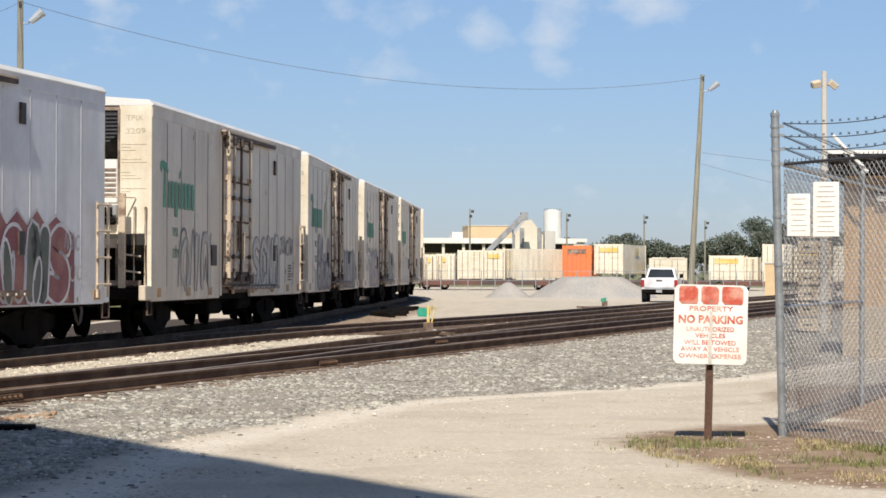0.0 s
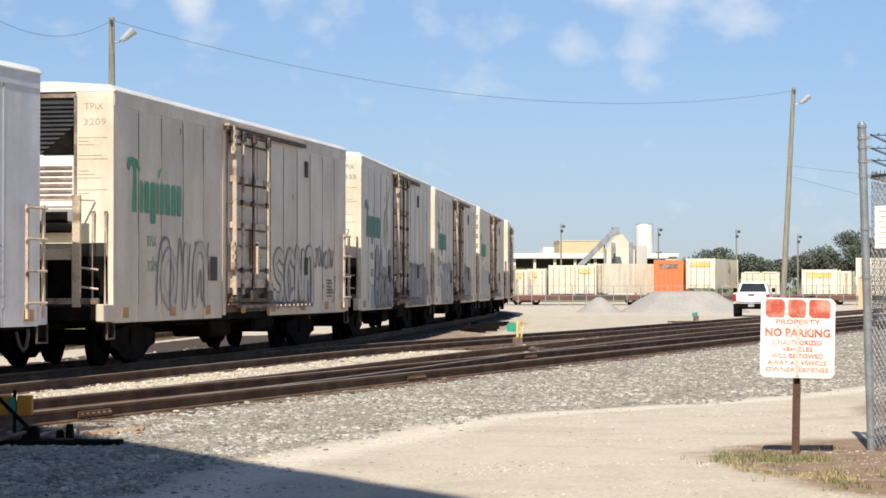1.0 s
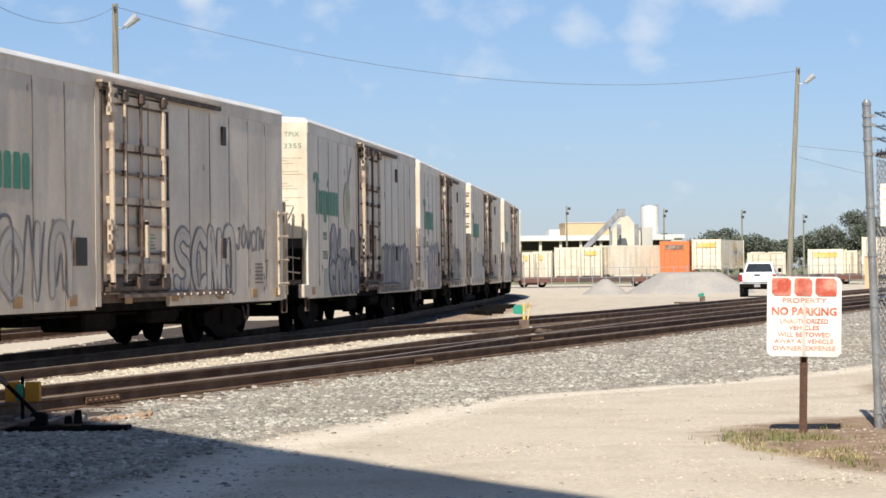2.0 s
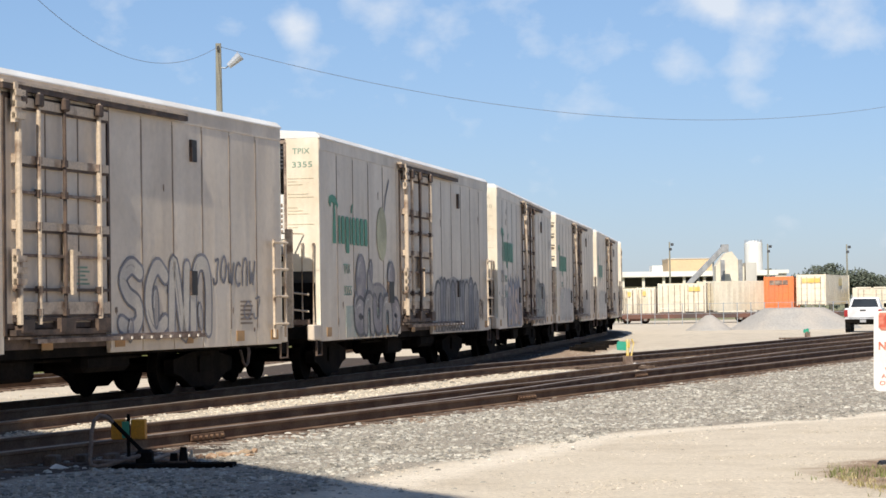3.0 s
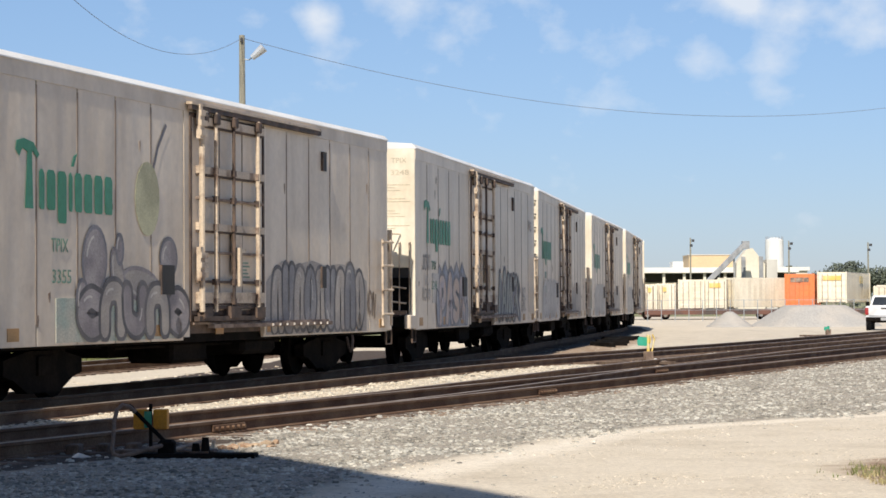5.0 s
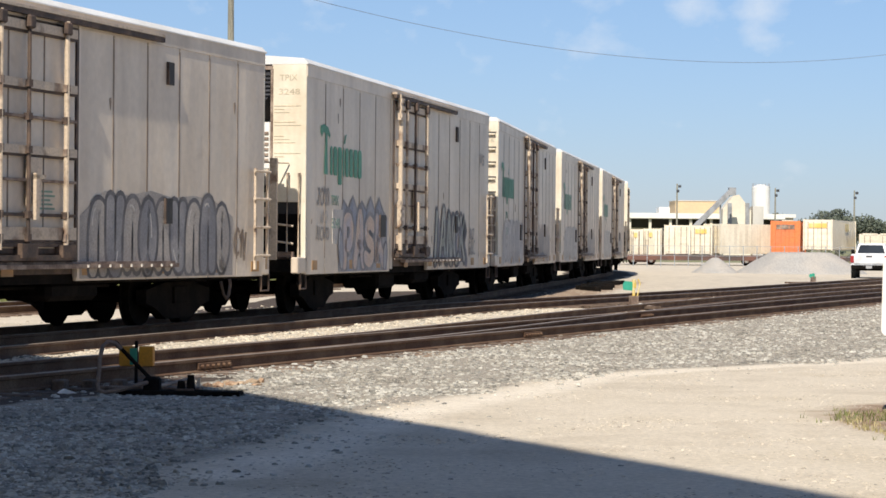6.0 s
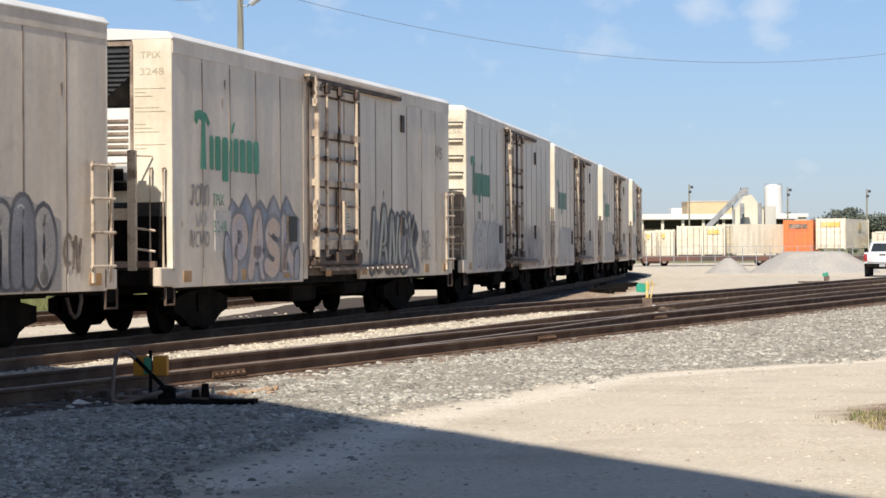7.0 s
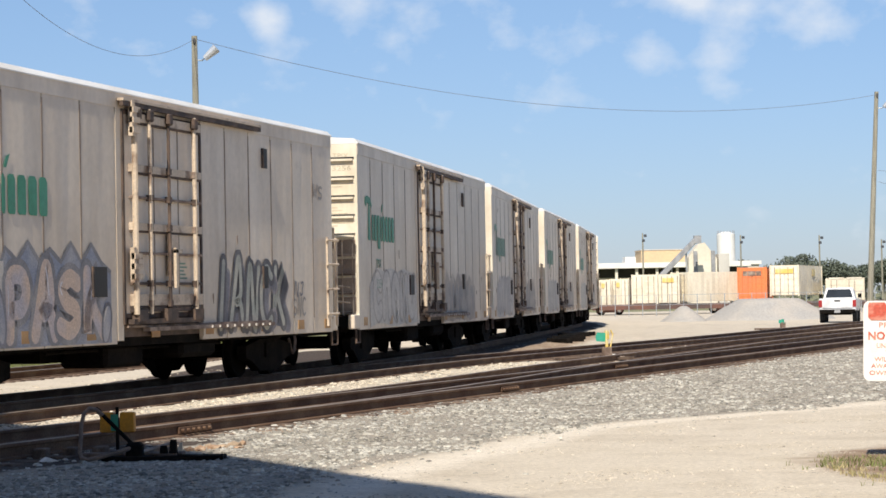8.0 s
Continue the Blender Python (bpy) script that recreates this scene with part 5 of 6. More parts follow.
def build_fence():
    fence = tagged(new("chain_link_fence"), "galvanised chain-link fence topped with barbed wire", "fence")

    def upright(p, h, r, cap=True, lean=0.0):
        bm = bmesh.new()
        tube(bm, (p.x, p.y, -0.2), (p.x - lean, p.y, h), r, n=16)
        if cap:
            tube(bm, (p.x - lean, p.y, h), (p.x - lean, p.y, h + 0.03), r * 1.12, n=16)
            tube(bm, (p.x - lean, p.y, h + 0.03), (p.x - lean, p.y, h + 0.065), r * 1.05, r * 0.45, n=16)
        ob = part("post", bm, M["galv"], fence)
        return ob
    post = upright(CORNER, 3.2, 0.042, lean=0.09)
    for z in (0.16, 0.75, 1.22, 1.72, 2.2, 2.72, 2.87, 3.01, 3.1):
        bm = bmesh.new()
        x = CORNER.x - 0.09 * z / 3.17
        tube(bm, (x, CORNER.y, z - 0.016), (x, CORNER.y, z + 0.016), 0.049, n=16)
        box(bm, x + 0.03, x + 0.085, CORNER.y - 0.03, CORNER.y + 0.01, z - 0.014, z + 0.014)
        part("band_clamp", bm, M["galv"], post)
    d_far, d_near = (FAR_END - CORNER), (NEAR_END - CORNER)
    for i in range(1, 6):
        upright(CORNER + d_far * (i * 5.5 / d_far.length), 2.84, 0.034)
    upright(CORNER + d_near.normalized() * 3.9, 2.84, 0.034)
    for a, b, z, r in ((CORNER, FAR_END, 2.72, 0.022), (CORNER, NEAR_END, 2.72, 0.016), (CORNER, CORNER + d_far.normalized() * 5.5, 1.29, 0.02)):
        bm = bmesh.new()
        tube(bm, (a.x, a.y, z), (b.x, b.y, z), r, n=8)
        part("top_rail" if z > 2 else "brace_rail", bm, M["barb"] if r < 0.02 else M["galv"], fence)
    for a, b in ((CORNER, FAR_END), (CORNER, NEAR_END)):
        bm = bmesh.new()
        chain_link(bm, a, b, 2.68)
        net = part("wire_netting", bm, M["wire"], fence)
        net["kind"] = "stuff"
        dd = (b - a).normalized()
        bm = bmesh.new()
        for i in range(int((b - a).length / 0.085)):
            p = a + dd * (i * 0.085)
            tube(bm, (p.x, p.y, 2.69), (p.x + 0.015, p.y, 2.77), 0.0045, n=3)
        tw = part("twisted_ends", bm, M["barb"], fence)
        tw["kind"] = "stuff"
        for z in (2.88, 3.0, 3.13):
            bm = bmesh.new()
            n = 40
            ln = (b - a).length
            pts = [a + dd * (ln * i / n) + Vector((0, 0, z - 0.03 * math.sin(math.pi * (i * 4 / n % 1)) - 0.05 * min(1, i / 8))) for i in range(n + 1)]
            path_tube(bm, pts, 0.005, 5)
            for i in range(int(ln / 0.16)):
                p = a + dd * (i * 0.16) + Vector((0, 0, z - 0.05 * min(1, i * 0.16 / (ln / n) / 8)))
                tube(bm, p + Vector((-0.012, 0, -0.012)), p + Vector((0.012, 0, 0.012)), 0.004, n=3)
                tube(bm, p + Vector((0.012, 0, -0.012)), p + Vector((-0.012, 0, 0.012)), 0.004, n=3)
            part("barbed_wire", bm, M["barb"], fence)
    # leaning outrigger arms on the far run
    for i in range(1, 5):
        p = CORNER + d_far * (i * 5.5 / d_far.length)
        bm = bmesh.new()
        tube(bm, (p.x, p.y, 2.8), (p.x - 0.22, p.y + 0.05, 3.12), 0.016, n=6)
        part("outrigger_arm", bm, M["galv"], fence)


build_fence()


def build_notice(name, x, y, z0, z1, w, label, bars, rz):
    n = tagged(new(name), label, "notice")
    n.matrix_basis = pose(x, y, 0, 0, 0, rz)
    p = part("board", boxes((-w / 2, w / 2, -0.005, 0.005, z0, z1)), M["sign_white"], n, bevel=0.002)
    h = z1 - z0
    for i in range(bars):
        ww = w * random.uniform(0.45, 0.78) / 2
        part("line_of_print", boxes((-ww, ww, -0.009, -0.005, z1 - h * (i + 1) / (bars + 1), z1 - h * (i + 1) / (bars + 1) + h * 0.014)), M["chalk"], p)


build_notice("notice_board", 5.44, 21.44, 1.99, 2.40, 0.22, "small white notice board with grey lines of print on a fence", 7, -22)
build_notice("notice_board", 5.60, 21.03, 1.98, 2.50, 0.245, "white notice board with grey lines of print on a fence", 10, -22)


# ---- shed and stack behind the fence ----
def build_shed():
    s = tagged(new("tan_shed"), "small tan building with a dark overhanging roof", "building")
    s.matrix_basis = pose(11.85, 43.0, 0, 0, 0, -16)
    part("wall", boxes((0, 9, 0, 5, 0, 3.6)), M["brick"], s)
    part("plinth", boxes((-0.02, 9.02, -0.03, 5, 0, 1.0)), M["timber"], s)
    part("roof", boxes((-0.3, 9.7, -0.5, 5.9, 3.55, 3.95), (-0.3, 9.7, -0.54, -0.5, 3.5, 4.0)), M["black"], s)
    part("gutter", boxes((-0.3, 9.7, -0.6, -0.54, 3.92, 3.99)), M["white_steel"], s)
    bm = bmesh.new()
    tube(bm, (-0.2, -1.02, 4.25), (0.45, -1.02, 3.55), 0.035, n=8)
    part("conduit", bm, M["white_steel"], s)
    lamp = part("wall_lamp", boxes((0.6, 0.9, -0.2, 0, 3.0, 3.25)), M["grille"], s)
    part("lens", boxes((0.64, 0.86, -0.21, -0.2, 3.02, 3.12)), M["white_steel"], lamp)


build_shed()


def build_stack():
    s = tagged(new("crate_stack"), "stack of pale slatted crates beyond the fence", "crates")
    s.matrix_basis = pose(15.9, 60.5, 0, 0, 0, -18)
    for i in range(8):
        c = part("crate", boxes((-0.45, 0.45, -0.5, 0.5, 0.05 + i * 0.42, 0.40 + i * 0.42)), M["timber"], s, bevel=0.015)
        for x in (-0.3, 0.1):
            part("slot", boxes((x, x + 0.22, -0.51, -0.495, 0.2 + i * 0.42, 0.25 + i * 0.42)), M["dark"], c)


build_stack()


# ---- switch stands and switch machine ----
def build_stand(x, y, z, h, label, yellow):
    s = tagged(new("switch_stand"), label, "switch stand", "switch stands")
    s.matrix_basis = pose(x, y, z, 0, 0, 20)
    base = part("base", boxes((-0.45, 0.45, -0.12, 0.12, 0, 0.06), (-0.1, 0.1, -0.09, 0.09, 0.06, 0.3)), M["rust"], s, bevel=0.01)
    bm = bmesh.new()
    tube(bm, (0, 0, 0.1), (0, 0, h), 0.04 if yellow else 0.025, n=8)
    part("mast", bm, M["stand_yellow"] if yellow else M["stand_green"], s)
    bm = bmesh.new()
    k = 0.85 if yellow else 0.6
    prism(bm, [(-0.34 * k, h - 0.32 * k), (-0.06 * k, h - 0.34 * k), (-0.03 * k, h - 0.2 * k), (-0.05 * k, h - 0.08 * k), (-0.30 * k, h - 0.06 * k), (-0.36 * k, h - 0.18 * k)], "y", -0.008, 0.008)
    part("target", bm, M["stand_green"], s, "green target plate")
    part("cross_target", boxes((-0.008, 0.008, -0.12, 0.12, h - 0.22, h - 0.02)), M["stand_yellow"] if yellow else M["stand_green"], s)
    if yellow:
        bm = bmesh.new()
        tube(bm, (0.05, 0, 0.08), (0.16, -0.02, h * 0.85), 0.022, n=6)
        tube(bm, (0.16, -0.02, h * 0.85), (0.1, -0.02, h), 0.02, n=6)
        part("lever", bm, M["stand_yellow"], s)
        bm = bmesh.new()
        tube(bm, (0.16, -0.06, 0.0), (0.16, -0.06, 0.12), 0.045, n=8)
        part("counterweight", bm, M["white_steel"], s)
    part("headblock", boxes((-1.3, 0.6, -0.3, -0.14, -0.02, 0.05), (-1.3, 0.6, 0.14, 0.3, -0.02, 0.05)), M["tie"], s)


build_stand(4.95, 56.6, 0.06, 0.72, "low switch stand with green target and yellow lever", True)
build_stand(17.1, 102.4, 0.02, 0.45, "low green switch stand beside the track", False)


def build_machine():
    m = tagged(new("switch_machine"), "dark hand-throw switch machine with ochre boxes and a hose", "switch machine")
    m.matrix_basis = pose(-3.02, 23.6, 0, 0, 0, -4)
    part("base_plank", boxes((-0.3, 1.0, -0.16, 0.12, -0.04, 0.05)), M["black"], m, bevel=0.01)
    part("base_plank", boxes((-0.6, 0.5, 0.3, 0.5, 0.0, 0.06)), M["tie"], m, bevel=0.01)
    for i, x in enumerate((-1.15, -0.85, -0.55, -0.2)):
        part("tie_end", boxes((x, x + 0.14, 0.55 + 0.1 * i, 0.8 + 0.1 * i, -0.02, 0.10)), M["tie"], m, bevel=0.012)
    part("gear_case", boxes((-0.03, 0.14, -0.09, 0.09, 0.0, 0.19)), M["black"], m, bevel=0.03)
    bm = bmesh.new()
    tube(bm, (0.05, 0, 0.15), (-0.32, 0.05, 0.51), 0.022, n=8)
    tube(bm, (-0.32, 0.05, 0.51), (-0.36, 0.05, 0.54), 0.028, n=8)
    part("throw_lever", bm, M["black"], m)
    bm = bmesh.new()
    pts = [(-0.28, 0.02, 0.47), (-0.34, 0, 0.53), (-0.41, -0.02, 0.55), (-0.46, -0.05, 0.50), (-0.48, -0.1, 0.38), (-0.475, -0.15, 0.24), (-0.48, -0.2, 0.11), (-0.46, -0.22, 0.05), (-0.39, -0.23, 0.03), (-0.28, -0.22, 0.05), (-0.14, -0.18, 0.09), (-0.02, -0.12, 0.12), (0.04, -0.05, 0.14)]
    path_tube(bm, pts, 0.023, 8)
    part("hose", bm, M["hose"], m, "dusty hose hanging in a loop")
    for x in (-0.58, -0.36):
        part("target_box", boxes((x, x + 0.16, 1.32, 1.44, 0.22, 0.44)), M["mach_yellow"], m, "ochre painted box", bevel=0.01)
    part("target_stem", boxes((-0.40, -0.37, 1.30, 1.35, 0.0, 0.5)), M["black"], m)
    part("target_plate", boxes((-0.45, -0.37, 1.28, 1.30, 0.24, 0.42)), M["green"], m)
    for x, z in ((0.36, 0.15), (0.46, 0.21)):
        bm = bmesh.new()
        tube(bm, (x, 0, 0.05), (x, 0, z), 0.05, 0.035, n=8)
        part("padlock_post", bm, M["black"], m)
    part("cover_plate", boxes((0.3, 0.5, -0.05, 0.05, 0.03, 0.07)), M["dark_rust"], m)
    part("crank_box", boxes((0.22, 0.66, -0.1, 0.1, 0.03, 0.05)), M["black"], m, bevel=0.008)
    for x in (0.30, 0.36):
        part("rail_brace", boxes((x, x + 0.03, 0.95, 0.99, 0.0, 0.12)), M["worn_bar"], m, "pale painted brace")
    bm = bmesh.new()
    tube(bm, (0.1, 0.1, 0.08), (0.2, 2.0, 0.08), 0.02, n=6)
    part("throw_rod", bm, M["rust"], m)


build_machine()


def build_debris():
    """Rusty clods and a pale scrap on the ground by the switch machine."""
    rnd = random.Random(17)
    for i in range(16):
        u = rnd.random()
        x, y = -2.95 + 1.0 * u + rnd.uniform(-0.15, 0.15), 24.55 + 1.2 * u + rnd.uniform(-0.25, 0.25)
        bm = bmesh.new()
        bmesh.ops.create_icosphere(bm, subdivisions=1, radius=1)
        w, h = rnd.uniform(0.04, 0.1), rnd.uniform(0.02, 0.045)
        for v in bm.verts:
            k = 1 + rnd.uniform(-0.25, 0.25)
            v.co = (v.co.x * w * k, v.co.y * w * k, v.co.z * h * k)
        ob = tagged(part("rusty_clod", bm, M["clod"]), "rusty brown clod of earth beside the rail", "clod", "rusty clods")
        ob.matrix_basis = pose(x, y, h * 0.4, 0, 0, rnd.uniform(0, 180))
    bm = bmesh.new()
    prism(bm, [(-0.09, 0.0), (-0.02, 0.045), (0.05, 0.02), (0.1, 0.0)], "y", -0.06, 0.06)
    ob = tagged(part("scrap", bm, M["sign_white"]), "crumpled white scrap lying in the gravel", "litter")
    ob.matrix_basis = pose(-3.88, 23.73, 0.0, 0, 0, 25)


build_debris()


def build_joint(s_along, side):
    """Bolted joint bars on a rail of the main line."""
    px, py = -5.33 + A_DIR.x * s_along, 23.66 + A_DIR.y * s_along
    j = tagged(new("rail_joint"), "bolted joint bar on a rusty rail", "rail joint", "rail joints")
    off = offset_line(LINE_A[:3], side)[0] - LINE_A[0]
    j.matrix_basis = pose(px + off[0], py + off[1], 0.005, 0, 0, 90 - 22.4)
    part("bar", boxes((-0.42, 0.42, -0.045, -0.014, 0.035, 0.12)), M["rail"], j, bevel=0.008)
    for i in range(6):
        bm = bmesh.new()
        tube(bm, (-0.35 + i * 0.14, -0.085, 0.078), (-0.35 + i * 0.14, -0.045, 0.078), 0.024, n=6)
        part("bolt", bm, M["rail"], j)


build_joint(4.9, 0.752)
build_joint(16.4, 0.752)
build_joint(27.9, -0.752)


def build_timbers():
    """Old sleepers and lengths of rail dumped beside the bend."""
    rnd = random.Random(23)
    beam = mesh_of("old_sleeper", boxes((-0.8, 0.8, -0.11, 0.11, 0, 0.18)), M["black"], bevel=0.015)
    for i in range(8):
        c = at_c(34 + 2.0 * i)
        ob = tagged(part("old_sleeper", beam, None), "dark worn timber sleeper lying beside the track", "sleeper", "dumped sleepers")
        ob.matrix_basis = pose(c[0] + 2.5 + rnd.uniform(-0.2, 0.3), c[1], 0.02, 0, 0, rnd.uniform(30, 110))


build_timbers()


# ---- poles, lamps and wires ----
def build_pole(x, y, top_x, h, label, arm_h):
    p = tagged(new("utility_pole"), label, "utility pole", "wooden poles")
    p.matrix_basis = pose(x, y, 0)
    bm = bmesh.new()
    tube(bm, (0, 0, -0.3), (top_x - x, 0, h), 0.16, 0.10, n=14)
    pole = part("shaft", bm, M["pole_wood"], p)
    tx = (top_x - x) * arm_h / h
    bm = bmesh.new()
    path_tube(bm, [(tx + 0.08, 0, arm_h - 0.1), (tx + 0.25, -0.05, arm_h - 0.12), (tx + 0.42, -0.1, arm_h)], 0.025, 6)
    part("lamp_arm", bm, M["galv"], p)
    lm = bmesh.new()
    tube(lm, (tx + 0.36, -0.1, arm_h - 0.06), (tx + 0.78, -0.14, arm_h + 0.3), 0.10, 0.17, n=10)
    part("floodlight", lm, M["lamp"], p, "pale floodlight head")
    part("insulator", boxes((top_x - x - 0.04, top_x - x + 0.04, -0.18, -0.1, h - 0.25, h - 0.1)), M["grille"], p)


build_pole(-7.20, 79, -7.24, 11.0, "wooden utility pole with a floodlight behind the train", 10.25)
build_pole(-10.95, 50, -10.95, 11.6, "wooden utility pole with a floodlight at the yard's edge", 8.95)
build_pole(22.6, 110, 23.23, 11.4, "leaning wooden utility pole with a floodlight", 10.7)


def build_mast(x, y, h, rot, label):
    p = tagged(new("light_mast"), label, "light mast", "yard light masts")
    p.matrix_basis = pose(x, y, 0, 0, 0, rot)
    bm = bmesh.new()
    tube(bm, (0, 0, 0), (0, 0, h), 0.13, 0.07, n=10)
    part("shaft", bm, M["concrete"], p)
    part("cross_arm", boxes((-0.26, 0.26, -0.03, 0.03, h - 0.4, h - 0.35)), M["galv"], p)
    for x2, tilt in ((-0.24, -15), (0.26, 35)):
        ob = part("floodlight", mesh_of("floodlight", boxes((-0.13, 0.13, -0.09, 0.09, -0.09, 0.09)), M["timber"], bevel=0.02), None, p)
        ob.matrix_basis = pose(x2, 0, h - 0.36, 20, tilt, 0)


build_mast(16.0, 60, 7.1, 10, "pale yard light mast with brown floodlights")


def build_far_mast(x, y, h):
    p = tagged(new("light_mast"), "thin distant yard light mast", "light mast", "yard light masts")
    p.matrix_basis = pose(x, y, 0)
    bm = bmesh.new()
    tube(bm, (0, 0, 0), (0, 0, h), 0.12, 0.08, n=8)
    part("shaft", bm, M["pole_wood"], p)
    for dx, dz in ((0.5, -0.35), (0.15, -0.9)):
        part("floodlight", boxes((dx * 0.6 - 0.16, dx * 0.6 + 0.16, -0.12, 0.12, h + dz - 0.1, h + dz + 0.2)), M["grille"], p, bevel=0.03)


for x, y, h in ((27.7, 260, 8.9), (39.0, 260, 8.5), (48.1, 260, 8.3), (55.3, 260, 7.7)):
    build_far_mast(x, y, h)


def build_wire(name, a, b, sag, r, label):
    bm = bmesh.new()
    n = 36
    pts = [Vector(a).lerp(Vector(b), i / n) - Vector((0, 0, sag * 4 * (i / n) * (1 - i / n))) for i in range(n + 1)]
    path_tube(bm, pts, r, 5)
    tagged(part(name, bm, M["cable"]), label, "wire", "overhead wires")


build_wire("overhead_wire", (-7.24, 79, 10.9), (23.23, 110, 11.25), 1.55, 0.010, "thin overhead wire between two wooden poles")
build_wire("overhead_wire", (-7.24, 79, 10.9), (-10.95, 50, 11.45), 2.0, 0.008, "thin overhead wire rising away from a wooden pole")
build_wire("overhead_wire", (23.2, 110, 7.55), (46, 118, 7.0), 0.4, 0.010, "thin overhead wire leaving a wooden pole")
build_wire("overhead_wire", (23.2, 110, 7.0), (46, 112, 3.4), 0.6, 0.010, "thin slack overhead wire leaving a wooden pole")


# ---- gravel piles ----
def build_pile(name, x, y, rx, ry, h, flat_top, seed, label):
    n, rings = 64, 22
    verts, faces = [], []
    for j in range(rings + 1):
        q = j / rings
        for i in range(n):
            a = i * math.tau / n
            wob = 1 + 0.08 * noise.noise((math.cos(a) * 1.5, math.sin(a) * 1.5, seed))
            px, py = math.cos(a) * rx * q * wob, math.sin(a) * ry * q * wob
            z = h * min(1.0, (1 - q) / (1 - flat_top)) if q > flat_top else h
            z += 0.06 * noise.noise((px * 1.3, py * 1.3, seed + 3)) * min(1, (1 - q) * 5) + 0.03 * noise.noise((px * 5, py * 5, seed)) * min(1, (1 - q) * 5)
            verts.append((px, py, z - 0.05 * (q > 0.98)))
    for j in range(rings):
        for i in range(n):
            k = (i + 1) % n
            faces.append((j * n + i, j * n + k, (j + 1) * n + k, (j + 1) * n + i))
    me = bpy.data.meshes.new(name)
    me.from_pydata(verts, [], faces)
    me.polygons.foreach_set("use_smooth", [True] * len(me.polygons))
    me.materials.append(M["gravel_pile"])
    ob = tagged(new(name, me), label, "gravel pile", "gravel piles")
    ob.location = (x, y, 0.0)


build_pile("gravel_mound", 17.55, 142, 1.5, 2.4, 0.95, 0.12, 2, "small cone of dusty grey gravel")
build_pile("gravel_mound", 23.0, 143, 4.1, 5.0, 1.32, 0.46, 9, "broad flat-topped heap of grey gravel")


# ---- pickup ----
def build_pickup():
    c = tagged(new("pickup_truck"), "white pickup truck parked with its tailgate this way", "pickup truck")
    c.matrix_basis = pose(23.2, 121, 0, 0, 0, -14)
    bm = bmesh.new()
    prism(bm, [(-0.05, 0.62), (5.2, 0.62), (5.25, 1.0), (5.1, 1.22), (3.7, 1.3), (-0.05, 1.3)], "x", -0.98, 0.98)
    for v in bm.verts:
        v.co.x, v.co.y = v.co.y * 0 + v.co.x, v.co.y
    body = part("body", bm, M["truck_white"], c, bevel=0.05)
    bm = bmesh.new()
    prism(bm, [(1.75, 1.28), (3.9, 1.28), (3.1, 1.88), (2.1, 1.88)], "x", -0.86, 0.86)
    for v in bm.verts:
        if v.co.z > 1.5:
            v.co.x *= 0.82
    part("cab", bm, M["truck_white"], c, bevel=0.04)
    bm = bmesh.new()
    q = [bm.verts.new(p) for p in ((-0.74, 1.76, 1.36), (0.74, 1.76, 1.36), (0.6, 2.02, 1.80), (-0.6, 2.02, 1.80), (-0.74, 1.9, 1.36), (0.74, 1.9, 1.36), (0.6, 2.12, 1.80), (-0.6, 2.12, 1.80))]
    for f in ((0, 1, 2, 3), (4, 7, 6, 5), (0, 4, 5, 1), (1, 5, 6, 2), (2, 6, 7, 3), (3, 7, 4, 0)):
        bm.faces.new([q[i] for i in f])
    part("rear_window", bm, M["glass_dark"], c)
    part("tailgate", boxes((-0.8, 0.8, -0.09, -0.04, 0.78, 1.3)), M["truck_white"], c, bevel=0.02)
    part("tailgate_handle", boxes((-0.16, 0.16, -0.105, -0.085, 1.14, 1.22)), M["grille"], c)
    part("rear_bumper", boxes((-0.95, 0.95, -0.22, -0.05, 0.5, 0.72)), M["black"], c, bevel=0.03)
    part("number_plate", boxes((-0.16, 0.16, -0.235, -0.22, 0.54, 0.69)), M["conveyor"], c)
    for x in (-0.9, 0.9):
        part("tail_light", boxes((x - 0.09, x + 0.09, -0.085, -0.04, 0.85, 1.22)), M["tail_red"], c)
        part("door_mirror", boxes((x * 1.17 - 0.1, x * 1.17 + 0.1, 3.0, 3.1, 1.32, 1.55)), M["black"], c, bevel=0.02)
        for y in (1.0, 4.3):
            bm = bmesh.new()
            tube(bm, (x * 0.97 - 0.12, y, 0.38), (x * 0.97 + 0.12, y, 0.38), 0.38, n=20)
            part("wheel", bm, M["tyre"], c)
    part("chassis", boxes((-0.7, 0.7, 0.0, 5.0, 0.42, 0.66)), M["black"], c)


build_pickup()


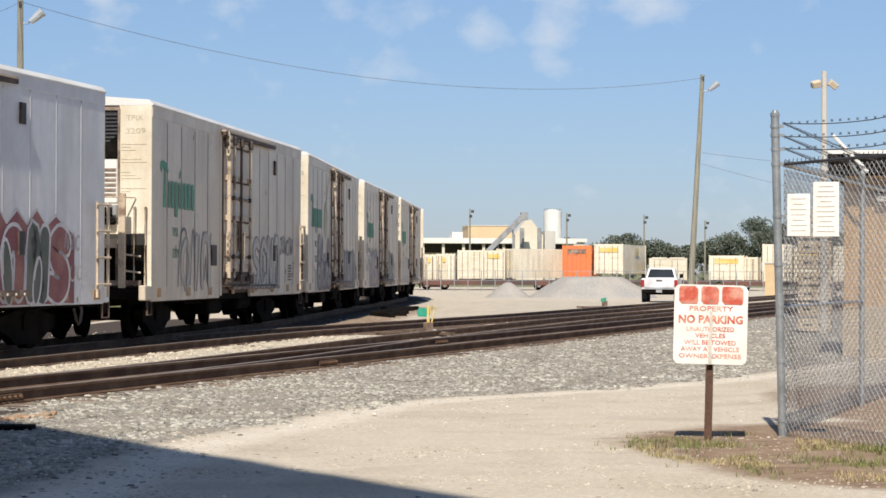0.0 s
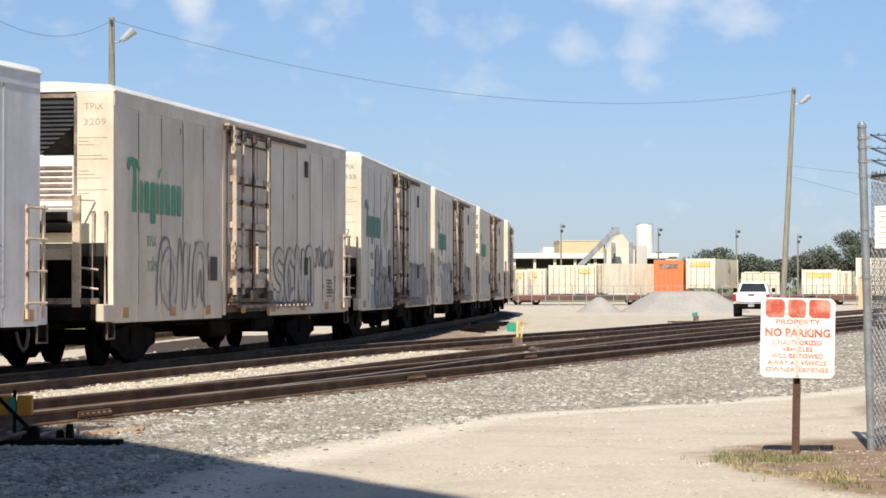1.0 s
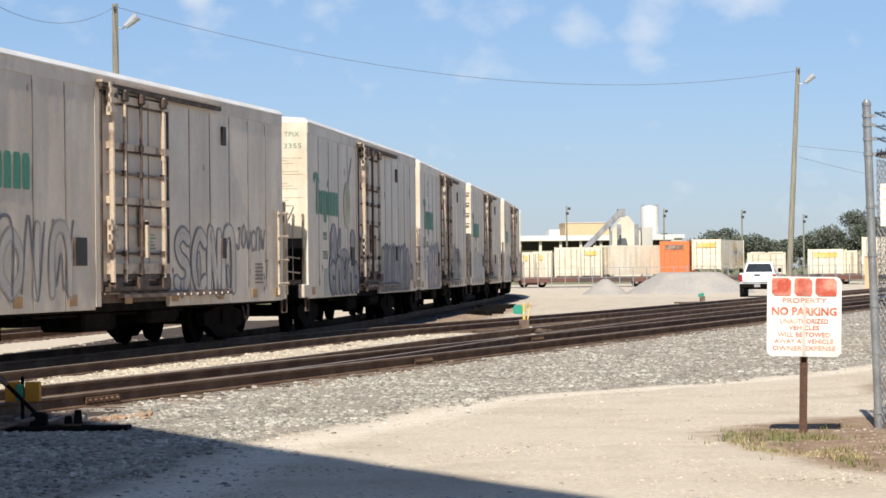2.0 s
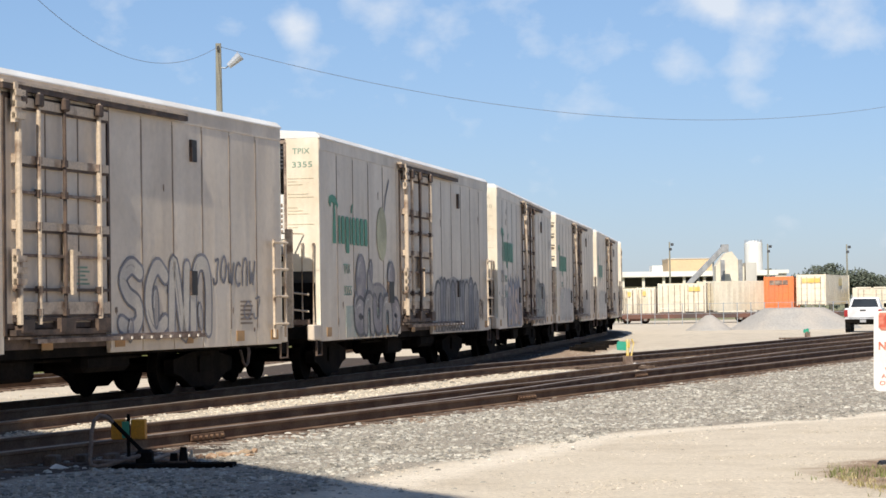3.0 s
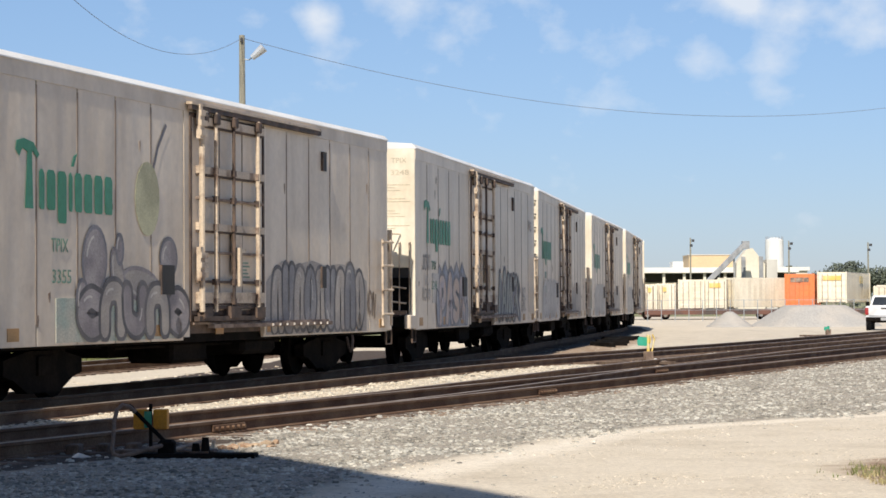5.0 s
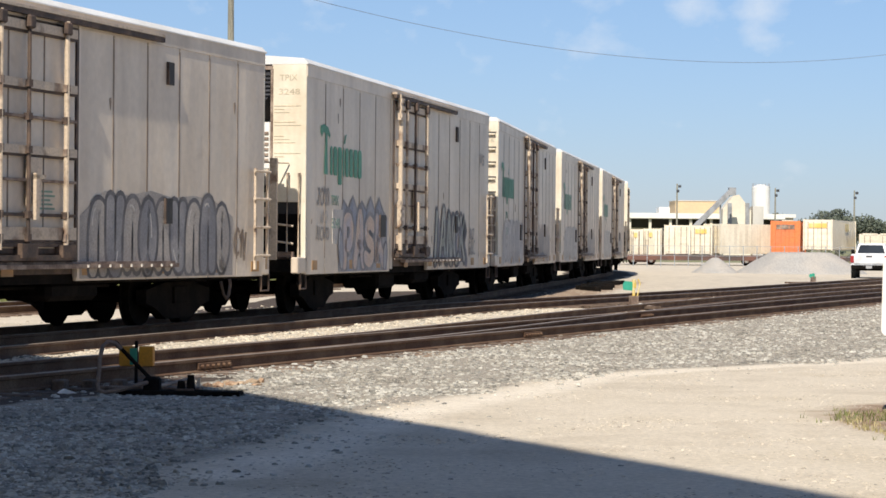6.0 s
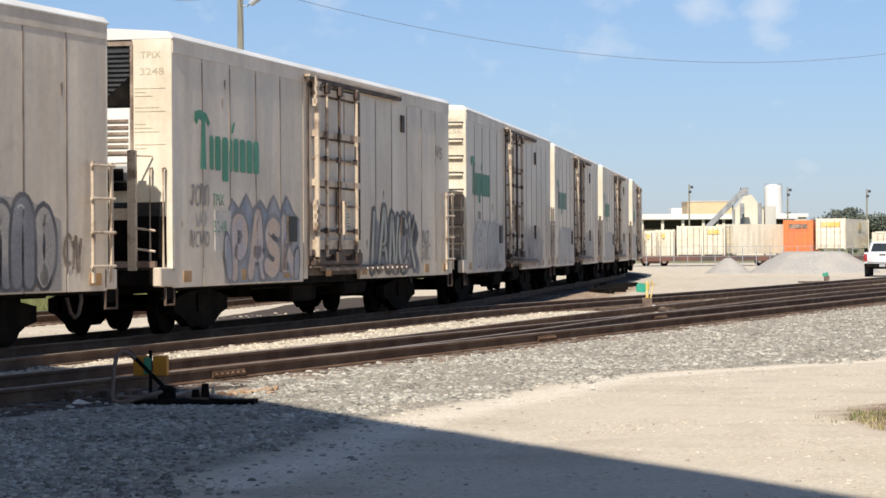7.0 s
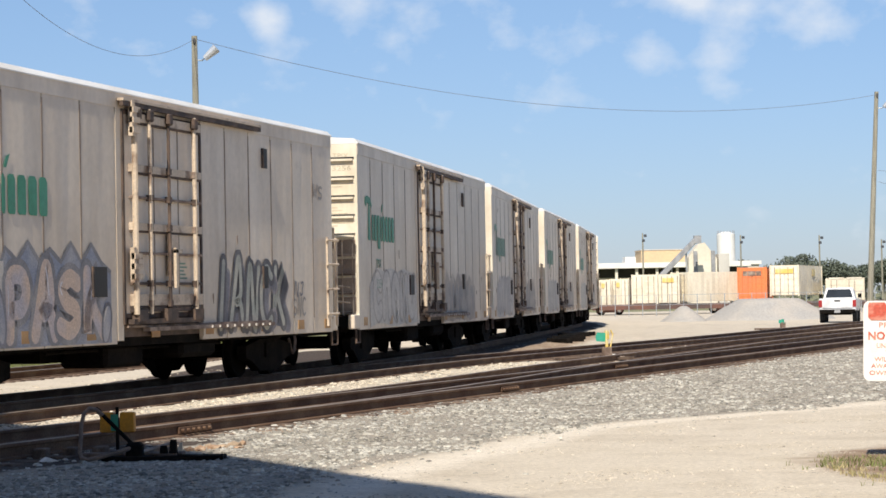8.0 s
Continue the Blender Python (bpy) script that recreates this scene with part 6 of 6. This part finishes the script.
# ---- container train ----
def build_container(x, y, z, rz, length, h, mat, label, panel=True, w=2.5):
    c = tagged(new("freight_container"), label, "container", "freight containers")
    c.matrix_basis = pose(x, y, z, 0, 0, rz)
    part("box", boxes((0, w, 0.06, length - 0.06, 0.05, h - 0.03)), mat, c)
    for a, b in ((0, 0), (w, 0), (0, length), (w, length)):
        part("corner_post", boxes((a - 0.06, a + 0.06, b - 0.06, b + 0.06, 0, h)), mat, c)
    n = int(length / 0.62)
    rib = mesh_of("rib", boxes((-0.014, 0.014, 0, 0.34, 0.12, h - 0.12)), mat)
    for i in range(n):
        for xx in (0, w):
            ob = part("rib", rib, None, c)
            ob.location = (xx, 0.2 + i * (length - 0.5) / n, 0)
    for xx in (0.08, w / 2 + 0.03):
        d = part("door", boxes((xx, xx + w / 2 - 0.11, -0.02, 0.06, 0.12, h - 0.14)), mat, c)
        for k in (0.3, 0.8):
            bm = bmesh.new()
            tube(bm, (xx + k, -0.06, 0.15), (xx + k, -0.06, h - 0.2), 0.025, n=6)
            part("lock_rod", bm, M["rust"] if mat != M["cont_orange"] else mat, d)
        for k in range(4):
            part("door_ridge", boxes((xx + 0.08, xx + w / 2 - 0.2, -0.04, -0.02, 0.35 + k * 0.55, 0.5 + k * 0.55)), mat, d)
    if panel:
        part("sign_panel", boxes((0.45, w - 0.45, -0.075, -0.065, h - 0.75, h - 0.35)), M["cont_yellow"] if mat != M["cont_orange"] else M["rust"], c)
        part("sign_panel", boxes((w + 0.035, w + 0.05, length * 0.55, length * 0.55 + 1.6, h - 1.0, h - 0.35)), M["cont_yellow"], c)


CW = M["cont_white"]
build_container(24.1, 203, 1.0, -62, 6.0, 2.72, CW, "cream freight container on a flatcar", False)
build_container(20.26, 200, 0.9, -14, 6.0, 2.66, CW, "short cream freight container", False, 2.2)
build_container(22.5, 200, 0.9, -14, 6.0, 2.66, CW, "cream freight container with yellow panel", True, 1.9)
build_container(29.66, 200, 1.1, -14, 6.1, 2.92, M["cont_orange"], "orange freight container on a flatcar", True)
build_container(32.55, 200, 1.4, -20, 12.2, 2.76, CW, "cream freight container with yellow door panels", True)
build_container(38.5, 205, 0.85, -10, 6.1, 2.1, CW, "low cream freight container behind the pole", False, 3.3)
build_container(42.95, 200, 0.85, -16, 6.1, 2.33, CW, "cream freight container with a yellow panel", True, 3.0)
build_container(46.2, 201, 0.85, -16, 6.1, 2.2, CW, "dirty cream freight container", False, 1.3)
build_container(47.6, 199, 0.76, -16, 9, 3.45, CW, "tall cream freight container", False)
build_container(50.5, 199, 0.76, -16, 9, 3.2, CW, "cream freight container behind the fence", True)
build_container(53.6, 199, 0.76, -16, 9, 3.3, CW, "cream freight container at the yard's edge", False)
for i, x in enumerate((14.6, 15.9, 17.14, 18.5)):
    build_container(x, 200 + 0.3 * i, 0.75, -14, 6.0, 2.43 + 0.05 * (i % 2), CW, "grimy cream freight container with yellow top", True, 1.2)
build_container(19.3, 200.5, 0.75, -14, 6.0, 2.5, CW, "narrow cream freight container", False, 0.7)


def build_flatcar(x, y, rz, length, label):
    f = tagged(new("flatcar"), label, "flatcar", "flatcars")
    f.matrix_basis = pose(x, y, 0, 0, 0, rz)
    part("deck", boxes((0, length, -1.3, 1.3, 0.62, 0.92), (0, length, -1.35, -1.25, 0.45, 0.85)), M["flatcar"], f)
    for u in (1.6, length - 1.6):
        b = part("bogie", boxes((u - 1.1, u + 1.1, -1.1, -0.9, 0.25, 0.6)), M["flatcar"], f)
        for d in (-0.8, 0.8):
            bm = bmesh.new()
            tube(bm, (u + d, -0.9, 0.42), (u + d, -0.75, 0.42), 0.42, n=16)
            part("wheel", bm, M["black"], b)
            bm = bmesh.new()
            tube(bm, (u + d, -1.13, 0.42), (u + d, -1.1, 0.42), 0.17, n=12)
            part("bearing_cap", bm, M["white_steel"], b)


for i, x in enumerate((3.0, 16.6, 30.2, 43.8)):
    build_flatcar(x, 200.4, 0, 13.2, "dark rusty flatcar carrying containers")


def build_yard_fence():
    f = tagged(new("yard_fence"), "thin dark post-and-rail fence before the containers", "fence")
    pm = mesh_of("post", boxes((-0.03, 0.03, -0.03, 0.03, 0, 1.75)), M["galv"])
    for i in range(30):
        ob = part("post", pm, None, f)
        ob.location = (14 + i * 1.13, 186, 0)
    for z in (0.9, 1.7):
        part("rail", boxes((14, 47, 185.99, 186.01, z - 0.015, z + 0.015)), M["galv"], f)


build_yard_fence()

h = tagged(new("hut"), "small tan lineside hut", "hut")
h.matrix_basis = pose(36.0, 150, 0, 0, 0, -14)
part("wall", boxes((0, 0.9, 0, 1.2, 0, 2.25)), M["tan_wall"], h)
part("roof", boxes((-0.06, 0.96, -0.06, 1.26, 2.25, 2.33)), M["concrete"], h)


# ---- the plant ----
def build_plant():
    p = tagged(new("plant_building"), "long low cream industrial building with open bays", "building")
    part("wall", boxes((10, 46, 306, 318, 0, 4.4)), M["cream_wall"], p)
    part("roof", boxes((9, 46.2, 299, 319, 5.4, 6.1)), M["white_steel"], p)
    for i in range(13):
        part("column", boxes((12 + i * 2.7, 12.35 + i * 2.7, 299.5, 299.9, 0, 5.4)), M["cream_wall"], p)
    part("bay_shade", boxes((10, 46, 305.8, 306.0, 4.2, 5.4)), M["dark"], p)
    part("roof_box", boxes((29.6, 31.0, 300, 304, 6.1, 6.9)), M["white_steel"], p)
    t = tagged(new("tan_block"), "tan upper storey of a plant", "building")
    part("wall", boxes((32.6, 38.6, 308, 316, 6.1, 7.9)), M["tan_wall"], t)
    part("roof", boxes((32.5, 38.7, 307.9, 316.1, 7.9, 8.0)), M["concrete"], t)
    c = tagged(new("conveyor"), "grey inclined conveyor up to a hopper", "conveyor")
    bm = bmesh.new()
    ang = math.degrees(math.atan2(9.05 - 4.0, 38.0 - 33.0))
    box(bm, 0, 7.1, -0.5, 0.5, -0.32, 0.32, pose(33.0, 290, 4.0, 0, -ang, 0))
    part("belt_housing", bm, M["conveyor"], c, bevel=0.05)
    part("head_box", boxes((37.5, 38.4, 289.4, 290.6, 8.3, 9.3)), M["conveyor"], c)
    for x, z in ((34.5, 5.3), (36.4, 7.2)):
        part("support_leg", boxes((x, x + 0.15, 289.9, 290.1, 0, z)), M["conveyor"], c)
    k = tagged(new("hopper_tower"), "cream hopper tower with sloping sides", "hopper")
    bm = bmesh.new()
    prism(bm, [(37.2, 0), (41.0, 0), (41.0, 6.4), (39.4, 8.5), (38.6, 8.3), (37.3, 6.6)], "y", 294, 297)
    part("housing", bm, M["cream_wall"], k)
    for x in (37.9, 40.2):
        part("duct", boxes((x, x + 0.5, 293.6, 294, 4.4, 7.4)), M["conveyor"], k)
    part("vent_block", boxes((41.2, 42.6, 294, 297, 0, 7.0)), M["concrete"], k)
    s = tagged(new("silo"), "white cylindrical silo on legs", "silo")
    bm = bmesh.new()
    tube(bm, (47.4, 330, 6.2), (47.4, 330, 10.5), 1.33, n=32)
    tube(bm, (47.4, 330, 4.9), (47.4, 330, 6.2), 0.4, 1.33, n=32)
    tube(bm, (47.4, 330, 10.5), (47.4, 330, 10.85), 1.33, 0.5, n=32)
    part("tank", bm, M["white_steel"], s)
    for a in range(4):
        bm = bmesh.new()
        x, y = 47.4 + 1.2 * math.cos(a * 1.57 + 0.7), 330 + 1.2 * math.sin(a * 1.57 + 0.7)
        tube(bm, (x, y, 0), (x, y, 6.6), 0.1, n=6)
        part("leg", bm, M["conveyor"], s)
    bm = bmesh.new()
    for a in range(16):
        x, y = 47.4 + 1.25 * math.cos(a * math.tau / 16), 330 + 1.25 * math.sin(a * math.tau / 16)
        tube(bm, (x, y, 10.4), (x, y, 11.0), 0.03, n=4)
    part("guard_rail", bm, M["conveyor"], s)
    w = tagged(new("white_shed"), "small white shed roof beside the silo", "building")
    part("wall", boxes((49.0, 50.6, 320, 330, 0, 5.9)), M["cream_wall"], w)
    part("roof", boxes((48.8, 50.9, 319.7, 330.3, 5.9, 6.4)), M["white_steel"], w)


build_plant()


# ---- trees ----
def build_tree(x, y, h, spread, seed):
    rnd = random.Random(seed)
    t = tagged(new("tree"), "dark green broad-crowned tree behind the yard", "tree", "far trees")
    t.matrix_basis = pose(x, y, 0)
    bm = bmesh.new()
    tube(bm, (0, 0, -0.2), (0.1, 0, h * 0.45), 0.35, 0.22, n=8)
    tips = []
    for i in range(7):
        a = rnd.uniform(0, math.tau)
        p = Vector((math.cos(a) * spread * rnd.uniform(0.3, 0.75), math.sin(a) * spread * rnd.uniform(0.3, 0.75), h * rnd.uniform(0.55, 0.9)))
        tube(bm, (0.1, 0, h * 0.4), p, 0.14, 0.04, n=6)
        tips.append(p)
    part("trunk", bm, M["pole_wood"], t)
    verts, faces = [], []
    clumps = [(p, rnd.uniform(0.16, 0.3) * h) for p in tips for _ in range(2)] + [(Vector((0, 0, h * 0.72)), h * 0.28)]
    for c, r in clumps:
        c = c + Vector((rnd.uniform(-1, 1), rnd.uniform(-1, 1), rnd.uniform(-0.6, 0.6)))
        for _ in range(230):
            d = Vector((rnd.gauss(0, 1), rnd.gauss(0, 1), rnd.gauss(0, 1))).normalized() * r * rnd.uniform(0.55, 1.08)
            d.z *= 0.7
            p = c + d
            if p.z < h * 0.22:
                continue
            e = [Vector((rnd.uniform(-1, 1), rnd.uniform(-1, 1), rnd.uniform(-1, 1))).normalized() * rnd.uniform(0.14, 0.3) for _ in range(3)]
            k = len(verts)
            verts += [p + e[0], p + e[1], p + e[2], p - e[0] * 0.7]
            faces += [(k, k + 1, k + 2), (k + 1, k + 3, k + 2)]
    me = bpy.data.meshes.new("crown")
    me.from_pydata(verts, [], faces)
    me.materials.append(M["leaf"])
    part("crown", me, None, t)


for i, (x, y, hh, sp) in enumerate(((51.5, 366, 6.6, 2.8), (54.8, 362, 7.0, 2.8), (58, 366, 6.6, 3.0), (61, 360, 7.2, 2.6), (64.2, 362, 8.2, 2.8), (67.5, 360, 8.2, 2.8), (71.0, 364, 7.0, 2.6), (74.2, 362, 6.8, 2.6),
                                     (77.0, 361, 7.6, 2.8), (80.2, 360, 8.8, 3.0), (83.4, 362, 8.0, 3.0), (86.2, 360, 11.4, 3.4), (90.0, 362, 10.4, 4.0), (94, 361, 9.8, 4.2), (98.5, 363, 9.6, 4.2), (103, 365, 9.6, 4.2))):
    build_tree(x, y, hh * 0.88, sp, 300 + i)


def build_treeline():
    """The far belt of woods beyond the yard."""
    rnd = random.Random(7)
    verts, faces = [], []
    for i in range(5200):
        x = rnd.uniform(-90, 190)
        top = 5.6 + 1.6 * noise.noise((x * 0.09, 0, 0)) + 0.9 * noise.noise((x * 0.4, 3, 0))
        p = Vector((x, 395 + rnd.uniform(-5, 5), top * rnd.random() ** 0.6))
        e = [Vector((rnd.uniform(-1, 1), rnd.uniform(-1, 1), rnd.uniform(-1, 1))).normalized() * rnd.uniform(0.4, 0.9) for _ in range(3)]
        k = len(verts)
        verts += [p + e[0], p + e[1], p + e[2], p - e[0] * 0.7]
        faces += [(k, k + 1, k + 2), (k + 1, k + 3, k + 2)]
    me = bpy.data.meshes.new("far_woods")
    me.from_pydata(verts, [], faces)
    me.materials.append(M["leaf"])
    tagged(new("far_woods", me), "dark belt of far woods beyond the yard", "woods", kind="stuff")


build_treeline()


# ---- loose stones, weeds and grass ----
def scatter_stones(name, spots, mat, label, lo, hi):
    """Small angular stones, each a skewed five-sided lump."""
    rnd = np.random.default_rng(len(spots))
    base = np.array([(1, 0, -0.1), (0.2, 0.95, -0.05), (-0.9, 0.35, -0.1), (-0.6, -0.8, -0.05), (0.5, -0.85, -0.1),
                     (0.62, 0.15, 0.55), (-0.1, 0.6, 0.7), (-0.55, -0.15, 0.5), (0.15, -0.55, 0.65)])
    tri = np.array([(0, 1, 5), (1, 6, 5), (1, 2, 6), (2, 7, 6), (2, 3, 7), (3, 8, 7), (3, 4, 8), (4, 5, 8), (4, 0, 5), (5, 6, 7), (5, 7, 8)])
    n = len(spots)
    sp = np.array(spots)
    a = rnd.uniform(0, math.tau, n)
    s = rnd.uniform(lo, hi, n) * np.where(rnd.random(n) < 0.06, 1.6, 1.0)
    jit = base[None] + rnd.normal(0, 0.16, (n, 9, 3)) * np.array([1, 1, 0.6])
    x = jit[..., 0] * np.cos(a)[:, None] - jit[..., 1] * np.sin(a)[:, None]
    y = jit[..., 0] * np.sin(a)[:, None] + jit[..., 1] * np.cos(a)[:, None]
    v = np.stack([x * s[:, None] + sp[:, 0:1], y * s[:, None] + sp[:, 1:2], jit[..., 2] * s[:, None] * 0.8 + sp[:, 2:3] - 0.006], -1).reshape(-1, 3)
    f = (tri[None] + (np.arange(n) * 9)[:, None, None]).reshape(-1, 3)
    me = bpy.data.meshes.new(name)
    me.from_pydata(v.tolist(), [], f.tolist())
    me.materials.append(mat)
    tagged(new(name, me), label, "gravel", kind="stuff")


def stones():
    rnd = random.Random(5)
    grey, pale, grit = [], [], []
    for _ in range(230000):
        y = 12 + 78 * rnd.random() ** 1.7
        xa = np.interp(y, LINE_A[:, 1], LINE_A[:, 0])
        x = rnd.uniform(-0.24 * y - 1.0, 0.36 * y + 1)
        if x > 0.33 * y + 0.5:
            continue
        ex = edge_x(y) + 0.9 * noise.noise((x * 0.8, y * 0.5, 4))
        ra = abs(x - xa) * 0.92
        if ra < 1.0:
            if rnd.random() < 0.25:
                grey.append((x, y, 0.0))
        elif x > xa:
            d = ex - x
            if d > 0:
                if rnd.random() < (0.75 if not (ra < 1.9 and x < -2.2 and y < 26.5) else 0.1):
                    grey.append((x, y, 0.0))
            elif rnd.random() < 0.3 * math.exp(d / 0.5):
                (grey if rnd.random() < 0.25 else grit).append((x, y, 0.0))
            elif rnd.random() < 0.34:
                grit.append((x, y, 0.0))
        elif y > 22:
            db = near_line(x, y, LINE_B[::2])
            xb = np.interp(y, LINE_B[:, 1], LINE_B[:, 0])
            if db > 0.95 and x > xb and rnd.random() < (0.8 if y < 58 else 0.25):
                (pale if rnd.random() < 0.85 else grey).append((x, y, ground_z(x, y)))
            elif db > 0.95 and x > xb - 6 and rnd.random() < 0.06:
                pale.append((x, y, ground_z(x, y)))
    scatter_stones("ballast_stones", grey, M["stone"], "loose grey ballast stones beside the tracks", 0.016, 0.042)
    scatter_stones("sandy_grit", grit, M["grit"], "fine pale grit scattered over the sandy lot", 0.006, 0.018)
    scatter_stones("pale_stones", pale, M["sand_stone"], "pale stones between the tracks", 0.016, 0.042)


stones()


def build_grass():
    rnd = random.Random(9)

    def blades(name, spots, mat, hgt, label):
        verts, faces = [], []
        for x, y, z in spots:
            for _ in range(7):
                a, l = rnd.uniform(0, math.tau), rnd.uniform(0.3, 1.0) * hgt
                bx, by = x + rnd.uniform(-0.05, 0.05), y + rnd.uniform(-0.05, 0.05)
                w = 0.005
                k = len(verts)
                verts += [(bx - w * math.sin(a), by + w * math.cos(a), z - 0.01), (bx + w * math.sin(a), by - w * math.cos(a), z - 0.01),
                          (bx + math.cos(a) * l * 0.7, by + math.sin(a) * l * 0.7, z + l)]
                faces.append((k, k + 1, k + 2))
        me = bpy.data.meshes.new(name)
        me.from_pydata(verts, [], faces)
        me.materials.append(mat)
        tagged(new(name, me), label, "grass", kind="stuff")
    dry, green = [], []
    for _ in range(9000):
        x, y = rnd.uniform(3.4, 10), rnd.uniform(16.0, 26)
        q = math.hypot((x - 6.7) / 3.0, (y - 20.2) / 3.6)
        f = noise.noise((x * 1.5, y * 0.8, 2))
        if q < 1.0 and f > 0.16:
            (green if f > 0.6 else dry).append((x, y, 0.0))
    for cx, cy, n in ((4.25, 21.5, 45), (4.05, 21.0, 40), (5.95, 20.2, 90), (6.3, 20.6, 60), (4.3, 18.4, 25), (5.16, 19.0, 60), (5.6, 18.6, 40), (4.6, 20.9, 35), (7.2, 21.5, 60), (7.6, 23.0, 60)):
        for _ in range(n):
            green.append((cx + rnd.gauss(0, 0.22), cy + rnd.gauss(0, 0.3), 0))
    blades("dry_grass", dry, M["grass"], 0.055, "thin dry grass round the sign and fence")
    blades("green_weeds", green, M["grass_green"], 0.075, "green weeds in the dry soil")
    far = []
    for _ in range(9000):
        s = rnd.uniform(-28, 48)
        c = at_c(s)
        d = rnd.uniform(8.3, 18)
        far.append((c[0] - d * 0.97 - 0.0, c[1] + d * 0.24, 0.02))
    blades("verge_grass", far, M["grass_green"], 0.3, "green grass verge beyond the train")


build_grass()

# the bodies ride a little above their bogies
RAIL_TOP, RIDE = 0.24, 0.10
for c in cars.values():
    for o in c.children:
        if not o.name.startswith(("bogie", "wheelset")):
            o.location.z += RIDE

SPEED, ACC, PITCH, START = -7.200, 0.062, 19.341, 8.85
SLACK = {-1: -0.75, 3: -0.25}


def car_centre(k, t):
    return START + SPEED * t + ACC * t * t / 2 + k * PITCH + SLACK.get(k, 0)


def car_pose(k, t):
    s = car_centre(k, t)
    a, b = at_c(s - 6.1), at_c(s + 6.1)
    c = (a + b) / 2
    return pose(c[0], c[1], RAIL_TOP, 0, 0, math.degrees(math.atan2(b[1] - a[1], b[0] - a[0])))


def motions():
    for k, c in cars.items():
        walk(c, [(t, car_pose(k, t)) for t in np.arange(0, 8.01, 0.4)])
        for w in [o for o in c.children if o.name.startswith("wheelset")]:
            x, y, z = w.location
            walk(w, [(i / 15, pose(x, y, z, 0, math.degrees((car_centre(k, i / 15) - START) / 0.46), 0)) for i in range(0, 121)])


motions()
